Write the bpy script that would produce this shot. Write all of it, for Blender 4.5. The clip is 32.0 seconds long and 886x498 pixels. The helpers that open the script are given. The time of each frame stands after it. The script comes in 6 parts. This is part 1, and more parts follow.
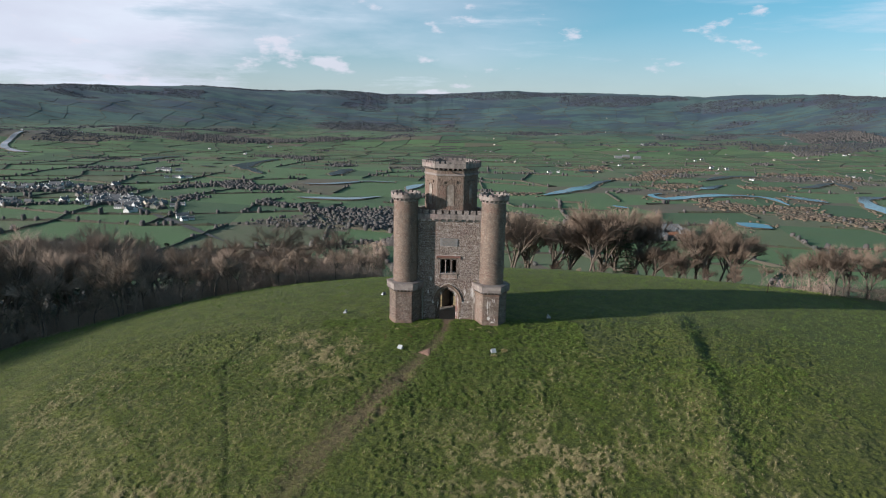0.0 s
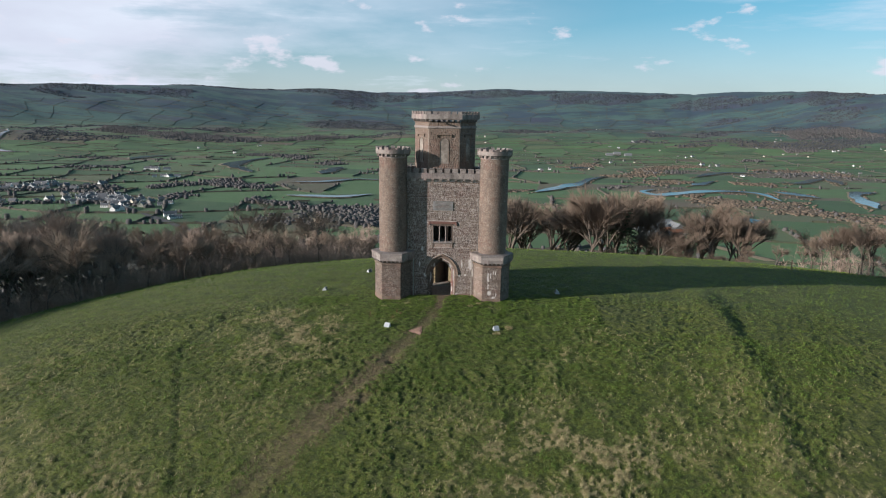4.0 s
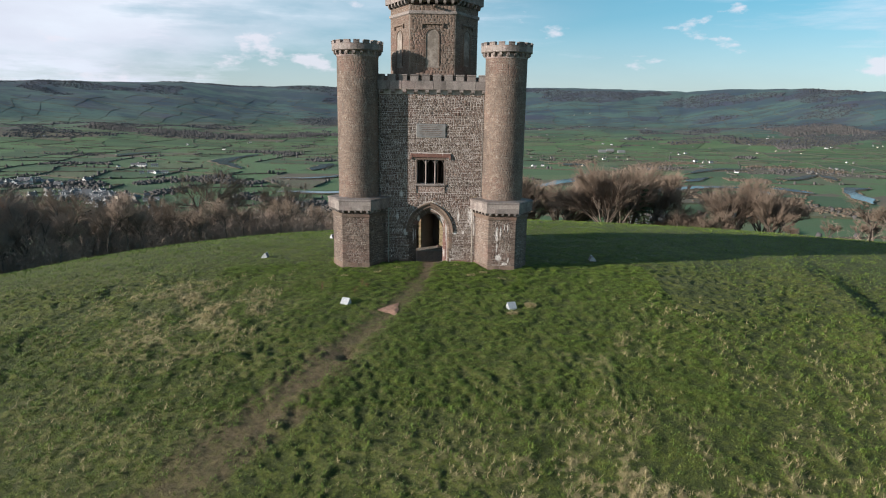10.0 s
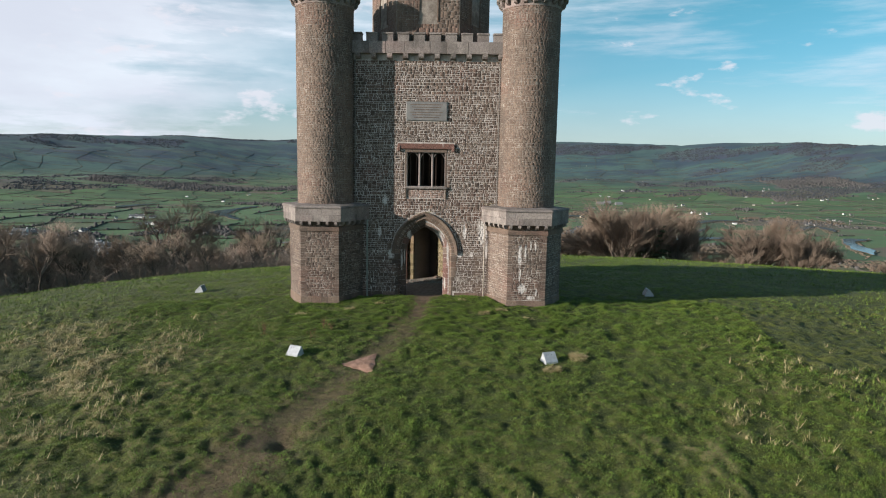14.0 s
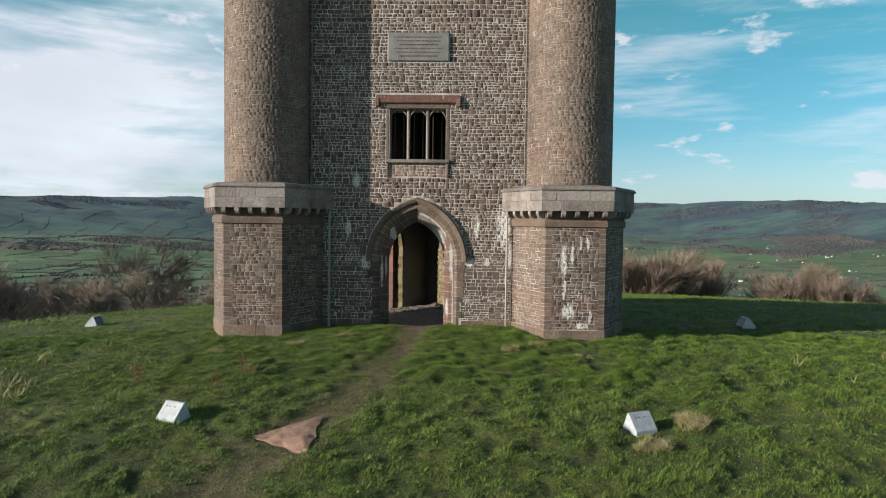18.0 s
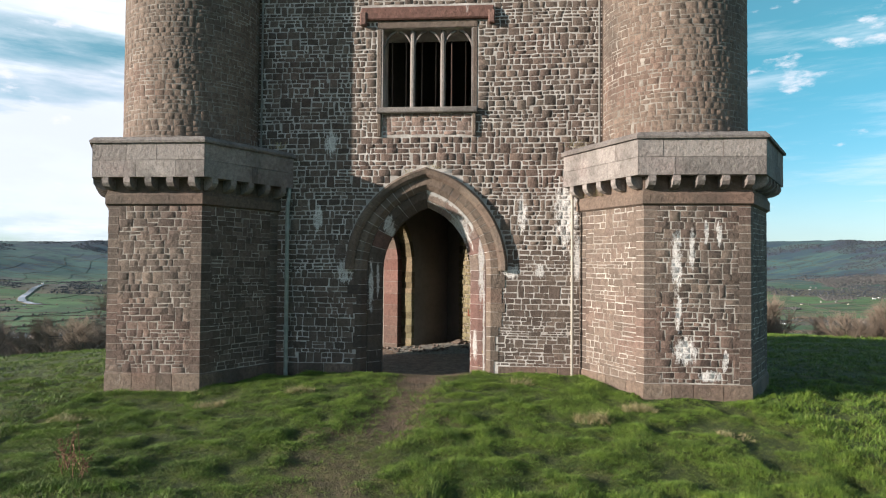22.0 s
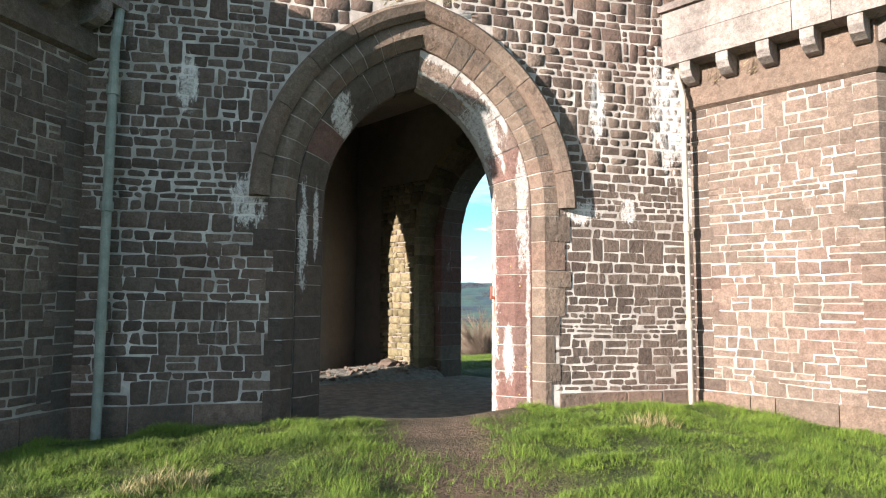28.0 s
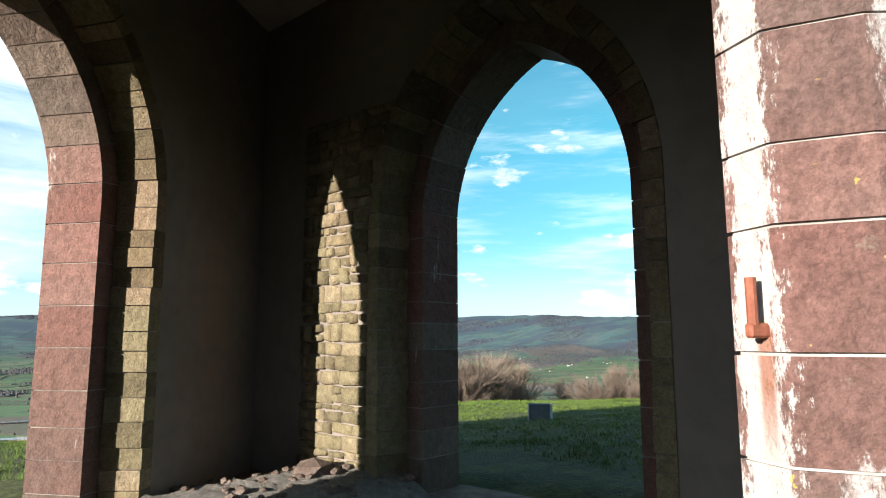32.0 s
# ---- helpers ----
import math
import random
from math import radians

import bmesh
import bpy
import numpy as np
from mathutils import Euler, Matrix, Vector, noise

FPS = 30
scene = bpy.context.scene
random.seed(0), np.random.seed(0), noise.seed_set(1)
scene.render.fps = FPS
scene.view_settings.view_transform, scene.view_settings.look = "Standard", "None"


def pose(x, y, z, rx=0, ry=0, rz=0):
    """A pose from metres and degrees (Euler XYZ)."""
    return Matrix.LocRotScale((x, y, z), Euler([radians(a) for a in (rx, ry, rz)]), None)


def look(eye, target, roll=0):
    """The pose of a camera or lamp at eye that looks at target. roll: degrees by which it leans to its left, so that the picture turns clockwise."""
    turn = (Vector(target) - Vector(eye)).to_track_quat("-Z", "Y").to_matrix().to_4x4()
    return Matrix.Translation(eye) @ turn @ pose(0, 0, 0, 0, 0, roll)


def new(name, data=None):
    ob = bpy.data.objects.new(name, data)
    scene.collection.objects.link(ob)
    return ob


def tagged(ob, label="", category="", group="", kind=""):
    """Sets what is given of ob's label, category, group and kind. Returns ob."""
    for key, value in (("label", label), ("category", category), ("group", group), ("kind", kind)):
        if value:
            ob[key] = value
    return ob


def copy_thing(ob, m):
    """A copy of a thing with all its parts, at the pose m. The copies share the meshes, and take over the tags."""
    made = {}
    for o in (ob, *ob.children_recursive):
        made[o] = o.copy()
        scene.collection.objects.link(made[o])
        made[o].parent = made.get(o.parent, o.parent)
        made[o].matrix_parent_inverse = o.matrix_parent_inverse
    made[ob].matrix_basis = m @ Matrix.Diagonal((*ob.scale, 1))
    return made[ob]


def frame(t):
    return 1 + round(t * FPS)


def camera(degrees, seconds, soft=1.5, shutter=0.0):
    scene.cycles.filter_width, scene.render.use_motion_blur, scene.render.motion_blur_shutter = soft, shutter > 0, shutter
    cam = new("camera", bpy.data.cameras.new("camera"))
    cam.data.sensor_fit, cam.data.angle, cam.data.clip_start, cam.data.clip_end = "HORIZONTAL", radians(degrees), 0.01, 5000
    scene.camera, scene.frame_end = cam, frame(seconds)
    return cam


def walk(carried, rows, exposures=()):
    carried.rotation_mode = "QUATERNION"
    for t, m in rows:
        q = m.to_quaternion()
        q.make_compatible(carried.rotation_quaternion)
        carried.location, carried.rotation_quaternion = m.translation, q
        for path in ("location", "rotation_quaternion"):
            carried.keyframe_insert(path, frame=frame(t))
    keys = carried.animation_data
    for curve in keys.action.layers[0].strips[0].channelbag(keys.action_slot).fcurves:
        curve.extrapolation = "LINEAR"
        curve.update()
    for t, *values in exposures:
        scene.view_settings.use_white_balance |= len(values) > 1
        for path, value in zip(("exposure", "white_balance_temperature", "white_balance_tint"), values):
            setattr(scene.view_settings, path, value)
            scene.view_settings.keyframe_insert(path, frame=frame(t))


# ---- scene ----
cam = camera(69.3, 32.0, soft=1.1)
PATH = [
    (0, (0.564, 0.11, 22.533), (0.549, 2.065, 22.112), 1.2),
    (1, (0.517, 1.901, 21.176), (0.507, 3.856, 20.754), 1.2),
    (2, (0.425, 3.502, 19.965), (0.423, 5.457, 19.542), 1.1),
    (3, (0.348, 5.495, 18.712), (0.353, 7.45, 18.289), 1.1),
    (5.5, (0.455, 12.899, 15.789), (0.476, 14.853, 15.365), 0.9),
    (6, (0.43, 14.241, 15.284), (0.456, 16.195, 14.859), 1.0),
    (6.5, (0.496, 15.682, 14.645), (0.525, 17.636, 14.221), 0.9),
    (7, (0.531, 17.187, 13.973), (0.56, 19.141, 13.548), 0.9),
    (7.5, (0.533, 18.526, 13.331), (0.564, 20.479, 12.904), 1.0),
    (8, (0.617, 19.959, 12.716), (0.647, 21.913, 12.288), 1.0),
    (8.5, (0.761, 21.491, 12.06), (0.794, 23.444, 11.632), 1.0),
    (9, (0.809, 22.845, 11.45), (0.842, 24.798, 11.023), 0.9),
    (9.5, (0.812, 24.426, 10.778), (0.846, 26.38, 10.351), 1.0),
    (10, (0.825, 25.873, 10.095), (0.86, 27.827, 9.668), 1.0),
    (10.5, (0.841, 27.346, 9.496), (0.876, 29.303, 9.082), 1.0),
    (11, (0.896, 28.881, 9.133), (0.932, 30.842, 8.74), 1.0),
    (11.5, (0.982, 30.4, 8.854), (1.017, 32.365, 8.483), 1.0),
    (12, (0.971, 31.909, 8.406), (1.009, 33.878, 8.056), 1.0),
    (12.5, (0.988, 33.357, 7.913), (1.024, 35.33, 7.584), 0.9),
    (13, (0.961, 34.629, 7.422), (0.999, 36.605, 7.114), 1.0),
    (13.5, (0.912, 36.208, 6.931), (0.95, 38.186, 6.643), 1.0),
    (14, (0.955, 37.602, 6.398), (0.993, 39.584, 6.131), 1.0),
    (14.5, (1.034, 39.031, 5.87), (1.073, 41.015, 5.625), 1.0),
    (16.5, (1.104, 44.236, 4.303), (1.138, 46.23, 4.16), 1.1),
    (17, (1.205, 45.434, 3.913), (1.232, 47.429, 3.78), 0.9),
    (17.5, (1.232, 46.59, 3.355), (1.257, 48.588, 3.253), 0.8),
    (18, (1.246, 47.661, 3.335), (1.271, 49.659, 3.252), 0.7),
    (18.5, (1.27, 48.693, 3.327), (1.249, 50.692, 3.264), 0.7),
    (19, (1.296, 49.716, 3.21), (1.264, 51.715, 3.157), 0.7),
    (19.5, (1.333, 50.725, 2.787), (1.297, 52.725, 2.759), 0.6),
    (20, (1.339, 51.718, 2.479), (1.301, 53.718, 2.471), 0.7),
    (20.5, (1.379, 52.651, 2.368), (1.338, 54.651, 2.382), 0.6),
    (21, (1.562, 53.627, 2.398), (1.493, 55.626, 2.41), 0.5),
    (21.5, (1.591, 54.492, 2.306), (1.51, 56.49, 2.335), 0.4),
    (22, (1.474, 55.239, 2.207), (1.399, 57.237, 2.256), 0.4),
    (22.5, (1.142, 55.907, 2.126), (1.103, 57.906, 2.187), 0.5),
    (23, (0.936, 56.529, 2.027), (0.906, 58.528, 2.083), 0.5),
    (23.5, (0.793, 57.13, 1.868), (0.758, 59.128, 1.929), 0.5),
    (24, (0.608, 57.697, 1.734), (0.568, 59.696, 1.808), 0.4),
    (24.5, (0.401, 58.265, 1.604), (0.389, 60.263, 1.686), 0.4),
    (25, (0.15, 58.818, 1.391), (0.158, 60.815, 1.493), 0.3),
    (25.5, (-0.109, 59.323, 1.232), (-0.05, 61.318, 1.349), 0.4),
    (27.5, (-0.723, 61.174, 1.121), (-0.303, 63.122, 1.286), 0.3),
    (28, (-0.81, 61.774, 1.137), (-0.26, 63.69, 1.308), 0.3),
    (28.5, (-0.668, 62.361, 1.132), (-0.065, 64.259, 1.315), 0.2),
    (29, (-0.682, 63.129, 1.162), (-0.002, 65.001, 1.348), 0.1),
    (29.5, (-0.556, 63.899, 1.185), (0.128, 65.769, 1.376), 0.2),
    (30.5, (0.002, 65.662, 1.205), (0.701, 67.518, 1.462), 0.0),
    (31, (0.151, 66.101, 1.183), (0.847, 67.956, 1.453), 0.1),
    (31.5, (0.24, 66.53, 1.19), (0.946, 68.381, 1.464), -0.1),
    (32, (0.336, 66.918, 1.187), (1.046, 68.767, 1.466), -0.1),
]

EXPO = [(0.0, 0.27, 6380, 13), (6.0, 0.32, 6400, 13), (9.0, 0.38, 6520, 12), (14.0, 0.37, 6580, 10), (19.0, 0.40, 6650, 7), (22.0, 0.70, 6600, 9), (25.5, 1.16, 6560, 10), (28.0, 1.42, 6650, 12), (29.5, 1.40, 6600, 12), (32.0, 1.1, 6500, 10)]
walk(cam, [(t, look(eye, target, roll)) for t, eye, target, roll in PATH], EXPO)

# ---- world, sun ----
SUN_TURN, SUN_HEIGHT = 21.5, 14.0
w = bpy.data.worlds.new("sky_world")
scene.world = w
w.use_nodes = True
wn, wl = w.node_tree.nodes, w.node_tree.links
wn.clear()
sky = wn.new("ShaderNodeTexSky")
sky.sky_type, sky.sun_disc = "NISHITA", False
sky.sun_elevation, sky.sun_rotation = radians(SUN_HEIGHT), radians(270.0 - SUN_TURN)
sky.air_density, sky.dust_density, sky.ozone_density = 1.0, 0.6, 1.6
tc = wn.new("ShaderNodeTexCoord")


def sky_noise(scale, stretch, detail, lo, hi, shift=(0, 0, 0), rough=0.55):
    """Cloud cover from noise over the dome, flattened towards the horizon."""
    m = wn.new("ShaderNodeMapping")
    m.inputs["Scale"].default_value = (1, 1, stretch)
    m.inputs["Location"].default_value = shift
    n = wn.new("ShaderNodeTexNoise")
    n.inputs["Scale"].default_value, n.inputs["Detail"].default_value = scale, detail
    n.inputs["Roughness"].default_value = rough
    r = wn.new("ShaderNodeMapRange")
    r.interpolation_type = "SMOOTHSTEP"
    r.inputs["From Min"].default_value, r.inputs["From Max"].default_value = lo, hi
    wl.new(tc.outputs["Generated"], m.inputs["Vector"])
    wl.new(m.outputs["Vector"], n.inputs["Vector"])
    wl.new(n.outputs["Fac"], r.inputs["Value"])
    return r.outputs["Result"]


def sky_mix(fac, a, b):
    m = wn.new("ShaderNodeMix")
    m.data_type = "RGBA"
    wl.new(fac, m.inputs["Factor"])
    for sock, v in ((m.inputs["A"], a), (m.inputs["B"], b)):
        if isinstance(v, tuple):
            sock.default_value = v
        else:
            wl.new(v, sock)
    return m.outputs["Result"]


def sky_math(op, a, b):
    m = wn.new("ShaderNodeMath")
    m.operation, m.use_clamp = op, True
    for sock, v in zip(m.inputs, (a, b)):
        if isinstance(v, (int, float)):
            sock.default_value = v
        else:
            wl.new(v, sock)
    return m.outputs["Value"]


tint = wn.new("ShaderNodeMix")
tint.data_type, tint.blend_type = "RGBA", "MULTIPLY"
tint.inputs["Factor"].default_value = 1.0
high = wn.new("ShaderNodeMapRange")
high.inputs["From Min"].default_value, high.inputs["From Max"].default_value = 0.05, 0.30
sep = wn.new("ShaderNodeSeparateXYZ")
wl.new(tc.outputs["Generated"], sep.inputs[0])
wl.new(sep.outputs["Z"], high.inputs["Value"])
wl.new(sky_mix(high.outputs["Result"], (0.64, 0.98, 1.30, 1), (0.41, 1.14, 1.09, 1)), tint.inputs["B"])
wl.new(sky.outputs["Color"], tint.inputs["A"])
# high thin cloud, denser to the west; a low veil over the hills; small cumulus puffs
west = wn.new("ShaderNodeMapRange")
west.inputs["From Min"].default_value, west.inputs["From Max"].default_value = 0.25, -0.45
wl.new(sep.outputs["X"], west.inputs["Value"])
low = wn.new("ShaderNodeMapRange")
low.interpolation_type = "SMOOTHSTEP"
low.inputs["From Min"].default_value, low.inputs["From Max"].default_value = 0.16, 0.0
wl.new(sep.outputs["Z"], low.inputs["Value"])
veil = sky_noise(1.9, 4.0, 7.0, 0.30, 0.60, (0.3, 0.1, 0.0))
streak = sky_noise(2.6, 8.0, 8.0, 0.45, 0.72, (1.7, 0.4, 0.6), 0.62)
cover = sky_math("ADD", sky_math("MULTIPLY", veil, sky_math("ADD", sky_math("MULTIPLY", west.outputs["Result"], 0.95), 0.05)), sky_math("MULTIPLY", streak, 0.62))
cover = sky_math("MAXIMUM", cover, sky_math("MULTIPLY", low.outputs["Result"], 0.42))
clear = wn.new("ShaderNodeMapRange")
clear.inputs["From Min"].default_value, clear.inputs["From Max"].default_value = 0.42, 0.75
clear.inputs["To Min"].default_value, clear.inputs["To Max"].default_value = 1.0, 0.1
wl.new(sep.outputs["Z"], clear.inputs["Value"])
cover = sky_math("MULTIPLY", cover, clear.outputs["Result"])
puff = sky_noise(12.0, 2.4, 7.0, 0.585, 0.68, (5.1, 1.9, 0.15))
body = sky_noise(2.3, 3.0, 6.0, 0.40, 0.70, (4.2, 0.3, 1.1))
cloud = sky_mix(body, (7.4, 8.2, 9.2, 1), (6.2, 6.7, 7.8, 1))
c1 = sky_mix(cover, tint.outputs["Result"], cloud)
c2 = sky_mix(sky_math("MULTIPLY", puff, 0.75), c1, (7.3, 7.35, 8.2, 1))
bg = wn.new("ShaderNodeBackground")
bg.inputs["Strength"].default_value = 0.088
wl.new(c2, bg.inputs["Color"])
out = wn.new("ShaderNodeOutputWorld")
wl.new(bg.outputs[0], out.inputs[0])

sun = bpy.data.lights.new("sun", "SUN")
sun.energy, sun.angle, sun.color = 6.1, radians(0.6), (1.0, 0.92, 0.82)
SUN_WAY = Vector((math.cos(radians(SUN_TURN)) * math.cos(radians(SUN_HEIGHT)), math.sin(radians(SUN_TURN)) * math.cos(radians(SUN_HEIGHT)), -math.sin(radians(SUN_HEIGHT))))
sun_ob = new("sun", sun)
sun_ob.matrix_world = look(Vector((0, 60, 0)) - SUN_WAY * 200, (0, 60, 0))


# ---- materials ----
class Nodes:
    """A node material under construction: short calls for the usual nodes."""

    def __init__(self, name, rough=0.9):
        self.m = bpy.data.materials.new(name)
        self.m.use_nodes = True
        self.t = self.m.node_tree
        self.n, self.l = self.t.nodes, self.t.links
        self.b = self.n["Principled BSDF"]
        self.b.inputs["Roughness"].default_value = rough
        self.co = self.n.new("ShaderNodeTexCoord").outputs["Object"]

    def put(self, sock, v):
        if isinstance(v, (int, float)):
            sock.default_value = v
        elif isinstance(v, tuple):
            sock.default_value = (*v, 1) if len(v) == 3 else v
        else:
            self.l.new(v, sock)

    def noise(self, scale, detail=4.0, rough=0.55, stretch=(1, 1, 1), shift=(0, 0, 0), at=None):
        m = self.n.new("ShaderNodeMapping")
        m.inputs["Scale"].default_value, m.inputs["Location"].default_value = stretch, shift
        self.l.new(at or self.co, m.inputs["Vector"])
        n = self.n.new("ShaderNodeTexNoise")
        n.inputs["Scale"].default_value, n.inputs["Detail"].default_value, n.inputs["Roughness"].default_value = scale, detail, rough
        self.l.new(m.outputs["Vector"], n.inputs["Vector"])
        return n.outputs["Fac"]

    def ramp(self, v, lo, hi, a=0.0, b=1.0):
        r = self.n.new("ShaderNodeMapRange")
        r.interpolation_type = "SMOOTHSTEP"
        for i, x in enumerate((v, lo, hi, a, b)):
            self.put(r.inputs[i], x)
        return r.outputs["Result"]

    def mix(self, f, a, b, blend="MIX"):
        m = self.n.new("ShaderNodeMix")
        m.data_type, m.blend_type = "RGBA", blend
        self.put(m.inputs["Factor"], f), self.put(m.inputs["A"], a), self.put(m.inputs["B"], b)
        return m.outputs["Result"]

    def math(self, op, a, b=0.0):
        m = self.n.new("ShaderNodeMath")
        m.operation = op
        self.put(m.inputs[0], a), self.put(m.inputs[1], b)
        return m.outputs["Value"]

    def chance(self):
        """A number of its own for every piece, joined or not."""
        g, o = self.n.new("ShaderNodeNewGeometry"), self.n.new("ShaderNodeObjectInfo")
        return self.math("FRACT", self.math("ADD", g.outputs["Random Per Island"], o.outputs["Random"]))

    def attr(self, name):
        a = self.n.new("ShaderNodeAttribute")
        a.attribute_name = name
        return a

    def bump(self, h, strength, distance):
        b = self.n.new("ShaderNodeBump")
        b.inputs["Strength"].default_value, b.inputs["Distance"].default_value = strength, distance
        self.l.new(h, b.inputs["Height"])
        self.l.new(b.outputs["Normal"], self.b.inputs["Normal"])
        return self

    def done(self, colour, rough=None):
        self.put(self.b.inputs["Base Color"], colour)
        if rough is not None:
            self.put(self.b.inputs["Roughness"], rough)
        return self.m


def blot_mask(k, blots):
    """Ragged runs of lime at given places (x, z, half width, half height) of a wall."""
    s = k.n.new("ShaderNodeSeparateXYZ")
    k.l.new(k.co, s.inputs[0])
    best = None
    for cx, cz, rx, rz in blots:
        a = k.math("POWER", k.math("ABSOLUTE", k.math("DIVIDE", k.math("SUBTRACT", s.outputs["X"], cx), rx)), 2.0)
        b = k.math("POWER", k.math("ABSOLUTE", k.math("DIVIDE", k.math("SUBTRACT", s.outputs["Z"], cz), rz)), 2.0)
        v = k.math("SUBTRACT", 1.0, k.math("ADD", a, b))
        best = v if best is None else k.math("MAXIMUM", best, v)
    n = k.noise(13, 9, 0.8, (1.4, 1.4, 0.55), (5, 2, 1))
    return k.ramp(k.math("ADD", k.math("MULTIPLY", k.math("MAXIMUM", best, -1.0), 0.18), n), 0.525, 0.62, 0.0, 1.0)


FRONT_BLOTS = ((1.86, 3.2, 0.10, 0.42), (2.72, 3.2, 0.26, 0.75), (2.92, 2.3, 0.09, 0.5), (-1.60, 2.05, 0.16, 0.26), (1.66, 2.08, 0.20, 0.14), (2.2, 2.1, 0.09, 0.16), (-2.15, 3.1, 0.10, 0.28), (-1.30, 1.1, 0.09, 0.5), (-1.9, 4.6, 0.14, 0.3))
BASE_BLOTS = ((-0.33, 2.3, 0.10, 0.6), (-0.08, 2.5, 0.05, 0.4), (0.15, 2.75, 0.04, 0.25), (0.36, 2.75, 0.05, 0.25), (-0.2, 0.8, 0.22, 0.25), (-0.3, 1.45, 0.06, 0.35), (0.2, 0.4, 0.2, 0.1), (0.45, 0.65, 0.06, 0.2))


def jamb_lime(k, c):
    """Lime run down the jamb's reveal and arris, yellow lichen, and rust below the pintle."""
    s = k.n.new("ShaderNodeSeparateXYZ")
    k.l.new(k.co, s.inputs[0])
    n = k.noise(13, 9, 0.80, (1.4, 1.4, 0.55), (7, 3, 2))
    far = lambda y, w: k.math("SUBTRACT", 1.0, k.math("DIVIDE", k.math("ABSOLUTE", k.math("SUBTRACT", s.outputs["Y"], y)), w))
    band = k.math("MAXIMUM", k.math("MAXIMUM", far(0.39, 0.085), far(0.118, 0.022)), k.math("SUBTRACT", far(0.20, 0.03), 0.35))
    within = k.ramp(s.outputs["X"], 0.93, 0.90)
    m = k.math("MULTIPLY", k.ramp(k.math("ADD", k.math("MULTIPLY", k.math("MAXIMUM", band, -1.0), 0.22), n), 0.54, 0.60), within)
    c = k.mix(k.math("MULTIPLY", m, 0.85), c, (0.42, 0.40, 0.385))
    c = k.mix(k.math("MULTIPLY", k.ramp(k.noise(26, 3, 0.5, shift=(1, 8, 3)), 0.70, 0.74), 0.8), c, (0.42, 0.31, 0.07))
    drip = k.math("MULTIPLY", k.ramp(far(0.365, 0.03), 0.0, 0.6), k.math("MULTIPLY", k.ramp(s.outputs["Z"], 1.22, 1.19), k.ramp(s.outputs["Z"], 0.85, 1.1)))
    return k.mix(k.math("MULTIPLY", k.math("MULTIPLY", drip, within), 0.8), c, (0.22, 0.075, 0.035))


def stone_material(name, tones, lime=0.12, lichen=0.15, dark=0.35, blots=None, jamb=False):
    """Weathered stone: a tone for every block, grain, soot, lime runs and lichen."""
    k = Nodes(name, 0.92)
    tones = [(t[0] * 1.03, t[1] * 0.955, t[2] * 0.95) for t in tones]
    r = k.chance()
    c = k.mix(k.ramp(r, 0.05, 0.55), tones[0], tones[1])
    c = k.mix(k.ramp(r, 0.62, 0.95), c, tones[2])
    c = k.mix(k.ramp(k.noise(70, 6, 0.7), 0.38, 0.64, 0.0, 0.6), c, k.mix(1.0, c, (0.48, 0.46, 0.44), "MULTIPLY"))
    c = k.mix(k.ramp(k.noise(13, 7, 0.72, shift=(2, 6, 1)), 0.44, 0.62, 0.0, 0.6), c, k.mix(1.0, c, (0.55, 0.52, 0.5), "MULTIPLY"))
    c = k.mix(k.ramp(k.noise(17, 6, 0.7, shift=(9, 4, 2)), 0.5, 0.66, 0.0, 0.6), c, k.mix(1.0, c, (1.35, 1.32, 1.3), "MULTIPLY"))
    c = k.mix(k.ramp(k.noise(1.1, 6, 0.6, (1, 1, 0.45)), 0.46, 0.68, 0.0, dark), c, (0.035, 0.031, 0.028))
    c = k.mix(k.ramp(k.noise(0.42, 4, 0.55, (1, 1, 1.6), (4, 9, 3)), 0.48, 0.66, 0.0, 0.42), c, k.mix(1.0, c, (1.10, 0.80, 0.80), "MULTIPLY"))
    c = k.mix(k.ramp(k.noise(9, 5, 0.7), 0.62, 0.74, 0.0, lichen), c, (0.34, 0.33, 0.26))
    c = k.mix(k.ramp(k.noise(3.1, 7, 0.68, (1.5, 1.5, 0.32), (3, 1, 7)), 0.64, 0.70, 0.0, lime), c, (0.56, 0.52, 0.50))
    if blots:
        c = k.mix(k.math("MULTIPLY", blot_mask(k, blots), k.ramp(k.noise(38, 6, 0.75, shift=(3, 3, 9)), 0.36, 0.56, 0.35, 0.95)), c, (0.38, 0.36, 0.35) if jamb else (0.54, 0.505, 0.49))
    if jamb:
        c = jamb_lime(k, c)
    h = k.math("ADD", k.noise(38, 6, 0.68), k.math("MULTIPLY", k.noise(12, 5, 0.6), 2.2))
    k.bump(h, 0.8, 0.013)
    return k.done(c)


DARKTONES = ((0.088, 0.068, 0.056), (0.126, 0.099, 0.082), (0.168, 0.135, 0.110))
STONE = stone_material("rubble_stone", DARKTONES)
STONE_FRONT = stone_material("lime_stained_rubble", DARKTONES, 0.16, 0.15, 0.35, FRONT_BLOTS)
STONE_BASE = stone_material("lime_streaked_rubble", DARKTONES, 0.3, 0.15, 0.3, BASE_BLOTS)
STONE_TURRET = stone_material("weathered_turret_rubble", ((0.148, 0.113, 0.090), (0.175, 0.135, 0.108), (0.205, 0.161, 0.129)), 0.3, 0.3, 0.5)
INSIDE = stone_material("greenish_inner_rubble", ((0.14, 0.125, 0.07), (0.22, 0.20, 0.115), (0.27, 0.235, 0.15)), 0.1, 0.3, 0.25)
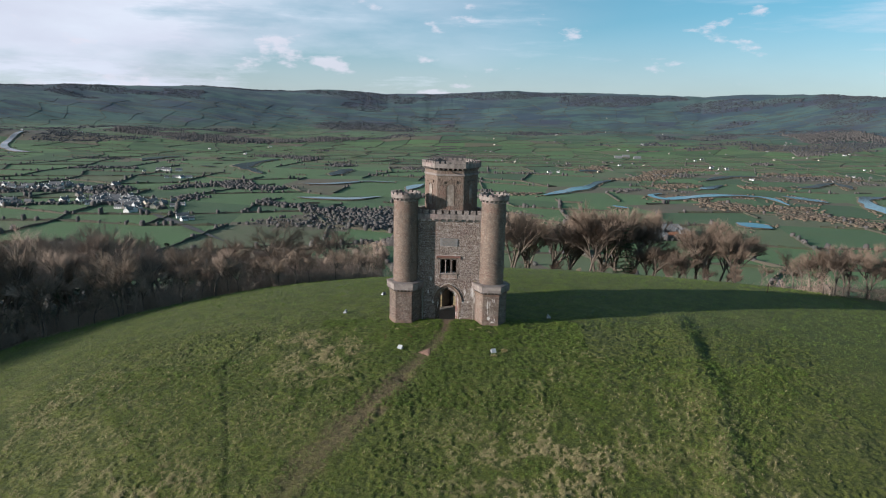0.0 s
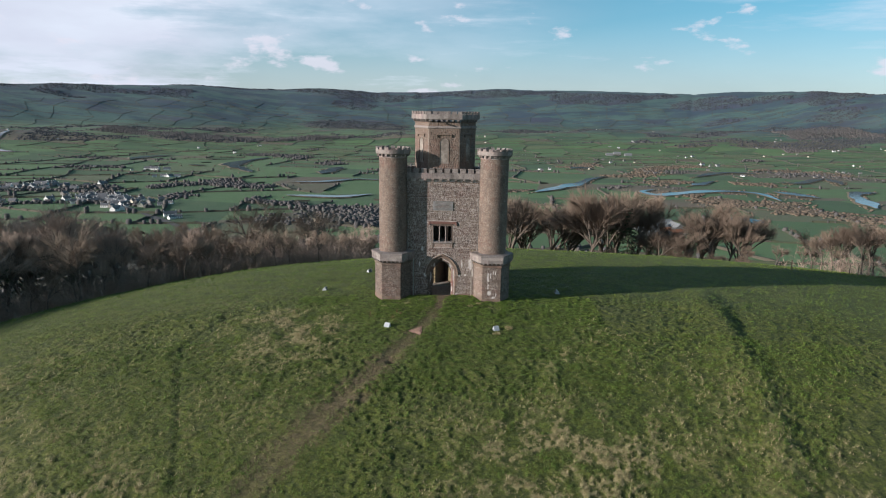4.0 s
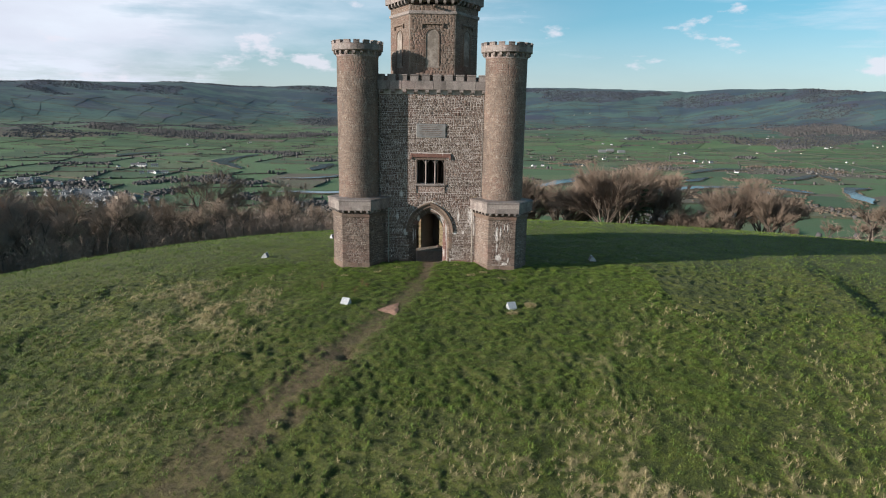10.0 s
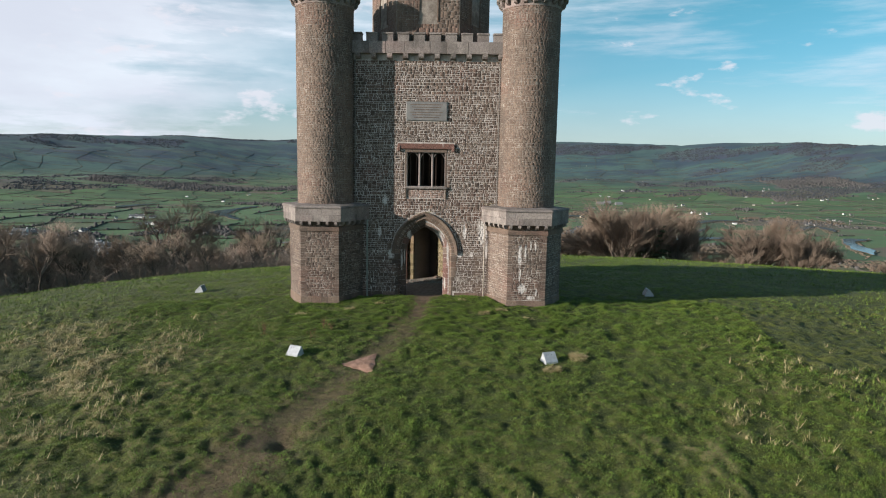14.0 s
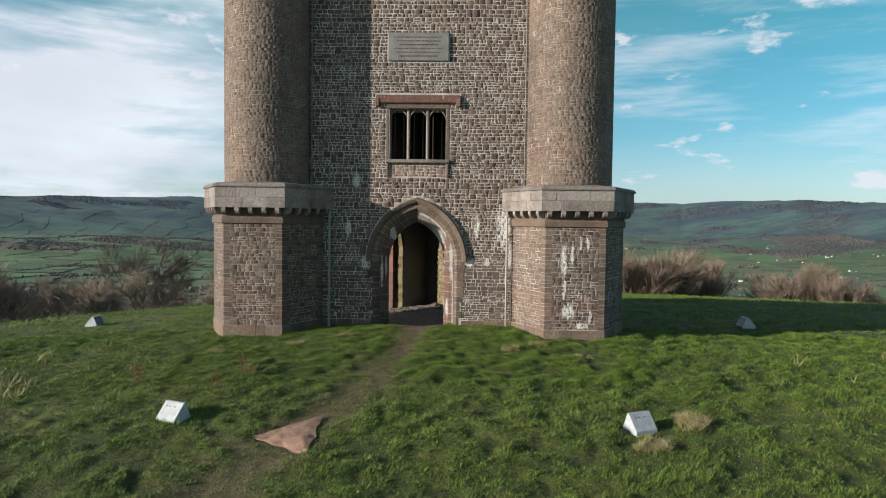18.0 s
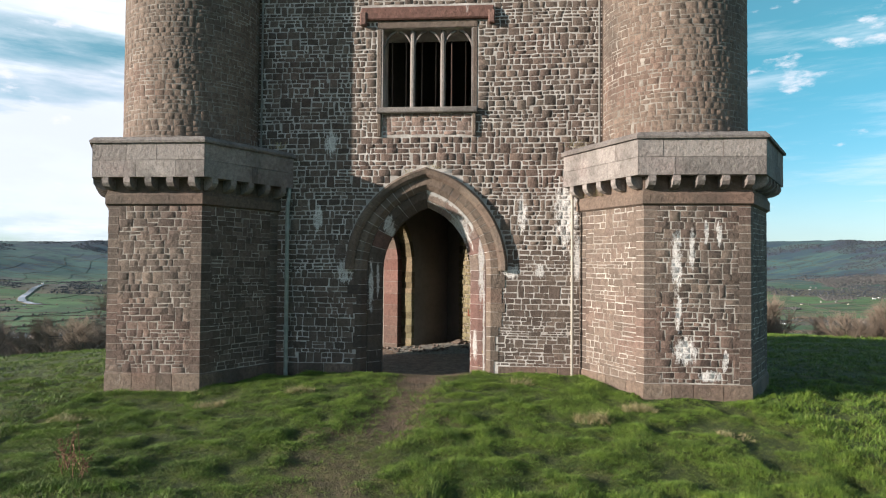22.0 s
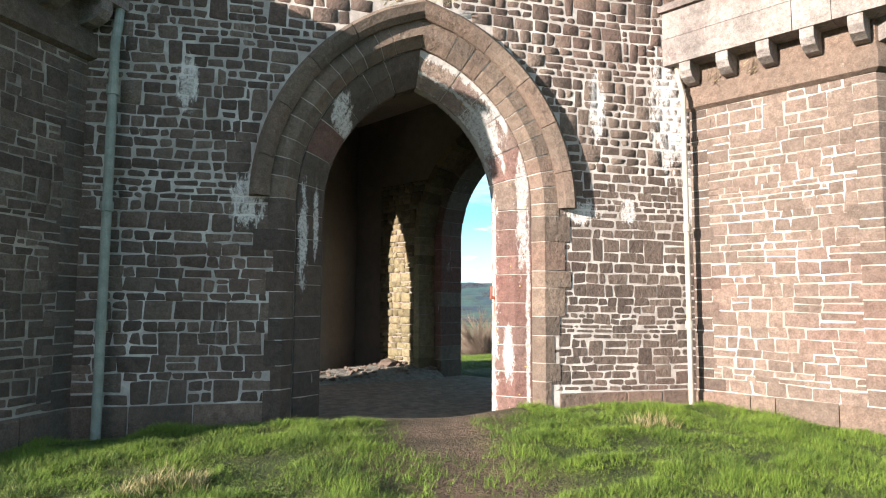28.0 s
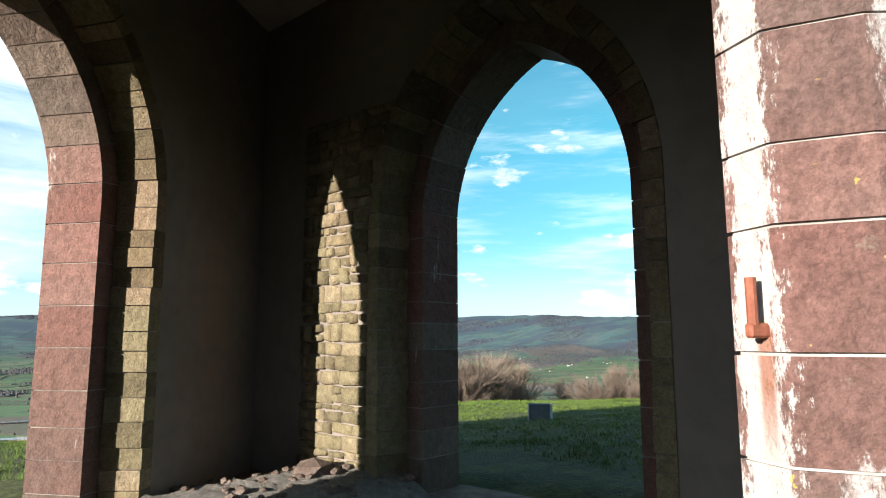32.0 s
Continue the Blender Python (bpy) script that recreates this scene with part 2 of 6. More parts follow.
STONE_PALE = stone_material("buff_rubble_stone", ((0.140, 0.112, 0.092), (0.190, 0.152, 0.125), (0.165, 0.128, 0.107)), 0.3, 0.2, 0.2)
ASHLAR = stone_material("dressed_grey_stone", ((0.205, 0.192, 0.182), (0.265, 0.250, 0.238), (0.305, 0.288, 0.272)), 0.45, 0.5, 0.55)
ARCHSTONE = stone_material("brown_sandstone", ((0.125, 0.100, 0.080), (0.19, 0.152, 0.12), (0.165, 0.125, 0.098)), 0.2, 0.3, 0.45)
# left jamb: soot, and the shade it stands in, put into darker tones
SHADED_SOOTSTONE = stone_material("shaded_sooty_sandstone", ((0.070, 0.056, 0.047), (0.105, 0.084, 0.068), (0.088, 0.068, 0.055)), 0.35, 0.25, 0.5, ((-1.10, 1.75, 0.05, 0.55), (-0.98, 1.9, 0.03, 0.4), (-0.75, 2.9, 0.12, 0.3)))
REDSTONE = stone_material("red_sandstone", ((0.165, 0.084, 0.068), (0.14, 0.088, 0.072), (0.195, 0.118, 0.098)), 0.5, 0.2, 0.15)


def mortar_material(name, a, b, blots=None):
    k = Nodes(name, 0.95)
    n = k.noise(2.2, 8, 0.72)
    c = k.mix(k.ramp(n, 0.40, 0.66), a, b)
    c = k.mix(k.ramp(k.noise(40, 4), 0.4, 0.7, 0.0, 0.35), c, (0.24, 0.215, 0.19))
    if blots:
        c = k.mix(k.math("MULTIPLY", blot_mask(k, blots), 0.9), c, (0.60, 0.56, 0.54))
    k.bump(k.noise(60, 5, 0.7), 0.6, 0.008)
    return k.done(c)


MORTAR = mortar_material("lime_mortar", (0.29, 0.255, 0.235), (0.52, 0.475, 0.45), FRONT_BLOTS)
MORTAR_BASE = mortar_material("streaked_lime_mortar", (0.23, 0.20, 0.178), (0.44, 0.40, 0.365), BASE_BLOTS)
MORTAR_WEST = mortar_material("grey_lime_mortar", (0.16, 0.135, 0.118), (0.34, 0.30, 0.268))
MORTAR_OLD = mortar_material("weathered_mortar", (0.125, 0.103, 0.088), (0.30, 0.262, 0.232))


def plain(name, a, b, scale=8.0, rough=0.7, metal=0.0, bump=0.3, dist=0.004):
    k = Nodes(name, rough)
    k.b.inputs["Metallic"].default_value = metal
    c = k.mix(k.ramp(k.noise(scale, 5, 0.6), 0.35, 0.68), a, b)
    c = k.mix(k.ramp(k.noise(scale * 9, 4, 0.6), 0.4, 0.75, 0.0, 0.3), c, tuple(x * 0.6 for x in a))
    k.bump(k.noise(scale * 6, 5, 0.6), bump, dist)
    return k.done(c)


SLATE = plain("inscribed_slate", (0.13, 0.13, 0.132), (0.19, 0.185, 0.18), 3)
IRON_DARK = plain("dark_rusted_bar", (0.035, 0.022, 0.018), (0.075, 0.040, 0.028), 20, 0.8)
IRON = plain("rusty_iron", (0.19, 0.055, 0.03), (0.30, 0.10, 0.055), 20, 0.75)
PIPE = plain("grey_painted_pipe", (0.17, 0.19, 0.17), (0.25, 0.27, 0.245), 7, 0.6)
LEAD = plain("dull_lead", (0.13, 0.12, 0.112), (0.21, 0.195, 0.18), 7, 0.7)
PIPE_PALE = plain("cream_painted_pipe", (0.30, 0.26, 0.22), (0.39, 0.345, 0.295), 7, 0.55)
REDEARTH = plain("bare_red_earth", (0.22, 0.125, 0.09), (0.33, 0.20, 0.15), 6, 0.95, 0, 0.6, 0.02)
GRAVEL = plain("gritty_stone_floor", (0.145, 0.098, 0.070), (0.26, 0.185, 0.138), 9, 0.95, 0, 1.0, 0.03)
PLASTER = plain("grimy_plaster", (0.18, 0.152, 0.132), (0.23, 0.195, 0.17), 0.8, 0.95, 0, 0.05, 0.002)
# vault colour raised well above the walls to bounce light into the room
BOUNCE_VAULT = plain("pale_bounce_vault", (0.40, 0.36, 0.32), (0.50, 0.455, 0.41), 0.8, 0.95, 0, 0.05, 0.002)
BOXWHITE = plain("weathered_grey_paint", (0.32, 0.335, 0.36), (0.43, 0.445, 0.47), 6, 0.45)
GLASS_BACK = plain("dusty_lamp_glass", (0.05, 0.055, 0.065), (0.08, 0.085, 0.095), 6, 0.5)
BARK = plain("grey_brown_bark", (0.075, 0.058, 0.046), (0.145, 0.12, 0.098), 5, 0.95)
TWIG = plain("bare_winter_twigs", (0.215, 0.165, 0.134), (0.32, 0.247, 0.200), 0.25, 0.95)
BRUSH = plain("brown_brushwood", (0.22, 0.165, 0.132), (0.33, 0.255, 0.205), 0.3, 0.95)
TWIG_DARK = plain("dark_brown_twigs", (0.132, 0.096, 0.074), (0.195, 0.145, 0.110), 0.25, 0.95)
TWIG_PALE = plain("pale_bare_twigs", (0.150, 0.112, 0.086), (0.215, 0.165, 0.125), 0.25, 0.95)
NEEDLE = plain("dark_evergreen_needles", (0.018, 0.032, 0.016), (0.045, 0.066, 0.030), 2, 0.9)
IVY = plain("ivy_leaves", (0.030, 0.045, 0.018), (0.065, 0.085, 0.032), 3, 0.8)


# ---- ground ----
def hash2(ix, iy, seed):
    v = np.sin(ix * 127.1 + iy * 311.7 + seed * 74.7) * 43758.5453
    return v - np.floor(v)


def vnoise(x, y, seed=0):
    """Smooth value noise from 0 to 1, for numbers or arrays."""
    ix, iy = np.floor(x), np.floor(y)
    fx, fy = x - ix, y - iy
    fx, fy = fx * fx * (3 - 2 * fx), fy * fy * (3 - 2 * fy)
    a, b = hash2(ix, iy, seed), hash2(ix + 1, iy, seed)
    c, d = hash2(ix, iy + 1, seed), hash2(ix + 1, iy + 1, seed)
    return (a + (b - a) * fx) * (1 - fy) + (c + (d - c) * fx) * fy


def fbm(x, y, seed=0, octaves=4):
    total, amp, size = 0.0, 0.5, 1.0
    for k in range(octaves):
        total = total + amp * vnoise(x * size, y * size, seed + k)
        amp, size = amp * 0.5, size * 2.03
    return total


def step(lo, hi, v):
    t = np.clip((v - lo) / (hi - lo), 0, 1)
    return t * t * (3 - 2 * t)


FLOOR_Z = -150.0
PATH_LINE = ((0.8, 69.0), (0.7, 67.2), (0.3, 64.6), (-0.4, 62.0), (-1.7, 59.0), (-4.2, 54.4), (-6.3, 51.2), (-8.2, 48.6), (-10.4, 45.2), (-14.0, 38.0))
TRENCH = ((-15.5, 42.5), (-16.5, 46.0), (-18.2, 51.0), (-20.1, 56.0), (-20.9, 59.0), (-20.3, 61.0), (-18.7, 64.5))
BANK = ((22.0, 41.0), (23.0, 46.0), (24.5, 53.5), (25.2, 60.0), (26.1, 67.0), (27.3, 72.0))
HOLLOW = ((26.3, 59.3), (26.6, 61.5), (27.2, 64.0))


def path_way(x, y, line=PATH_LINE):
    """How far a place lies from the worn path, or from another line on the hill."""
    best = np.full(np.shape(x), 1e9)
    for (ax, ay), (bx, by) in zip(line, line[1:]):
        vx, vy = bx - ax, by - ay
        t = np.clip(((x - ax) * vx + (y - ay) * vy) / (vx * vx + vy * vy), 0, 1)
        best = np.minimum(best, np.hypot(x - ax - t * vx, y - ay - t * vy))
    return best


def tussock(x, y):
    """Tufted turf: 1 on the crown of a tuft, 0 between."""
    wx, wy = x + 0.3 * vnoise(y / 0.9, x / 0.9, 35), y + 0.25 * vnoise(x / 0.8, y / 0.8, 36)
    return 0.70 * vnoise(wx / 0.27, wy / 0.23, 33) + 0.30 * vnoise(wx / 0.6, wy / 0.5, 34)


def fine_zone(x, y):
    """The part of the hill that is seen from near, 0 to 1."""
    return step(-44, -37, x) * step(44, 37, x) * step(30, 36, y) * step(76, 67, y)


def knoll(x, y):
    """The bare grass hill that carries the tower."""
    dx, dy = x - 1.0, y - 67.4
    q = np.where(dx < 0, 0.0031, 0.00085) * dx * dx + np.where(dy < 0, 0.0100, 0.0036 - 0.0015 * step(-8, 10, dx)) * dy * dy + 0.0012 * step(-8, 10, dx) * np.maximum(dy - 22, 0) ** 2
    return -0.10 + 0.30 * np.exp(-((dx / 6.2) ** 2) - ((y - 68.5) / 4.6) ** 2) - (np.sqrt(39.0**2 + 78.0 * q) - 39.0)


SKYLINE_AZ = (-0.75, -0.603, -0.541, -0.474, -0.403, -0.358, -0.306, -0.242, -0.186, -0.136, -0.101, -0.05, -0.013, 0.045, 0.085, 0.131, 0.214, 0.30, 0.367, 0.42, 0.511, 0.578, 0.75)
SKYLINE_Z = (116, 119, 132, 136, 140, 147, 137, 133, 150, 141, 129, 134, 135, 153, 166, 157, 158, 151, 142, 159, 164, 148, 150)


def ridge(az):
    """Height of the far hills by direction."""
    u = az * 9.0
    return np.interp(az, SKYLINE_AZ, SKYLINE_Z) - 2 + 5 * (vnoise(u * 11, u * 0 + 0.2, 7) - 0.5) + 3 * (vnoise(u * 40, u * 0 + 0.7, 9) - 0.5)


def height(x, y):
    x, y = np.asarray(x, float), np.asarray(y, float)
    d, az = np.hypot(x, y), np.arctan2(x, np.maximum(y, 1.0))
    back = step(-200, -900, y)
    base = FLOOR_Z + 110 * back + 5 * (fbm(x / 900, y / 900, 3) - 0.5) * step(900, 1800, d)
    rise = (0.24 * step(2300, 3600, d) + 0.76 * step(3450, 4440, d)) * step(-300, 900, y)
    hills = base + rise * (ridge(az) + 150)
    hills = hills + step(2300, 3300, d) * (105 * (fbm(x / 760, y / 430, 11, 5) - 0.45)) * step(4440, 3700, d)
    hills = hills - step(4420, 4850, d) * 130
    top = knoll(x, y)
    near = np.hypot(x - 1, y - 67)
    k = 10.0
    hh = np.clip(0.5 + 0.5 * (top - hills) / k, 0, 1)
    z = hills + (top - hills) * hh + k * hh * (1 - hh) - k * 0.0
    z = np.where(top > hills + k, top, z)
    # turf: lumps, tussocks, the worn path, a trench and two old banks
    turf = step(140, 70, near)
    pw = path_way(x, y)
    wild = 1 - 0.75 * step(6.5, 3.0, np.hypot(x - 0.6, y - 68.5))
    calm = 1 - 0.35 * step(13, 7, np.hypot((x - 0.6) * 0.8, y - 66))
    lump = calm * 0.24 * (fbm(x / 3.1, y / 3.1, 21, 3) - 0.45) + 0.10 * (fbm(x / 1.05, y / 0.85, 31, 2) - 0.4) * (0.4 + 1.2 * vnoise(x / 7, y / 7, 41))
    tuss = fine_zone(x, y) * (tussock(x, y) - 0.5) * (0.5 + 0.9 * vnoise(x / 4.0, y / 4.0, 43))
    z = z + turf * (lump * wild * step(0.2, 1.1, pw) + 0.21 * tuss * calm * (0.35 + 0.65 * wild) * (0.25 + 0.75 * step(0.1, 0.9, pw)))
    z = z - turf * 0.06 * step(0.8, 0.1, pw)
    z = z - turf * 0.10 * np.exp(-((path_way(x, y, TRENCH) / 0.28) ** 2))
    z = z + turf * 0.34 * np.exp(-((path_way(x, y, BANK) / 1.7) ** 2)) - turf * 0.05 * np.exp(-((path_way(x - 2.2, y, BANK) / 0.9) ** 2)) - turf * 0.15 * np.exp(-((path_way(x - 0.5, y, HOLLOW) / 0.8) ** 2))
    z = z - turf * 0.30 * np.exp(-(np.hypot(x + 3.1, y - 55.3) / 0.55) ** 2)
    # level floor under the tower
    tri = np.maximum.reduce([67.9 - y, (0.866 * (x - 0.64) + 0.5 * (y - 70.4)) - 2.5, (-0.866 * (x - 0.64) + 0.5 * (y - 70.4)) - 2.5])
    level = step(0.5, -0.2, tri)
    return z * (1 - level) + -0.16 * level


def lines(lo, hi, fine, far, limit, squeeze=False):
    """Grid lines: fine between lo and hi, then wider and wider out to the limit."""
    mid = list(np.arange(lo, hi + fine, fine))
    for sign, start in ((1, mid[-1]), (-1, mid[0])):
        p, s = start, fine
        while abs(p) < limit:
            s = min(s * 1.13, far if abs(p) < 2100 or not squeeze else 15.0)
            p += sign * s
            mid.append(p) if sign > 0 else mid.insert(0, p)
    return np.array(mid)


GX, GY = lines(-38, 38, 0.11, 36.0, 4780), lines(34, 67, 0.09, 34.0, 4780, True)
GX, GY = GX[np.abs(GX) < 4800], GY[(GY > -1400) & (GY < 4800)]


def plots(g, squeeze=False):
    """Which field every grid line belongs to, how far it lies into it, and whether a boundary runs along it."""
    ids, frac, edge, start, n = [], [], [], 0, 0
    marks = [0]
    for k in range(1, len(g)):
        want = 58.0 if squeeze and g[k] > 2150 else 136.0
        if g[k] - g[start] >= want:
            start = k
            marks.append(k)
    marks.append(len(g))
    for n, (a, b) in enumerate(zip(marks, marks[1:])):
        for k in range(a, b):
            ids.append(n), edge.append(k == a)
            frac.append((g[k] - g[a]) / (g[min(b, len(g) - 1)] - g[a] + 1e-9))
    return np.array(ids), np.array(frac), np.array(edge)


IDX, FRX, EDX = plots(GX)
IDY, FRY, EDY = plots(GY, True)


def field_grid():
    """Places of the grid's points: far out, every fourth line bends, so that the fields get crooked edges."""
    ax, ay = np.meshgrid(GX, GY, indexing="ij")
    i, j = np.meshgrid(np.arange(len(GX)), np.arange(len(GY)), indexing="ij")

    def shift(seed):
        ci, cj = IDX[i], IDY[j]
        fi, fj = FRX[i], FRY[j]
        a, b = hash2(ci, cj, seed), hash2(ci + 1, cj, seed)
        c, d = hash2(ci, cj + 1, seed), hash2(ci + 1, cj + 1, seed)
        return ((a + (b - a) * fi) * (1 - fj) + (c + (d - c) * fi) * fj) - 0.5

    far = step(250, 700, np.hypot(ax, ay))
    bend = 90 * (fbm(ax / 700, ay / 700, 77, 2) - 0.4)
    px = ax + far * (shift(51) * 95 + bend)
    tight = 1 - 0.72 * step(1900, 2600, ay)
    py = ay + far * (shift(52) * 90 * tight + 160 * (fbm(ax / 900 + 9, ay / 900, 78, 2) - 0.4))
    return px, py, i, j


RIVERS_WEST = (
    (((-1380, 2171), (-1471, 2181), (-1587, 2288), (-1673, 2474), (-1693, 2633)), 15),
    (((-972, 2015), (-979, 2113), (-955, 2173), (-915, 2204)), 26),
    (((-580, 2196), (-607, 2087), (-621, 1991), (-611, 1896), (-547, 1786), (-497, 1698)), 30),
    (((-736, 1890), (-677, 1866)), 16),
    (((-311, 1677), (-304, 1764), (-291, 1885)), 34),
    (((-355, 1489), (-292, 1485), (-237, 1528), (-204, 1560), (-129, 1550)), 12),
    (((-297, 1244), (-244, 1242), (-192, 1239), (-137, 1282)), 13),
    (((-92, 1404), (-79, 1479), (-59, 1531)), 22),
)
RIVERS_EAST = (
    (((203, 1364), (261, 1440), (333, 1542), (386, 1652), (441, 1719)), 20),
    (((395, 1949), (434, 1996), (450, 1937)), 24),
    (((477, 1437), (442, 1404), (456, 1345), (512, 1378), (596, 1424), (662, 1422), (694, 1384), (682, 1280)), 20),
    (((605, 1538), (699, 1644)), 24),
    (((698, 1753), (796, 1865), (874, 1893), (913, 1858)), 24),
    (((1060, 2039), (1111, 1990)), 20),
    (((745, 1436), (771, 1390), (789, 1334)), 24),
    (((857, 1640), (907, 1625), (1033, 1744), (1031, 1673), (1003, 1602)), 22),
    (((476, 1050), (492, 1030), (510, 999)), 24),
    (((817, 1193), (859, 1296), (892, 1379), (940, 1436), (982, 1443)), 28),
    (((315, 1224), (338, 1189)), 11),
)
RIVERS = RIVERS_WEST + RIVERS_EAST


def water_way(x, y):
    """How far a place lies from the nearest water."""
    best = np.full(np.shape(x), 1e9)
    for pts, wide in RIVERS:
        best = np.minimum(best, path_way(x, y, pts) - wide)
    return best


def wooded(x, y):
    """Where woods and scrub stand in the valley and on the hills, 0 to 1."""
    d = np.hypot(x, y)
    n = fbm(x / 520, y / 210, 61, 5)
    scrub = np.exp(-(((y - 1050 - 0.1 * x) / 120) ** 2)) * 0.16 * step(-1200, -300, x) * step(420, 0, x)
    hill = step(2300, 3000, d) * (0.075 - 0.03 * step(0, 600, x))
    return step(0.598, 0.635, n + scrub * 0.7 + hill) * step(420, 600, d) * (1 - step(60, 160, x) * step(1150, 1000, y))


def dryness(x, y):
    """Where the turf is tussocky and bleached."""
    zones = np.zeros_like(x)
    for cx, cy, rx, ry, s in ((-12.0, 60.0, 5.0, 4.4, 1.25), (9.0, 45.5, 8.0, 4.6, 1.2), (-10.5, 55.0, 3.5, 2.0, 0.8), (-22, 43, 5, 4, 0.9), (9.0, 55.5, 2.6, 2.0, 0.7), (24, 45, 5, 5, 0.4), (-14, 50, 6, 5, 0.3), (21, 50, 7, 6, 0.35), (-36, 54, 12, 8, 0.4), (12, 57, 5, 4, 0.25), (-26, 45, 8, 6, 0.45), (4, 53, 6, 3, 0.15)):
        zones = np.maximum(zones, s * np.exp(-(((x - cx) / rx) ** 2) - ((y - cy) / ry) ** 2))
    return zones * step(0.25, 0.6, vnoise(x / 1.1, y / 1.1, 71))


def grass_material():
    k = Nodes("grassland", 0.95)
    a = k.attr("plan")
    sp = k.n.new("ShaderNodeSeparateColor")
    k.l.new(a.outputs["Color"], sp.inputs[0])
    field, worn, near = sp.outputs[0], sp.outputs[1], sp.outputs[2]
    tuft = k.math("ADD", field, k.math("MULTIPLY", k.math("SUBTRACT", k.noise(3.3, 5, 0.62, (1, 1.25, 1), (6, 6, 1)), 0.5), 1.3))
    c = k.mix(k.ramp(field, 0.0, 0.55), (0.038, 0.084, 0.038), (0.076, 0.146, 0.056))
    c = k.mix(k.ramp(field, 0.68, 0.80), c, (0.095, 0.125, 0.060))
    c = k.mix(k.ramp(field, 0.81, 0.87), c, (0.115, 0.090, 0.066))
    c = k.mix(k.ramp(k.noise(0.02, 5, 0.6), 0.4, 0.7, 0.0, 0.45), c, (0.070, 0.105, 0.045))
    c = k.mix(k.ramp(field, 0.925, 0.94), c, (0.175, 0.130, 0.098))
    # hill moor and woods, with blue distance haze mixed into the colours
    hazy_moor = k.mix(k.ramp(k.noise(0.0052, 7, 0.68, (0.6, 1.6, 1), (2, 5, 0)), 0.44, 0.56), (0.026, 0.046, 0.094), (0.050, 0.096, 0.112))
    hazy_moor = k.mix(k.ramp(k.noise(0.013, 6, 0.7, (0.5, 2.0, 1), (9, 1, 0)), 0.50, 0.58, 0.0, 0.6), hazy_moor, (0.028, 0.042, 0.072))
    c = k.mix(k.math("MULTIPLY", k.math("MULTIPLY", a.outputs["Alpha"], k.math("SUBTRACT", 1.0, near)), 0.80), c, hazy_moor)
    # turf of the knoll: lush and bleached grass, moss, tussocks
    t = k.mix(k.ramp(k.noise(0.55, 6, 0.62), 0.38, 0.62), (0.055, 0.075, 0.007), (0.098, 0.120, 0.012))
    # shade between tufts painted in as dark green; crowns get pale tips
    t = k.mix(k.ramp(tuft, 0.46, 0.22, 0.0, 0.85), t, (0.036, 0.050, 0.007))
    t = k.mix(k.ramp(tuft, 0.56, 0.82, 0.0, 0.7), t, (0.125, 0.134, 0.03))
    t = k.mix(k.ramp(k.noise(3.4, 8, 0.76), 0.46, 0.60, 0.0, 0.7), t, (0.032, 0.044, 0.007))
    t = k.mix(k.ramp(k.noise(9.5, 7, 0.78, shift=(3, 1, 5)), 0.47, 0.60, 0.0, 0.6), t, (0.025, 0.035, 0.006))
    t = k.mix(k.ramp(k.noise(7.0, 7, 0.76, shift=(8, 3, 2)), 0.52, 0.64, 0.0, 0.55), t, (0.135, 0.150, 0.030))
    dry = k.math("MULTIPLY", k.ramp(k.noise(0.16, 5, 0.6, shift=(4, 2, 0)), 0.50, 0.64, 0.0, 0.3), k.ramp(k.noise(2.3, 6, 0.7), 0.48, 0.64))
    dry = k.math("MAXIMUM", dry, k.math("MULTIPLY", a.outputs["Alpha"], k.ramp(k.math("ADD", k.math("MULTIPLY", k.noise(1.9, 6, 0.72, (1, 1.4, 1)), 0.6), k.math("MULTIPLY", field, 0.4)), 0.45, 0.57)))
    t = k.mix(k.math("MULTIPLY", dry, 0.92), t, (0.31, 0.252, 0.13))
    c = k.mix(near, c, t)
    c = k.mix(worn, c, k.mix(k.ramp(k.noise(3, 6, 0.7), 0.35, 0.65), (0.092, 0.058, 0.040), (0.185, 0.112, 0.080)))
    k.bump(k.math("ADD", k.math("ADD", k.noise(6, 6, 0.7), k.noise(28, 4, 0.7)), k.math("MULTIPLY", k.noise(2.4, 5, 0.6, (1, 1.4, 1)), 1.6)), 0.9, 0.14)
    return k.done(c)


GRASS = grass_material()


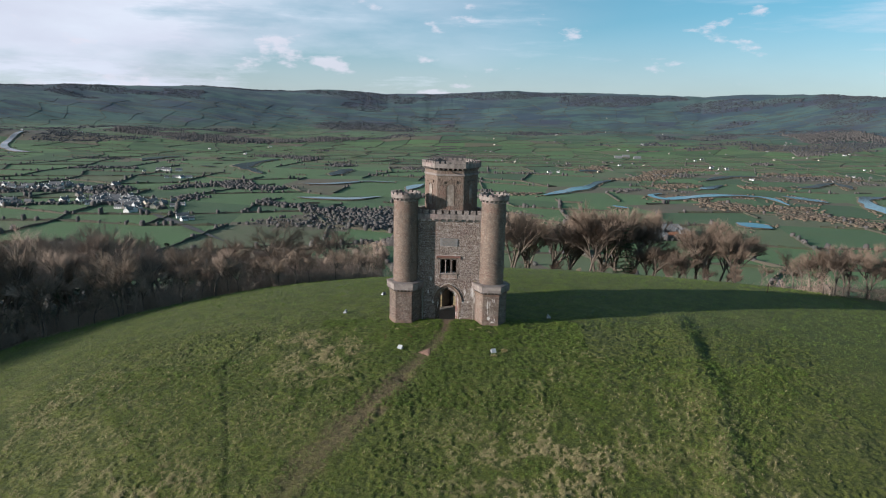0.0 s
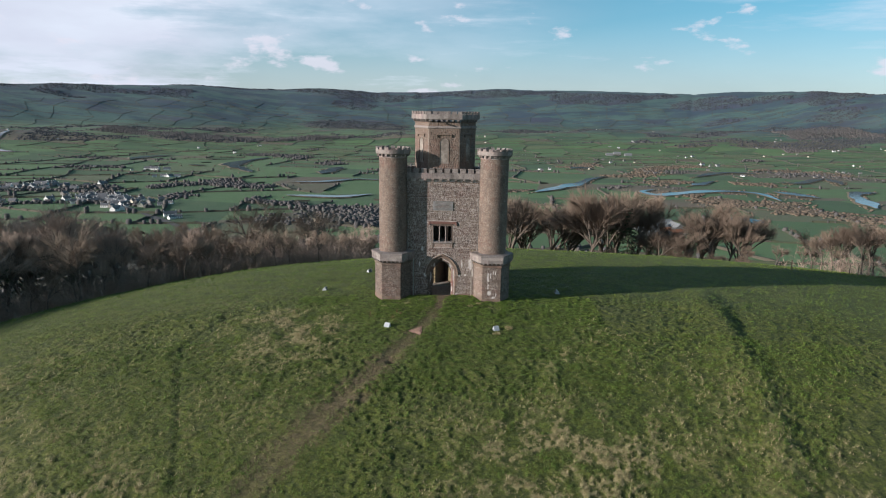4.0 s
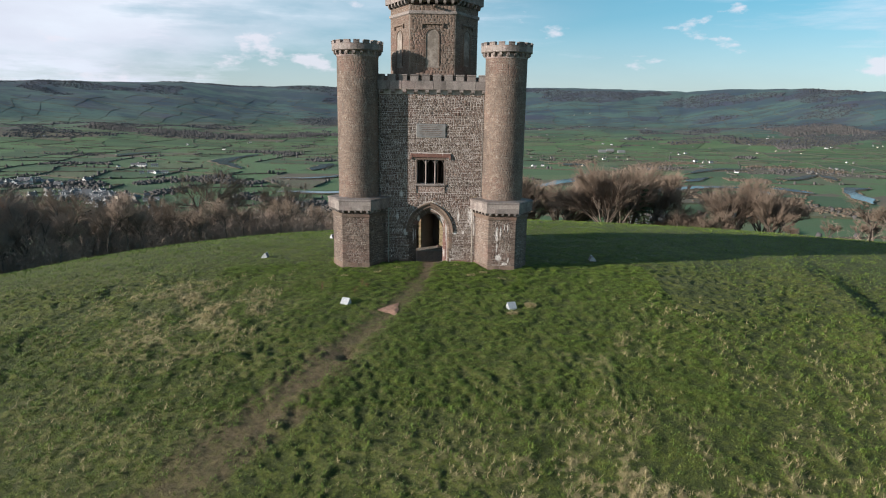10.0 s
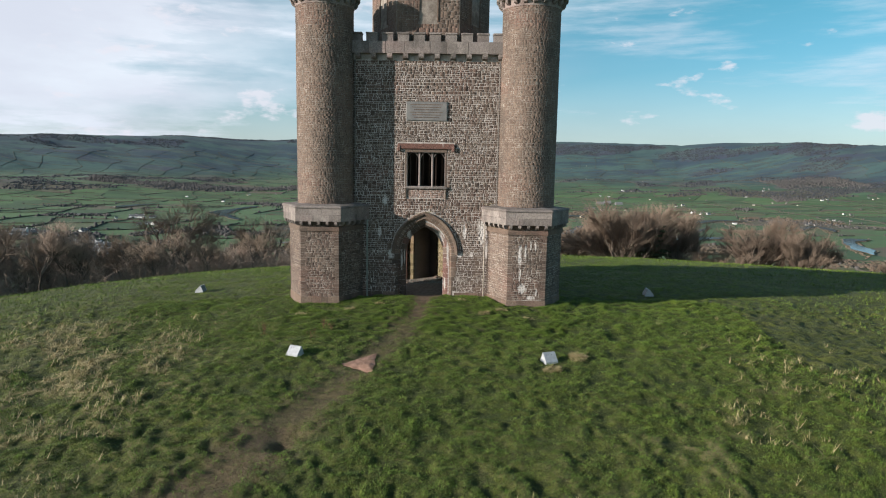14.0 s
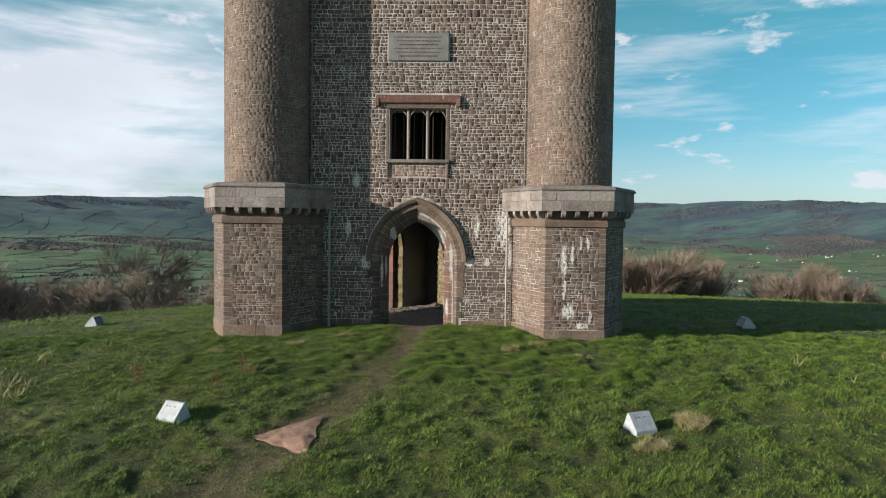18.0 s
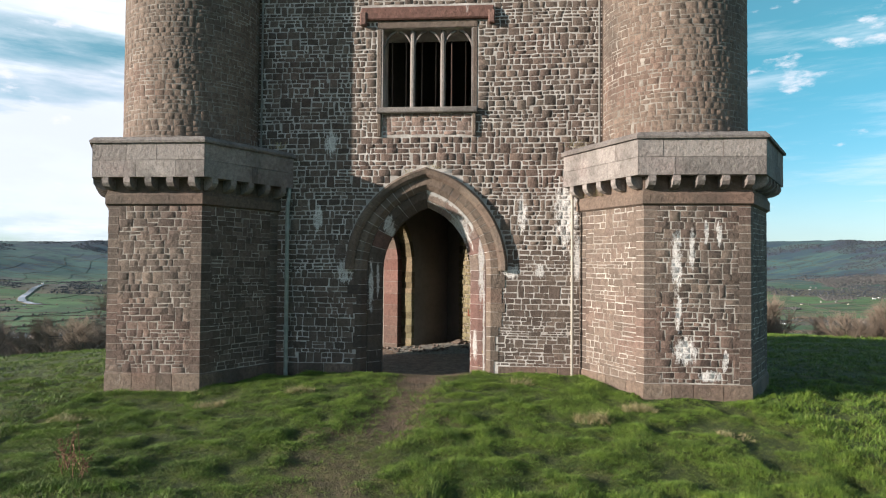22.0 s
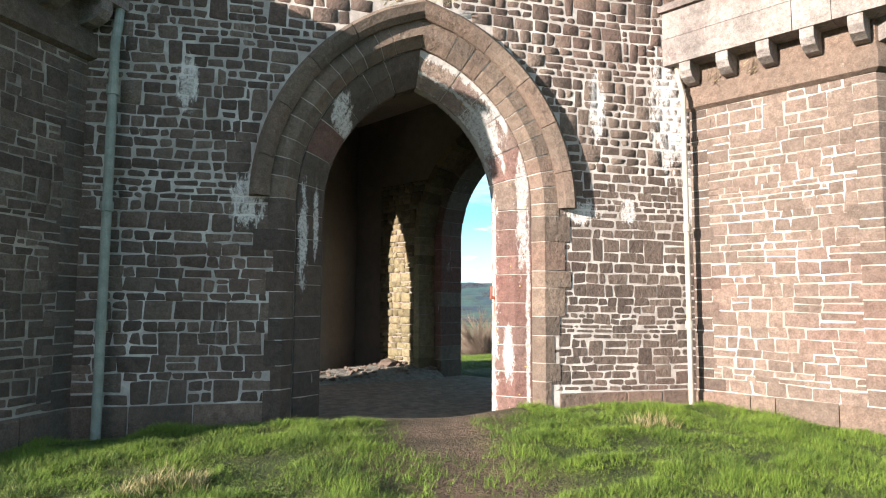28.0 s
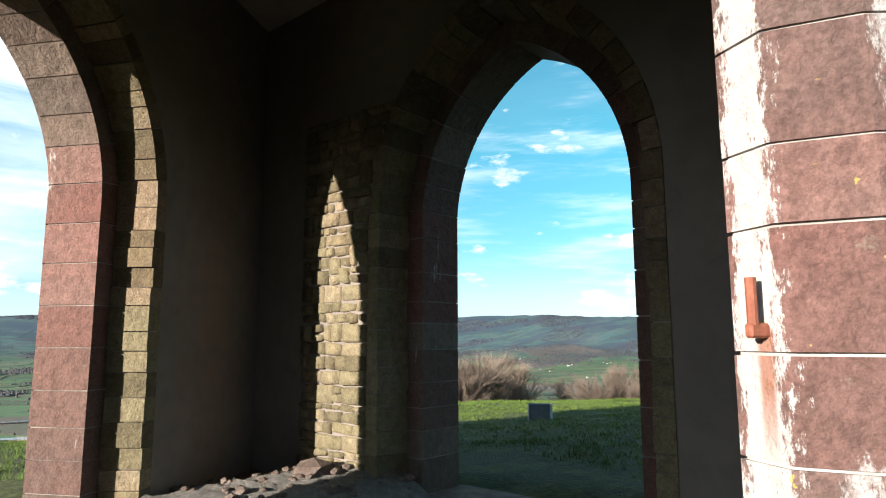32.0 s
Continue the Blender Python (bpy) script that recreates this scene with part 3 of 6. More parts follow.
def build_ground():
    px, py, i, j = field_grid()
    pz = height(px, py)
    nx, ny = px.shape
    me = bpy.data.meshes.new("ground")
    idx = np.arange(nx * ny).reshape(nx, ny)
    quads = np.stack([idx[:-1, :-1], idx[1:, :-1], idx[1:, 1:], idx[:-1, 1:]], -1).reshape(-1, 4)
    me.vertices.add(nx * ny)
    me.vertices.foreach_set("co", np.stack([px, py, pz], -1).astype(np.float32).ravel())
    me.loops.add(len(quads) * 4)
    me.loops.foreach_set("vertex_index", quads.astype(np.int32).ravel())
    me.polygons.add(len(quads))
    me.polygons.foreach_set("loop_start", (np.arange(len(quads)) * 4).astype(np.int32))
    me.update()
    me.polygons.foreach_set("use_smooth", np.ones(len(quads), bool))
    # plan: field tone, worn earth, nearness of the knoll's turf
    fi, fj = IDX[i][:-1, :-1].ravel(), IDY[j][:-1, :-1].ravel()
    tone = hash2(fi, fj, 91)
    cx, cy = px.ravel()[quads].mean(1), py.ravel()[quads].mean(1)
    tone = np.where(wooded(cx, cy) > 0.5, 0.90, tone * 0.88)
    shade = step(-1, 3, py - 108 - (px + 15) * 0.52) * step(-8, -14, px) * step(-200, -180, px) * step(75, 60, py - 108 - (px + 15) * 0.52)
    near = (step(230, 150, np.hypot(px - 1, py - 67)) * (1 - shade)).ravel()
    tone = np.where(shade[:-1, :-1].ravel() > 0.5, 0.95, tone)
    pw = path_way(px, py).ravel()
    worn = (step(1.15, 0.1, pw + 0.9 * (vnoise(px.ravel() * 1.7, py.ravel() * 1.7, 8) - 0.5) - 0.75 * step(60, 50, py.ravel())) * np.where(py.ravel() > 64, 0.85, np.where(py.ravel() > 56, 0.5, 0.7))) * step(30, 60, py).ravel()
    col = np.ones((len(quads), 4, 4), np.float32)
    # low values darken the turf: shade put between tufts, in trench and hollow
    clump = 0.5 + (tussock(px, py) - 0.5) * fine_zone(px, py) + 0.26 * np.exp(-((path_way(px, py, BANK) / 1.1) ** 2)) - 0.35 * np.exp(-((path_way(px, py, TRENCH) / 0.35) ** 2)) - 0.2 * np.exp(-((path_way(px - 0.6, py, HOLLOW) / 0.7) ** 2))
    clump = clump.ravel()[quads]
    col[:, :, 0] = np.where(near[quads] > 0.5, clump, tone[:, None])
    col[:, :, 1] = worn[quads]
    col[:, :, 2] = near[quads]
    # alpha: how far the haze colour tints the hills; near by, dryness
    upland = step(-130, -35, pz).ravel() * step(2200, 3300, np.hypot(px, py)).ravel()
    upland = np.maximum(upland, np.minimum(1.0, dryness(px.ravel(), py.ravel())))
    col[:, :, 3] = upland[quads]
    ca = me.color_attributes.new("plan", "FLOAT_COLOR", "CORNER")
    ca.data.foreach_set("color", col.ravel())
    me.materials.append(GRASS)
    ob = new("ground", me)
    tagged(ob, "grassy hilltop falling to a valley of green pasture fields", "ground", kind="structure")
    return px, py, pz, i, j


PX, PY, PZ, PI, PJ = build_ground()


def quad_mesh(name, verts, faces, mat, smooth=False):
    """A mesh object's data from arrays of vertices and of equal-sided faces."""
    verts, faces = np.asarray(verts, np.float32), np.asarray(faces, np.int32)
    k = faces.shape[1]
    me = bpy.data.meshes.new(name)
    me.vertices.add(len(verts))
    me.vertices.foreach_set("co", verts.ravel())
    me.loops.add(faces.size)
    me.loops.foreach_set("vertex_index", faces.ravel())
    me.polygons.add(len(faces))
    me.polygons.foreach_set("loop_start", (np.arange(len(faces)) * k).astype(np.int32))
    me.update()
    if smooth:
        me.polygons.foreach_set("use_smooth", np.ones(len(faces), bool))
    me.materials.append(mat)
    return me


# ---- valley: river, hedges, woods ----
def water_material():
    k = Nodes("river_water", 0.08)
    k.b.inputs["IOR"].default_value = 1.33
    k.b.inputs["Specular IOR Level"].default_value = 0.9
    k.bump(k.noise(0.2, 3), 0.05, 0.4)
    return k.done(k.mix(k.ramp(k.noise(0.01, 3), 0.4, 0.6), (0.03, 0.045, 0.055), (0.05, 0.06, 0.06)), 0.06)


WATER = water_material()
SAND = plain("river_shingle", (0.20, 0.155, 0.105), (0.30, 0.24, 0.17), 0.05, 0.95)


def ribbon(name, pts, wide, mat, lift, label, category):
    """A winding strip of water or shingle over the valley floor."""
    pts = [Vector((*p, 0)) for p in pts]
    fine = []
    ext = [pts[0] * 2 - pts[1]] + pts + [pts[-1] * 2 - pts[-2]]
    for a, b, c, d in zip(ext, ext[1:], ext[2:], ext[3:]):
        for s in np.linspace(0, 1, 9)[:-1]:
            fine.append(0.5 * ((2 * b) + (c - a) * s + (2 * a - 5 * b + 4 * c - d) * s**2 + (3 * b - a - 3 * c + d) * s**3))
    fine.append(pts[-1])
    vs, fs, n = [], [], len(fine)
    for k, p in enumerate(fine):
        way = (fine[min(k + 1, n - 1)] - fine[max(k - 1, 0)]).normalized()
        side = Vector((-way.y, way.x, 0))
        w2 = wide * (0.35 + 1.1 * float(vnoise(p.x / 60, p.y / 60, 5))) * min(1.0, 0.15 + 3.0 * min(k, n - 1 - k) / n)
        for o in (-w2, w2):
            q = p + side * o
            vs.append((q.x, q.y, float(height(q.x, q.y)) + lift))
    fs = [(2 * k, 2 * k + 2, 2 * k + 3, 2 * k + 1) for k in range(n - 1)]
    ob = new(name, quad_mesh(name, vs, fs, mat))
    return tagged(ob, label, category, kind="structure")


for pts, wide in RIVERS:
    ribbon("shingle", pts, wide * 1.1, SAND, 1.4, "pale brown shingle bank along the winding river", "river bank")
    ribbon("river", pts, wide * 0.85, WATER, 2.6, "winding river reflecting the pale blue sky", "river")


def blob_cloud(name, places, sizes, mat, label, category, seed, flat=0.75, sides=6):
    """Many small uneven crowns as one mesh: low domes with lumpy rings."""
    rng = np.random.default_rng(seed)
    vs, fs, n = [], [], 0
    ring = np.arange(sides) / sides * 2 * math.pi
    for (x, y, z), s in zip(places, sizes):
        r1, r2 = s * rng.uniform(0.75, 1.25, sides), s * rng.uniform(0.45, 0.95, sides)
        turn = rng.uniform(0, 6)
        hgt = s * 2 * flat * rng.uniform(0.7, 1.3)
        low = np.stack([x + r1 * 0.8 * np.cos(ring + turn), y + r1 * 0.8 * np.sin(ring + turn), np.full(sides, z - 1.0)], 1)
        mid = np.stack([x + r1 * np.cos(ring + turn), y + r1 * np.sin(ring + turn), z + hgt * rng.uniform(0.3, 0.55, sides)], 1)
        top = np.stack([x + r2 * np.cos(ring + turn), y + r2 * np.sin(ring + turn), z + hgt * rng.uniform(0.75, 1.1, sides)], 1)
        vs += [low, mid, top]
        for a in range(sides):
            b = (a + 1) % sides
            fs += [(n + a, n + b, n + sides + b, n + sides + a), (n + sides + a, n + sides + b, n + 2 * sides + b, n + 2 * sides + a)]
        fs += [(n + 2 * sides, n + 2 * sides + 1, n + 2 * sides + 2, n + 2 * sides + 3), (n + 2 * sides, n + 2 * sides + 3, n + 2 * sides + 4, n + 2 * sides + 5)]
        n += 3 * sides
    ob = new(name, quad_mesh(name, np.concatenate(vs), fs, mat))
    return tagged(ob, label, category, kind="stuff")


def crown_material(name, a, b, c3):
    k = Nodes(name, 0.95)
    r = k.chance()
    c = k.mix(k.ramp(r, 0.0, 0.7), a, b)
    c = k.mix(k.ramp(r, 0.75, 1.0), c, c3)
    c = k.mix(k.ramp(k.noise(0.9, 5, 0.7), 0.35, 0.7, 0.0, 0.6), c, tuple(x * 0.6 for x in a))
    k.bump(k.noise(0.8, 5, 0.75), 1.0, 0.7)
    return k.done(c)


HEDGE = crown_material("hedge_and_scrub", (0.052, 0.054, 0.038), (0.085, 0.074, 0.054), (0.058, 0.072, 0.036))
# distance haze is mixed into the wood colours, bluest on the hills
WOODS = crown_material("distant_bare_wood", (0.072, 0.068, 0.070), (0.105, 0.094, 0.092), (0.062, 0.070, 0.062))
HAZY_HILLWOOD = crown_material("hazy_hillside_wood", (0.036, 0.042, 0.054), (0.052, 0.056, 0.064), (0.032, 0.042, 0.046))
WILLOW = crown_material("russet_willow_scrub", (0.110, 0.082, 0.062), (0.155, 0.115, 0.082), (0.095, 0.085, 0.060))


def build_hedges():
    """Hedges along the crooked field edges: rough ridges with a tree here and there."""
    rng = np.random.default_rng(5)
    vs, fs, n, trees = [], [], 0, []
    nx, ny = PX.shape
    far = np.hypot(PX, PY)
    for axis in (0, 1):
        for a in range(0, nx - 1 if axis == 0 else nx):
            for b in range(0, ny if axis == 0 else ny - 1):
                if not (EDY[b] if axis == 0 else EDX[a]):
                    continue
                x0, y0 = PX[a, b], PY[a, b]
                d = far[a, b]
                if d < 520 or d > 4000 or y0 < 250 or abs(x0) > 0.95 * y0 + 300:
                    continue
                if hash2(IDX[a] * 3 + axis, IDY[b] * 7 + axis, 15) < 0.16:
                    continue
                a2, b2 = (a + 1, b) if axis == 0 else (a, b + 1)
                p, q = np.array([x0, y0]), np.array([PX[a2, b2], PY[a2, b2]])
                if water_way(x0, y0) < 55:
                    continue
                if not 0.01 < np.hypot(*(q - p)) < 120:
                    continue
                way = (q - p) / np.hypot(*(q - p))
                side = np.array([-way[1], way[0]])
                big = 0.95 - 0.6 * min(1.0, max(0.0, (d - 1500) / 1500))
                bits = max(1, int(np.hypot(*(q - p)) / 9))
                for s in range(bits + 1):
                    w2, h = rng.uniform(1.6, 3.2) * big, rng.uniform(1.8, 4.2) * big
                    c = p + (q - p) * s / bits
                    zc = float(PZ[a, b] + (PZ[a2, b2] - PZ[a, b]) * s / bits)
                    for o, z in ((-w2, -0.5), (-w2 * 0.6, h), (w2 * 0.6, h * rng.uniform(0.7, 1.1)), (w2, -0.5)):
                        vs.append((c[0] + side[0] * o, c[1] + side[1] * o, zc + z))
                    if s:
                        fs += [(n - 4 + e, n + e, n + e + 1, n - 3 + e) for e in range(3)]
                    n += 4
                    if rng.random() < 0.26:
                        trees.append(((c[0], c[1], zc), rng.uniform(1.8, 4.8) * big))
    ob = new("hedgerows", quad_mesh("hedgerows", vs, fs, HEDGE))
    tagged(ob, "dark winter hedgerows dividing green valley fields", "hedge", kind="stuff")
    return trees


HEDGE_TREES = build_hedges()
blob_cloud("hedge_trees", [t[0] for t in HEDGE_TREES], [t[1] for t in HEDGE_TREES], WOODS, "bare trees standing along the valley hedgerows", "trees", 6, 0.95)


WOOD_BELTS = (
    (-760, 1336, -649, 1291, 26), (-605, 1331, -477, 1426, 22), (-518, 1497, -361, 1376, 40), (-351, 1197, -237, 1131, 20), (-231, 1105, -95, 946, 34),
    (-686, 2314, -456, 2197, 45), (-374, 2027, -316, 1971, 40), (-1060, 2790, -829, 2818, 60), (-1042, 1748, -863, 1769, 16), (-500, 1180, -486, 1235, 24),
    (-930, 1215, -620, 1225, 14), (-790, 1045, -480, 1075, 9), (1365, 2581, 1470, 2552, 60), (1100, 2334, 1136, 2295, 40), (1535, 2900, 1971, 2980, 110), (-1500, 2900, -400, 3000, 60),
)
SCRUB_BELTS = (
    (134, 1365, 211, 1391, 16), (446, 1740, 595, 1854, 34), (584, 1820, 840, 2119, 40), (512, 1559, 645, 1617, 36), (475, 1391, 546, 1342, 40), (534, 1311, 610, 1210, 50),
    (682, 1280, 673, 1098, 44), (608, 1151, 721, 1049, 40), (731, 1616, 834, 1595, 34), (371, 2007, 505, 2181, 30), (980, 2021, 1174, 1839, 46), (721, 1049, 900, 1010, 36),
)


def build_woods():
    rng = np.random.default_rng(8)
    x, y = rng.uniform(-3400, 3400, 250000), rng.uniform(420, 4300, 250000)
    keep = (water_way(x, y) > 45) & (wooded(x, y) > 0.5) & (np.abs(x) < 0.85 * y + 250) & (rng.random(250000) < 0.9)
    x, y = x[keep], y[keep]
    z = height(x, y)
    s = rng.uniform(1.5, 3.9, len(x))
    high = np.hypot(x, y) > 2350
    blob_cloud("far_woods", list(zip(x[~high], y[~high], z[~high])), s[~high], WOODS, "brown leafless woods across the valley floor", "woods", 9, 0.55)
    blob_cloud("hill_woods", list(zip(x[high], y[high], z[high])), s[high], HAZY_HILLWOOD, "bare woods on the far hillsides, blue-dark with distance haze", "woods", 13, 0.5)
    # belts of trees along lanes, streams and round the village; russet scrub on the wet meadows
    for nm, rows, mat, label in (("tree_belts", WOOD_BELTS, WOODS, "belts of bare trees along valley lanes and streams"), ("meadow_scrub", SCRUB_BELTS, WILLOW, "russet scrub growing on the wet river meadows")):
        at = []
        for ax, ay, bx, by, wide in rows:
            m = int(math.hypot(bx - ax, by - ay) * wide / 13)
            t, o = rng.random(m), rng.normal(0, 0.5, m) * wide
            n = math.hypot(bx - ax, by - ay)
            bow = 0.16 * n * np.sin(t * math.pi) * (1 if (ax + by) % 2 else -1)
            at += list(zip(ax + (bx - ax) * t - (by - ay) / n * (o + bow), ay + (by - ay) * t + (bx - ax) / n * (o + bow)))
        at = np.array(at)
        at = at[water_way(at[:, 0], at[:, 1]) > 3]
        blob_cloud(nm, list(zip(at[:, 0], at[:, 1], height(at[:, 0], at[:, 1]))), rng.uniform(1.6, 4.6, len(at)), mat, label, "trees" if mat is WOODS else "scrub", 12, 0.6 if mat is WOODS else 0.34)
    # willow scrub along the water
    ps = []
    for pts, wide in RIVERS:
        for p, q in zip(pts, pts[1:]):
            m = int(math.hypot(q[0] - p[0], q[1] - p[1]) / (3.0 if p[0] > 0 else 16.0))
            for e in range(m):
                t = rng.random()
                o = rng.choice([-1, 1]) * (wide * 0.9 + 4 + abs(rng.normal(0, 14)))
                gx, gy = p[0] + (q[0] - p[0]) * t, p[1] + (q[1] - p[1]) * t
                ps.append((gx + o * 0.7, gy + o * 0.7))
    ps = np.array(ps)
    blob_cloud("willow_scrub", list(zip(ps[:, 0], ps[:, 1], height(ps[:, 0], ps[:, 1]))), rng.uniform(1.4, 3.6, len(ps)), WILLOW, "russet willow scrub along the river banks", "scrub", 10, 0.35)


build_woods()
TARMAC = plain("worn_tarmac", (0.052, 0.052, 0.055), (0.085, 0.083, 0.082), 0.05, 0.9)
ribbon("road", ((-764, 1302), (-676, 1226), (-478, 1019), (-390, 925), (-291, 815)), 6.5, TARMAC, 1.2, "grey country road leading out of the village", "road")


# ---- the tower ----
def part(name, data, material, parent, label=""):
    """Links a bmesh or a mesh as one object under a thing or a part."""
    if isinstance(data, bmesh.types.BMesh):
        me = bpy.data.meshes.new(name)
        bmesh.ops.recalc_face_normals(data, faces=data.faces)
        data.to_mesh(me)
        data.free()
        data = me
    if material and not data.materials:
        data.materials.append(material)
    ob = new(name, data)
    ob.parent = parent
    if label:
        tagged(ob, label)
    return ob


def empty_thing(name, m, label, category, group=""):
    ob = new(name)
    ob.matrix_world = m
    return tagged(ob, label, category, group)


def loft(bm, rings, cap0=True, cap1=True):
    """Skin over closed rings of points."""
    made = [[bm.verts.new(p) for p in r] for r in rings]
    for a, b in zip(made, made[1:]):
        for k in range(len(a)):
            m = (k + 1) % len(a)
            bm.faces.new((a[k], a[m], b[m], b[k]))
    if cap0:
        bm.faces.new(made[0][::-1])
    if cap1:
        bm.faces.new(made[-1])
    return bm


def block(bm, c, s, turn=0.0, cut=0.0, at=Matrix()):
    """A box with chamfered edges, centre c and sizes s, turned about z."""
    b2 = bmesh.new()
    bmesh.ops.create_cube(b2, size=1.0)
    for v in b2.verts:
        v.co = Vector((v.co.x * s[0], v.co.y * s[1], v.co.z * s[2]))
    if cut:
        bmesh.ops.bevel(b2, geom=list(b2.edges), offset=cut, segments=1, affect="EDGES", clamp_overlap=True)
    m = at @ Matrix.Translation(c) @ Matrix.Rotation(turn, 4, "Z")
    fresh = {}
    for v in b2.verts:
        fresh[v] = bm.verts.new(m @ v.co)
    for f in b2.faces:
        bm.faces.new([fresh[v] for v in f.verts])
    b2.free()
    return bm


def ngon(r, z, n=6, turn=0.0, cx=0.0, cy=0.0):
    return [(cx + r * math.cos(turn + k * 2 * math.pi / n), cy + r * math.sin(turn + k * 2 * math.pi / n), z) for k in range(n)]


def flat_shape(outer, holes, y0, y1):
    """A slab in the x-z plane, from y0 to y1, with openings that go through it."""
    from mathutils.geometry import delaunay_2d_cdt
    loops, vs, es = [outer] + holes, [], []
    for lp in loops:
        n = len(vs)
        vs += [Vector(p) for p in lp]
        es += [(n + k, n + (k + 1) % len(lp)) for k in range(len(lp))]
    pv, pe, pf, *_ = delaunay_2d_cdt(vs, es, [], 1, 1e-5)

    def inside(p, lp):
        hit = False
        for (ax, ay), (bx, by) in zip(lp, lp[1:] + lp[:1]):
            if (ay > p[1]) != (by > p[1]) and p[0] < (bx - ax) * (p[1] - ay) / (by - ay) + ax:
                hit = not hit
        return hit

    bm = bmesh.new()
    fv, bv = [bm.verts.new((p.x, y0, p.y)) for p in pv], [bm.verts.new((p.x, y1, p.y)) for p in pv]
    for f in pf:
        c = sum((pv[k] for k in f), Vector((0, 0))) / len(f)
        if not any(inside(c, h) for h in holes):
            bm.faces.new([fv[k] for k in f])
            bm.faces.new([bv[k] for k in f][::-1])
    for e in [e for e in bm.edges if e.is_boundary and e.verts[0] in set(fv)]:
        a, b = (fv.index(v) for v in e.verts)
        bm.faces.new((fv[a], fv[b], bv[b], bv[a]))
    return bm


HALF, SPRING, ARC = 0.86, 2.10, 1.338
SPAN, INNER = 4.68, 2.702
WALL_T, REAR_T = 0.78, 1.08
REAR_W, REAR_H = 1.10, 1.05
REAR_SHIFT = (0.0, -0.125, 0.05)
TOP_WALL = 11.30


def arch_at(s):
    """A point of the arch's line and its outward normal; s runs from -1 (left foot) over 0 (apex) to 1."""
    low = 2.3
    ang = math.acos((ARC - HALF) / ARC)
    arc = ARC * ang
    d = abs(s) * (low + arc)
    sign = -1 if s < 0 else 1
    if d > arc:
        return (sign * HALF, SPRING - (d - arc)), (sign, 0.0)
    a = ang * (1 - d / arc)
    return (sign * (ARC * math.cos(a) - (ARC - HALF)), SPRING + ARC * math.sin(a)), (sign * math.cos(a), math.sin(a))


def arch_loop(off, z0=-0.2, n=18):
    """The outline of an opening that is wider than the arch's line by off."""
    ang = math.acos((ARC - HALF) / (ARC + off))
    right = [((ARC + off) * math.cos(a) - (ARC - HALF), SPRING + (ARC + off) * math.sin(a)) for a in np.linspace(0, ang, n)]
    pts = [(HALF + off, z0)] + right + [(-x, z) for x, z in right[-2::-1]] + [(-HALF - off, z0)]
    return [(float(a), float(b)) for a, b in pts]


def arch_half(z, off):
    """Half the width of the opening at a height; 0 above its apex."""
    if z <= SPRING:
        return HALF + off
    q = (ARC + off) ** 2 - (z - SPRING) ** 2
    return max(0.0, math.sqrt(q) - (ARC - HALF)) if q > 0 else 0.0


TOWER = pose(0.67, 67.7, 0.0, 0, 0, -2.4)
tower = empty_thing("folly_tower", TOWER, "weathered three-sided stone folly tower with round turrets and hexagonal lantern", "tower")
MID = Vector((0, INNER, 0))


def side(k):
    """The frame of wall k: front, then the two rear sides."""
    return Matrix.Translation(MID) @ Matrix.Rotation(radians(120 * k), 4, "Z") @ Matrix.Translation(-MID)


WIN = (-0.90, 0.90, 5.28, 6.85)
RECESS = (-0.90, 0.90, 4.72, 5.16)

for k in range(3):
    bm = flat_shape([(-3.7, -0.5), (3.7, -0.5), (3.7, TOP_WALL), (-3.7, TOP_WALL)], [[(x * REAR_W + REAR_SHIFT[k], z * REAR_H) for x, z in arch_loop(0.315, -0.45)] if k else arch_loop(0.58, -0.45)] + ([] if k else [[(WIN[0], WIN[2]), (WIN[1], WIN[2]), (WIN[1], WIN[3]), (WIN[0], WIN[3])]]), 0.0, REAR_T if k else WALL_T)
    wl_ob = part("wall", bm, MORTAR_OLD if k else MORTAR, tower, "coursed dark rubble wall in pale lime mortar")
    wl_ob.data.materials.append(PLASTER)
    for poly in wl_ob.data.polygons:
        poly.material_index = 1 if poly.center.y > 0.7 else 0
    wl_ob.matrix_local = side(k)
    if k == 0:
        front_wall = wl_ob


def sweep_piece(bm, s0, s1, line, steps, widen=0.0):
    """A stone of the arch: the profile (offset, depth) swept along the arch's line; the opening may widen towards its foot."""
    rings = []
    for s in np.linspace(s0, s1, steps + 1):
        grow = widen * min(1.0, abs(s) * 2.2)
        prof = [(o + (grow if o < 0.28 else 0.0), d) for o, d in line]
        (x, z), (nx, nz) = arch_at(s)
        if abs(s) < 1e-6 or abs(s) < 2e-9:
            rings.append([(0.0, d, SPRING + math.sqrt((ARC + o) ** 2 - (ARC - HALF) ** 2)) for o, d in prof])
            continue
        rings.append([(x + nx * o, d, z + nz * o) for o, d in prof])
    return loft(bm, rings)


LIMED = ((HALF + 0.22, 2.3, 0.07, 0.9), (HALF + 0.275, 0.9, 0.025, 1.6), (HALF + 0.10, 0.62, 0.05, 0.34), (0.62, 2.85, 0.30, 0.40))
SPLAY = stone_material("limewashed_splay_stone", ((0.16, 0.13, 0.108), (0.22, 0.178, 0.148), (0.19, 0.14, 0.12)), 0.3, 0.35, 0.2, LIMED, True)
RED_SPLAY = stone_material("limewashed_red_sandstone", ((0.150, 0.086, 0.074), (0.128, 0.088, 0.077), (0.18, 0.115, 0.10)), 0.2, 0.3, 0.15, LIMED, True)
rng = random.Random(4)
LOW, ANG = 2.3, math.acos((ARC - HALF) / ARC)
LEN = LOW + ARC * ANG
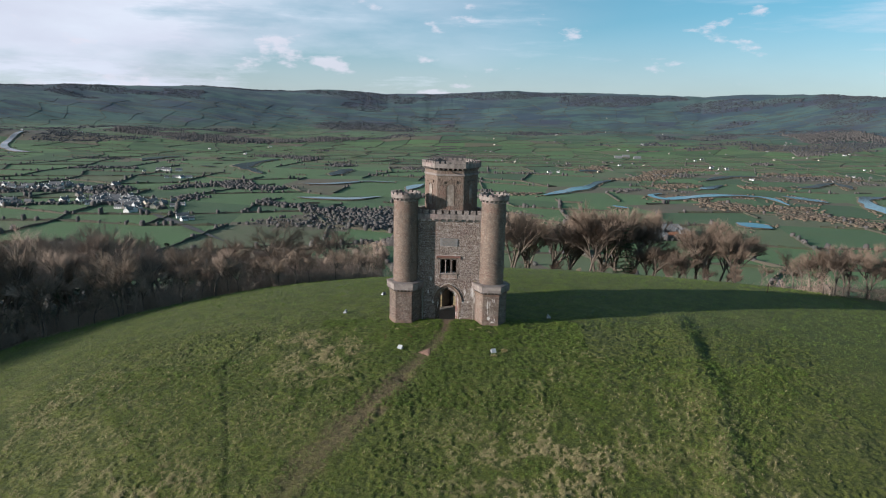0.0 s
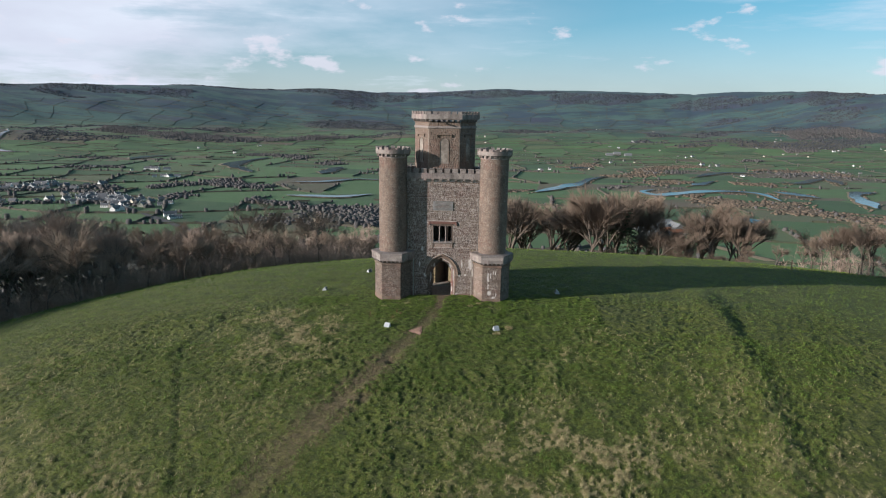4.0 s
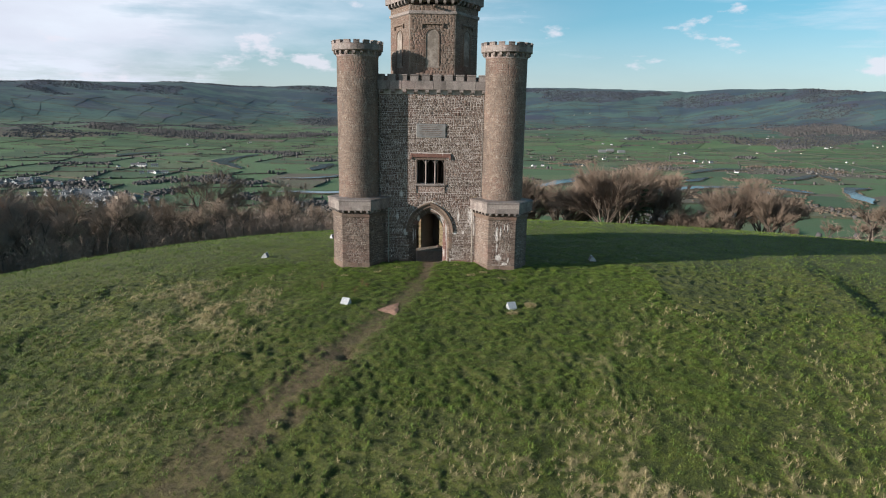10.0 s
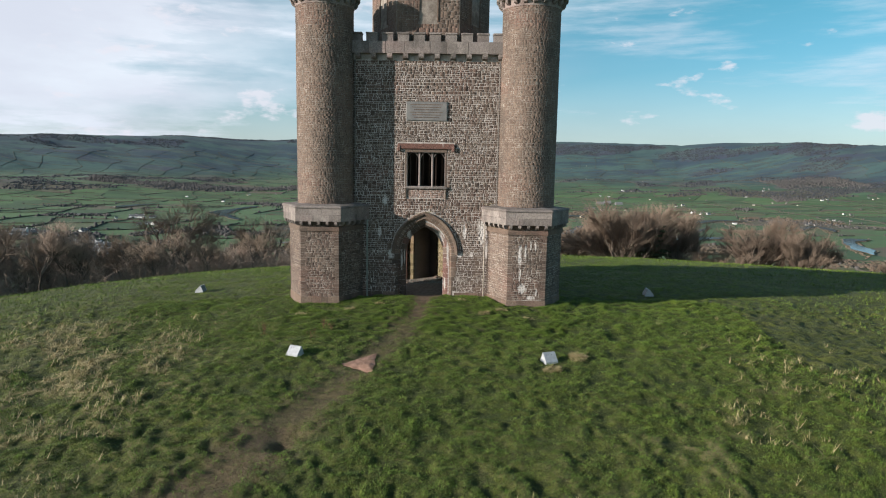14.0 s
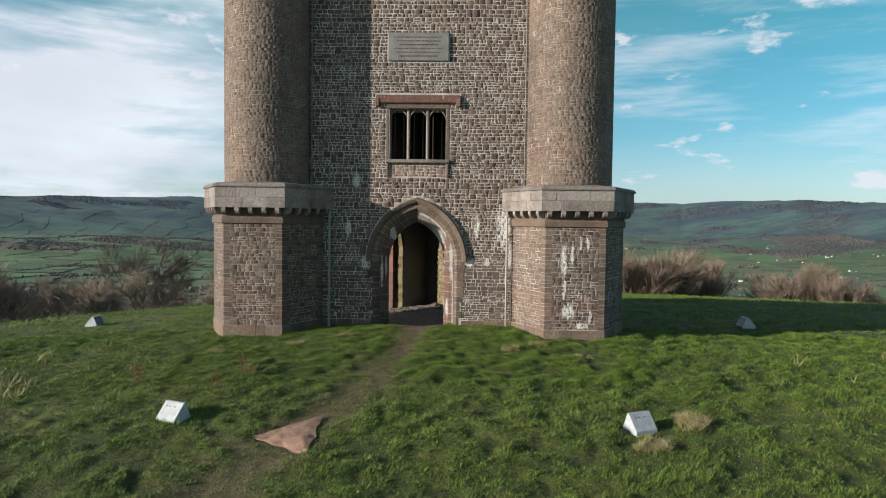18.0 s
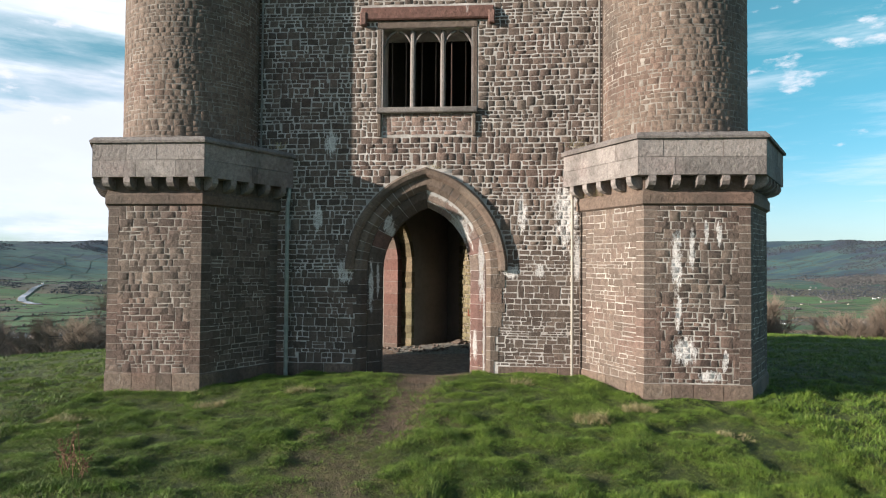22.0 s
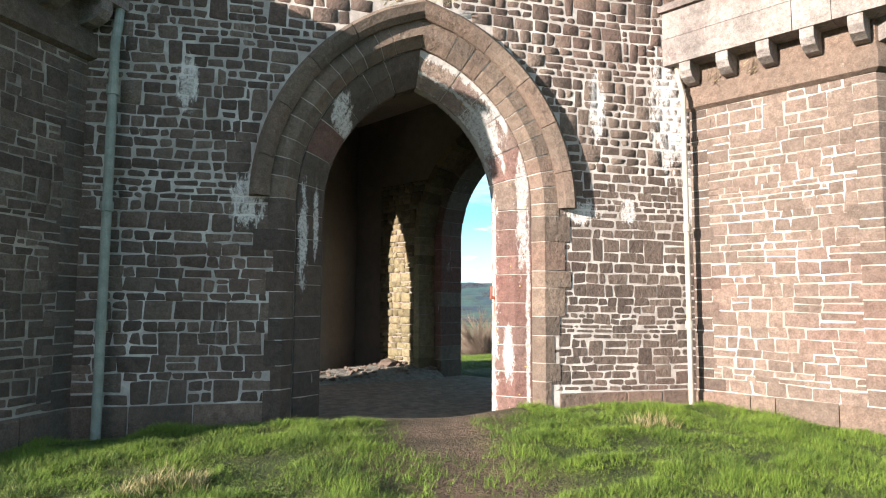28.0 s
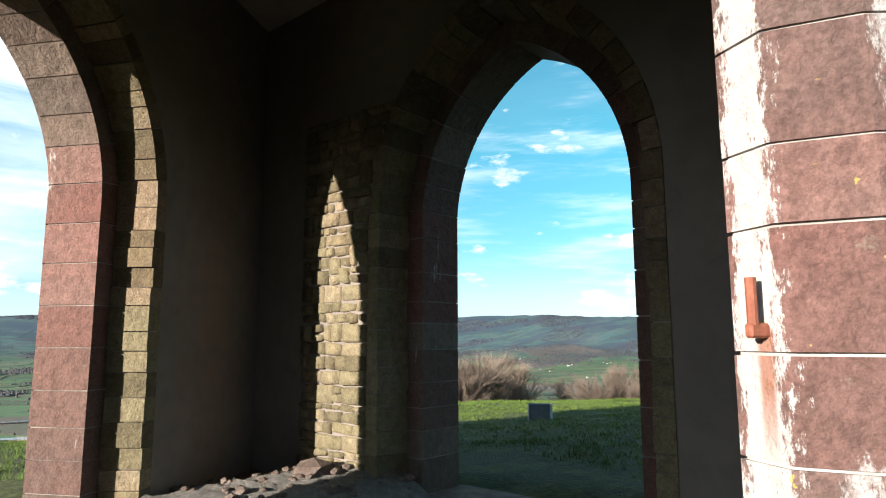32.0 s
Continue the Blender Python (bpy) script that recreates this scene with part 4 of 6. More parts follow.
outer = [(0.56, -0.012), (0.405, -0.012), (0.312, 0.085), (0.312, 0.20), (0.56, 0.20)]
inner = [(0.306, 0.115), (0.290, 0.118), (0.165, 0.165), (0.150, 0.172), (0.020, 0.292), (0.0, 0.315), (0.0, 0.46), (0.27, 0.48), (0.47, 0.792), (0.62, 0.792), (0.62, 0.205), (0.306, 0.205)]
inner_rear = inner[:6] + [(0.0, 0.78), (0.145, 0.785), (0.31, 0.785), (0.31, 0.205)]
for k in range(3):
    surround = new("arch_surround")
    surround.parent = tower
    tagged(surround, "pointed arch of splayed red and brown sandstone blocks")
    surround.matrix_local = side(k) @ Matrix.Translation((REAR_SHIFT[k], 0, 0)) @ Matrix.Diagonal((REAR_W, 1, REAR_H, 1)) if k else side(k)
    bed = bmesh.new()
    bedding = [(0.62, 0.012), (0.60, 0.006), (0.55, -0.004), (0.409, -0.004), (0.320, 0.090), (0.314, 0.124), (0.286, 0.127), (0.157, 0.178), (0.028, 0.300), (0.009, 0.322), (0.009, 0.45)] + ([(0.009, 0.77), (0.155, 0.775), (0.215, 1.07), (0.60, 1.07)] if k else [(0.29, 0.47), (0.485, 0.782), (0.60, 0.782)])
    sweep_piece(bed, -0.999, -1e-9, bedding, 40, 0.0 if k else 0.05), sweep_piece(bed, 1e-9, 0.999, bedding, 40)
    part("bedding", bed, MORTAR_OLD if k else MORTAR, surround)
    for sign in (-1, 1):
        for order in (0, 1):
            d = 0.0
            while d < LEN:
                curved = d < ARC * ANG
                nxt = min(d + ((rng.uniform(0.10, 0.16) if order == 0 else rng.uniform(0.20, 0.30)) if curved else rng.uniform(0.17, 0.30)), LEN)
                if LEN - nxt < 0.15:
                    nxt = LEN
                g = rng.uniform(0.003, 0.006) / LEN
                push = rng.uniform(-0.0035, 0.003)
                grow_by = 0.0 if (curved or order) else rng.choice((-0.06, 0.06, -0.09, 0.12, 0.0, -0.03)) if not k else rng.choice((0.0, 0.06, 0.14))
                prof = [(o + (push if 0 < o < 0.3 else 0) + (grow_by if o > 0.5 and not order else 0), y + push * 0.6) for o, y in ((inner_rear if k else inner) if order else outer)]
                bm = bmesh.new()
                sweep_piece(bm, 0.0 if d == 0.0 else (d / LEN + g) * sign, (nxt / LEN - g) * sign, prof, (4 if order else 2) if curved else 1, 0.05 if sign < 0 and order and not k else 0.0)
                red = order == 1 and d > ARC * ANG * 0.55 and rng.random() < (0.85 if (sign > 0 or k) else 0.1)
                part("arch_stone" if order == 0 else "splay_stone", bm, ((RED_SPLAY if sign > 0 and not k else REDSTONE) if red else SPLAY if (order and sign > 0 and not k) else SHADED_SOOTSTONE if (sign < 0 and not k and (order or not curved)) else ARCHSTONE), surround)
                d = nxt
        # the rear arches widen inwards in green-stained rubble
        d = 0.0
        while k and d < LEN:
            nxt = min(d + rng.uniform(0.09, 0.2), LEN)
            e = rng.uniform(-0.012, 0.012)
            bm = bmesh.new()
            sweep_piece(bm, (d / LEN + 0.001) * sign, (nxt / LEN - 0.001) * sign, [(0.145 + e, 0.79), (0.195 + e, 1.085), (0.313, 1.085), (0.313, 0.79)], 2)
            part("reveal_stone", bm, INSIDE, surround)
            d = nxt
    # hood mould with short stops
    for sign in (-1, 1):
        d, end = 0.0, ARC * ANG + 0.0
        while d < end - 0.01:
            nxt = min(d + 0.34, end)
            bm = bmesh.new()
            prof = [(0.55, 0.0), (0.55, -0.05), (0.60, -0.10), (0.68, -0.13), (0.72, -0.09), (0.73, 0.0)]
            sweep_piece(bm, (d / LEN + 0.0006 if d else 0.0) * sign, (nxt / LEN - 0.0006) * sign, prof, 4)
            part("hood_stone", bm, ARCHSTONE, surround)
            d = nxt


# ---- rubble: every stone has its own face, standing proud of the mortar ----
def courses(v0, v1, rng, lo=0.075, hi=0.185):
    out, v = [], v0
    while v < v1 - 0.03:
        h = min(rng.choice((rng.uniform(lo, hi), rng.uniform(lo, hi), rng.uniform(lo, hi) * 0.8)), v1 - v)
        if v1 - v - h < 0.05:
            h = v1 - v
        out.append((v, v + h))
        v += h
    return out


def rubble(rows, spans, rng, put, gap=0.0062, proud=0.0042, lo=0.09, hi=0.30, rough=0.0022, curl=0.018):
    """Stones as lists of 8 points; spans(v0, v1) gives the stretches of a course, put maps (u, v, h) to space."""
    out, taken = [], []
    wave = [(rng.uniform(0.8, 2.6), rng.uniform(0, 6.28), rng.uniform(0.004, 0.009)) for _ in range(3)]
    wander = lambda p, q: sum(s * math.sin(f * p + o + 0.8 * q) for f, o, s in wave)
    for row, (v0, v1) in enumerate(rows):
        was_taken, taken = taken, []
        above = rows[row + 1] if row + 1 < len(rows) else None
        for a, b in spans(v0, v1):
            u = a
            while u < b - 0.02:
                w2 = min(rng.uniform(lo, hi) * (0.65 + 2.6 * (v1 - v0)), b - u)
                hit = [e for e in was_taken if e[0] < u + w2 - 1e-6 and e[1] > u + 1e-6]
                if hit:
                    if hit[0][0] - u < 0.05:
                        u = hit[0][1]
                        continue
                    w2 = hit[0][0] - u
                if b - u - w2 < 0.07:
                    w2 = b - u
                g = gap * rng.uniform(0.45, 1.8)
                h = proud * rng.uniform(0.45, 1.35)
                layers = [(v0, v1)]
                if above and 0.09 < w2 < 0.24 and v1 - v0 < 0.12 and above[1] - v0 < 0.30 and rng.random() < 0.12 and any(e[0] <= u and e[1] >= u + w2 for e in spans(*above)):
                    layers = [(v0, above[1])]
                    taken.append((u, u + w2))
                elif v1 - v0 > 0.125 and rng.random() < 0.14:
                    m = v0 + (v1 - v0) * rng.uniform(0.4, 0.6)
                    layers = [(v0, m), (m, v1)]
                for l0, l1 in layers:
                    u0, u1, z0, z1 = u + g, u + w2 - g, l0 + g * 0.85, l1 - g * 0.85
                    if u1 - u0 < 0.02 or z1 - z0 < 0.02:
                        continue
                    cw, ch = min(0.3 * (u1 - u0), rng.uniform(0.2, 1.0) * curl), min(0.3 * (z1 - z0), rng.uniform(0.2, 0.9) * curl)
                    base = [(u0 + cw, z0), (u1 - cw, z0), (u1, z0 + ch), (u1, z1 - ch), (u1 - cw, z1), (u0 + cw, z1), (u0, z1 - ch), (u0, z0 + ch)]
                    mid_u, mid_z = (u0 + u1) / 2, (z0 + z1) / 2
                    lim = min(0.010, 0.16 * (z1 - z0), 0.16 * (u1 - u0))
                    push = {(sx, sz): (rng.uniform(-lim, lim), rng.uniform(-lim, lim)) for sx in (0, 1) for sz in (0, 1)}
                    base = [(p + push[p > mid_u, q > mid_z][0], q + push[p > mid_u, q > mid_z][1] + wander(p, q)) for p, q in base]
                    cu, cz = (u0 + u1) / 2, (z0 + z1) / 2
                    ins = min(rng.uniform(0.002, 0.006), 0.2 * (z1 - z0))
                    cap = [(p + (ins if p < cu else -ins), q + (ins if q < cz else -ins) * 0.8) for p, q in base]
                    ta, tb = rng.uniform(-rough, rough) / max(u1 - u0, 0.05), rng.uniform(-rough, rough) / max(z1 - z0, 0.05)
                    lift = [h + ta * (p - cu) + tb * (q - cz) + rng.uniform(-0.0006, 0.0006) for p, q in cap]
                    out.append(((u0 + u1) / 2, (z0 + z1) / 2, [put(p, q, 0.0) for p, q in base] + [put(p, q, e) for (p, q), e in zip(cap, lift)]))
                u += w2
    return out


STONE_FACES = [(8, 9, 10, 15), (15, 10, 11, 14), (14, 11, 12, 13)] + [(e, (e + 1) % 8, 8 + (e + 1) % 8, 8 + e) for e in range(8)]


def lay(stones, parent, mat, near=None, near_mat=None):
    """Stones near the doorway become pieces of their own, the rest one joined mesh."""
    many = []
    for u, v, pts in stones:
        if near and near(u, v):
            me = bpy.data.meshes.new("stone")
            me.from_pydata(pts, [], STONE_FACES)
            part("stone", me, near_mat or mat, parent)
        else:
            many.append(pts)
    if many:
        vs = np.array(many).reshape(-1, 3)
        fs = (np.array(STONE_FACES)[None] + 16 * np.arange(len(many))[:, None, None]).reshape(-1, 4)
        ob = part("rubble_facing", quad_mesh("rubble_facing", vs, fs, mat), mat, parent)
        tagged(ob, kind="stuff")


def front_spans(v0, v1, half=2.98):
    v = (v0 + v1) / 2
    half = 3.42 if v0 > 4.45 else half
    cuts = []
    if v < 4.3:
        a = HALF + 0.455 if v < SPRING else max(arch_half(v0, 0.735), 0)
        if a > 0:
            cuts.append((-a, a))
    if WIN[2] - 0.12 < v < WIN[3] + 0.02 or RECESS[2] - 0.02 < v < RECESS[3]:
        cuts.append((-1.0 if v > 5.2 else -0.92, 1.0 if v > 5.2 else 0.92))
    if 8.28 < v < 9.18:
        cuts.append((-0.96, 0.96))
    if 7.0 < v < 7.26:
        cuts.append((-1.32, 1.32))
    edges = [-half] + [e for c in cuts for e in c] + [half]
    return [(a, b) for a, b in zip(edges[::2], edges[1::2]) if b - a > 0.04]


srng = random.Random(11)
x, fresh_side = -3.0, True
while x < 2.99:
    bw = min(srng.uniform(0.38, 0.62), 3.0 - x)
    if not -1.42 < x + bw / 2 < 1.42:
        e0, e1 = (x if x > 0 or x + bw < -1.41 else x), (min(x + bw, -1.41) if x < 0 else x + bw)
        e0, e1 = (1.41 if 0 < x < 1.95 and fresh_side else e0), (-1.41 if x < 0 and x + bw > -1.95 and x + 1.5 * bw > -1.42 else e1)
        fresh_side = x <= 0
        part("base_stone", block(bmesh.new(), ((e0 + e1) / 2, 0.03, 0.0), (e1 - e0 - 0.01, 0.09, 0.52), 0, 0.008), ARCHSTONE, front_wall)
    x += bw
# below the springing the two sides are coursed differently: large blocks west, thin ones east
flat = lambda u, v, h: (u, -h, v)
st = rubble(courses(0.27, SPRING, srng, 0.085, 0.19), lambda a, b: [s for s in front_spans(a, b) if s[1] <= 0], srng, flat, gap=0.0068)
st += rubble(courses(0.27, 1.35, srng, 0.05, 0.115) + courses(1.35, SPRING, srng, 0.07, 0.15), lambda a, b: [s for s in front_spans(a, b) if s[0] >= 0], srng, flat, gap=0.0078)
st += rubble(courses(SPRING, 10.98, srng, 0.065, 0.145), front_spans, srng, flat, gap=0.0088, lo=0.085, hi=0.26)
FRONT_STONES = (st, front_wall)

PANEL = stone_material("limewashed_reddish_rubble", ((0.20, 0.15, 0.125), (0.27, 0.205, 0.175), (0.17, 0.12, 0.10)), 0.6, 0.2, 0.2)
# window: sill, jambs, mullions with cusped heads, label mould; the plaque
win = new("window")
win.parent = tower
tagged(win, "three-light stone mullioned window without glass")
bm = block(bmesh.new(), (0, 0.06, 5.22), (2.0, 0.34, 0.11), 0, 0.02)
part("sill", bm, ASHLAR, win)
bm = block(bmesh.new(), (0, 0.08, 6.925), (1.98, 0.2, 0.14), 0, 0.01)
part("lintel", bm, STONE, win)
for sx in (-1, 1):
    bm = block(bmesh.new(), (sx * 0.945, 0.1, 6.06), (0.09, 0.22, 1.58), 0, 0.012)
    part("jamb", bm, STONE, win)
    part("frame_stile", block(bmesh.new(), (sx * 0.885, 0.02, 6.06), (0.03, 0.05, 1.56), 0, 0.005), ASHLAR, win)
for x in (-0.3, 0.3):
    b2 = bmesh.new()
    ring = [(x - 0.05, 0.0), (x - 0.018, -0.045), (x + 0.018, -0.045), (x + 0.05, 0.0), (x + 0.018, 0.09), (x - 0.018, 0.09)]
    loft(b2, [[(a, b + 0.14, z) for a, b in ring] for z in (5.28, 6.5, 6.85)])
    part("mullion", b2, ASHLAR, win)
for x in (-0.6, 0.0, 0.6):
    # pointed head of a light: the spandrels on both sides
    for sx in (-1, 1):
        b2 = bmesh.new()
        arm = [(0.285 * math.cos(a), 6.36 + 0.46 * math.sin(a)) for a in np.linspace(0.0, 1.5, 8)]
        curve = [(0.30, 6.34)] + arm + [(0.02, 6.85), (0.06, 6.85)] + [(p + 0.035 * (1 - t), q + 0.045 * t) for t, (p, q) in zip(np.linspace(1, 0, 7), arm[-2::-1])]
        pts = [(x + sx * p, q) for p, q in curve]
        loft(b2, [[(p, y, q) for p, q in pts] for y in (0.12, 0.19)])
        part("tracery", b2, ASHLAR, win)
for i, x in enumerate((-0.74, -0.46, -0.14, 0.14, 0.46, 0.74)):
    bm = bmesh.new()
    loft(bm, [ngon(0.012, z, 6, 0, x, 0.34) for z in (5.28, 6.7)])
    part("iron_bar", bm, IRON_DARK, win)
bm = bmesh.new()
block(bm, (0, -0.03, 7.13), (2.62, 0.14, 0.25), 0, 0.025)
part("label_mould", bm, REDSTONE, win, "reddish square label mould")
for sx in (-1, 1):
    part("label_stop", block(bmesh.new(), (sx * 1.26, -0.05, 7.03), (0.13, 0.15, 0.26), 0, 0.02), REDSTONE, win)
lay(rubble([(4.735, 4.81), (4.81, 4.9), (4.9, 5.0), (5.0, 5.08), (5.08, 5.155)], lambda a, b: [(-0.88, 0.88)], srng, lambda u, v, h: (u, -h * 0.7, v)), tower, PANEL)
for sx in (-1, 1):
    part("panel_edge", block(bmesh.new(), (sx * 0.93, -0.012, 4.94), (0.07, 0.09, 0.46), 0, 0.012), ARCHSTONE, tower)
plaque = part("plaque", block(bmesh.new(), (0, -0.005, 8.73), (1.88, 0.12, 0.86), 0, 0.015), SLATE, tower, "weathered grey slate inscription plaque")
for r in range(6):
    part("inscription_line", block(bmesh.new(), (0.0, -0.0665, 9.02 - 0.115 * r), (1.5 - 0.16 * (r % 3), 0.004, 0.035)), STONE, plaque)


def corbel(bm, w2, dep, hgt, at):
    """A small rounded bracket; it hangs under z 0 and stands out along -y."""
    prof = [(0.0, 0.0), (-dep, 0.0), (-dep, -hgt * 0.45), (-dep * 0.82, -hgt * 0.75), (-dep * 0.45, -hgt * 0.95), (0.0, -hgt)]
    loft(bm, [[at @ Vector((x, y, z)) for y, z in prof] for x in (-w2 / 2, w2 / 2)])
    return bm


# parapet walls between the turrets
for k in range(3):
    pw = new("parapet")
    pw.parent, pw.matrix_local = tower, side(k)
    tagged(pw, "battlemented grey stone parapet on corbels")
    x = -3.5
    while x < 3.45:
        w2 = min(rng.uniform(0.75, 1.25), 3.5 - x)
        part("parapet_stone", block(bmesh.new(), (x + w2 / 2, 0.06 + rng.uniform(-0.006, 0.006), 11.53), (w2 - 0.008, 0.62, 0.535), 0, 0.012), ASHLAR, pw)
        x += w2
    for n in range(10):
        x = -3.24 + 0.72 * n
        part("merlon", block(bmesh.new(), (x, 0.02, 11.955), (0.52, 0.34, 0.31), 0, 0.012), ASHLAR, pw)
        part("coping", block(bmesh.new(), (x, 0.02, 12.155), (0.56, 0.42, 0.085), 0, 0.02), ASHLAR, pw)
        part("corbel", corbel(bmesh.new(), 0.24, 0.26, 0.25, Matrix.Translation((x + 0.1, 0.02, 11.262))), ASHLAR, pw)

# ---- corner turrets on hexagonal bases ----
BODY, CORN, SHAFT = 1.72, 2.03, 1.30
centres = [side(k) @ Vector((-SPAN, 0, 0)) for k in range(3)]


def facet(n, r):
    """The frame of facet n of a hexagon: x along it, -y outward, origin at the middle of its side."""
    a = radians(60 * n + 30)
    ap = r * math.cos(radians(30))
    return Matrix.Translation((ap * math.cos(a), ap * math.sin(a), 0)) @ Matrix.Rotation(a + math.pi / 2, 4, "Z")


BASE_STONES = []
for k, c in enumerate(centres):
    tur = new("turret_base")
    tur.parent = tower
    tur.matrix_local = Matrix.Translation(c)
    tagged(tur, "hexagonal rubble turret base with dressed corners and cornice")
    core = bmesh.new()
    loft(core, [ngon(BODY, z) for z in (-0.6, 3.3)])
    core_ob = part("core", core, (MORTAR_WEST, MORTAR_BASE, MORTAR_OLD)[k], tur)
    for n in range(6):
        fp = facet(n, BODY + 0.03)
        xs = [-BODY / 2 - 0.018, -0.42 + rng.uniform(-0.12, 0.12), rng.uniform(-0.1, 0.1), 0.45 + rng.uniform(-0.12, 0.12), BODY / 2 + 0.018]
        for a, b in zip(xs, xs[1:]):
            ea, eb = (0.10 if a == xs[0] else 0), (0.10 if b == xs[-1] else 0)
            bm = bmesh.new()
            loft(bm, [[fp @ Vector(p) for p in ((a + 0.004, dy, z), (b - 0.004, dy, z), (b - 0.004 - eb, 0.17, z), (a + 0.004 + ea, 0.17, z))] for z, dy in ((-0.6, 0), (0.235, 0), (0.26, 0.02))])
            part("plinth_stone", bm, ARCHSTONE, tur)
    st_ob = bmesh.new()
    loft(st_ob, [ngon(BODY + 0.01, 3.22), ngon(BODY + 0.07, 3.25), ngon(BODY + 0.07, 3.40), ngon(BODY + 0.03, 3.46), ngon(BODY + 0.03, 3.75)])
    part("string_course", st_ob, ARCHSTONE, tur)
    cp = bmesh.new()
    loft(cp, [ngon(CORN + 0.05, 4.29), ngon(CORN + 0.06, 4.33), ngon(CORN - 0.02, 4.40), ngon(SHAFT + 0.02, 4.47, 6)])
    part("coping", cp, ASHLAR, tur)
    for n in range(6):
        f = facet(n, CORN)
        pairs = []
        for zz in ((3.70, 3.99), (3.996, 4.292)):
            xs = [-CORN / 2] + sorted(rng.uniform(-0.7, 0.7) * CORN * 0.5 for _ in range(2)) + [CORN / 2]
            pairs += [(a, b, xs, zz) for a, b in zip(xs, xs[1:]) if b - a > 0.02]
        for a, b, xs, zz in pairs:
            ea, eb = (0.25 * math.tan(radians(30)) if a == xs[0] else 0), (0.25 * math.tan(radians(30)) if b == xs[-1] else 0)
            bm = bmesh.new()
            dd = rng.uniform(-0.004, 0.004)
            loft(bm, [[f @ Vector(p) for p in ((a + 0.003, dd, z), (b - 0.003, dd, z), (b - 0.003 - eb, 0.25, z), (a + 0.003 + ea, 0.25, z))] for z in zz])
            part("cornice_stone", bm, ASHLAR, tur)
        fb = facet(n, BODY + 0.03)
        for q in range(5):
            part("corbel", corbel(bmesh.new(), 0.12, 0.25, 0.21, fb @ Matrix.Translation((-0.78 + 0.39 * q, 0.02, 3.70))), ASHLAR, tur)
        fw = facet(n, BODY)
        hw = BODY / 2
        bs = rubble(courses(0.265, 3.22, srng, 0.06, 0.15), lambda a, b: [(-hw + 0.18, hw - 0.18)], srng, lambda u, v, h, fw=fw: tuple(fw @ Vector((u, -h, v))), gap=0.0058, proud=0.0026, lo=0.10, hi=0.30, rough=0.0012, curl=0.011)
        # dressed corner blocks, long and short by turns
        qs, v, flip = [], 0.265, False
        nxt_f = facet((n + 1) % 6, BODY)
        while v < 3.19:
            hq = min(srng.uniform(0.08, 0.17), 3.22 - v)
            la, lb2 = (srng.uniform(0.19, 0.30), 0.185) if flip else (0.185, srng.uniform(0.19, 0.30))
            flip = not flip
            pr = 0.005 + srng.uniform(-0.003, 0.003)
            e = pr * math.tan(radians(30))
            plan = [fw @ Vector((hw - la, 0.02, 0)), fw @ Vector((hw - la, -pr, 0)), fw @ Vector((hw + e, -pr, 0)), nxt_f @ Vector((-hw + lb2, -pr, 0)), nxt_f @ Vector((-hw + lb2, 0.02, 0))]
            qs.append((plan, v + 0.006, v + hq - 0.006))
            v += hq
        BASE_STONES.append((k, n, bs, qs, core_ob))
    # round shaft
    sh = new("turret_shaft")
    sh.parent, sh.matrix_local = tower, Matrix.Translation(c)
    tagged(sh, "round rubble turret shaft with a battlemented crown")
    cb = bmesh.new()
    loft(cb, [ngon(SHAFT, z, 48) for z in (4.3, 13.3)])
    part("core", cb, MORTAR_OLD, sh)
    per = 2 * math.pi * SHAFT
    cyl = rubble(courses(4.42, 13.25, srng, 0.06, 0.13), lambda a, b: [(0, per)], srng, lambda u, v, h: ((SHAFT + h) * math.cos(u / SHAFT), (SHAFT + h) * math.sin(u / SHAFT), v), gap=0.0058, proud=0.003, lo=0.09, hi=0.25, rough=0.0012, curl=0.010)
    lay(cyl, sh, STONE_TURRET)
    cr = bmesh.new()
    loft(cr, [ngon(SHAFT + 0.02, 13.18, 48), ngon(SHAFT + 0.05, 13.48, 48), ngon(1.52, 13.50, 48), ngon(1.60, 13.55, 48), ngon(1.60, 13.88, 48), ngon(1.62, 13.92, 48), ngon(1.28, 13.92, 48), ngon(1.28, 13.45, 48)], True, True)
    part("crown", cr, ASHLAR, sh, "grey ashlar crown band")
    for n in range(20):
        m = Matrix.Rotation(2 * math.pi * n / 20, 4, "Z") @ Matrix.Translation((0, -SHAFT, 0))
        part("corbel", corbel(bmesh.new(), 0.15, 0.24, 0.24, m @ Matrix.Translation((0, 0.03, 13.50))), ASHLAR, sh)
    for n in range(16):
        b2 = bmesh.new()
        arc2 = [2 * math.pi * (n + e) / 16 for e in (0.0, 0.2, 0.4, 0.6)]
        rings = []
        for a in arc2:
            rings.append([((r) * math.cos(a), r * math.sin(a), z) for r, z in ((1.61, 13.915), (1.61, 14.05), (1.64, 14.07), (1.60, 14.12), (1.32, 14.12), (1.31, 13.915))])
        loft(b2, rings)
        part("merlon", b2, ASHLAR, sh)

# ---- hexagonal lantern storey ----
LAN = 2.88
lan = new("lantern_storey")
lan.parent, lan.matrix_local = tower, Matrix.Translation((0, INNER, 0))
tagged(lan, "hexagonal upper storey with blind arched niches")
lb = bmesh.new()
loft(lb, [ngon(LAN, z) for z in (11.2, 16.4)])
part("core", lb, MORTAR_OLD, lan)
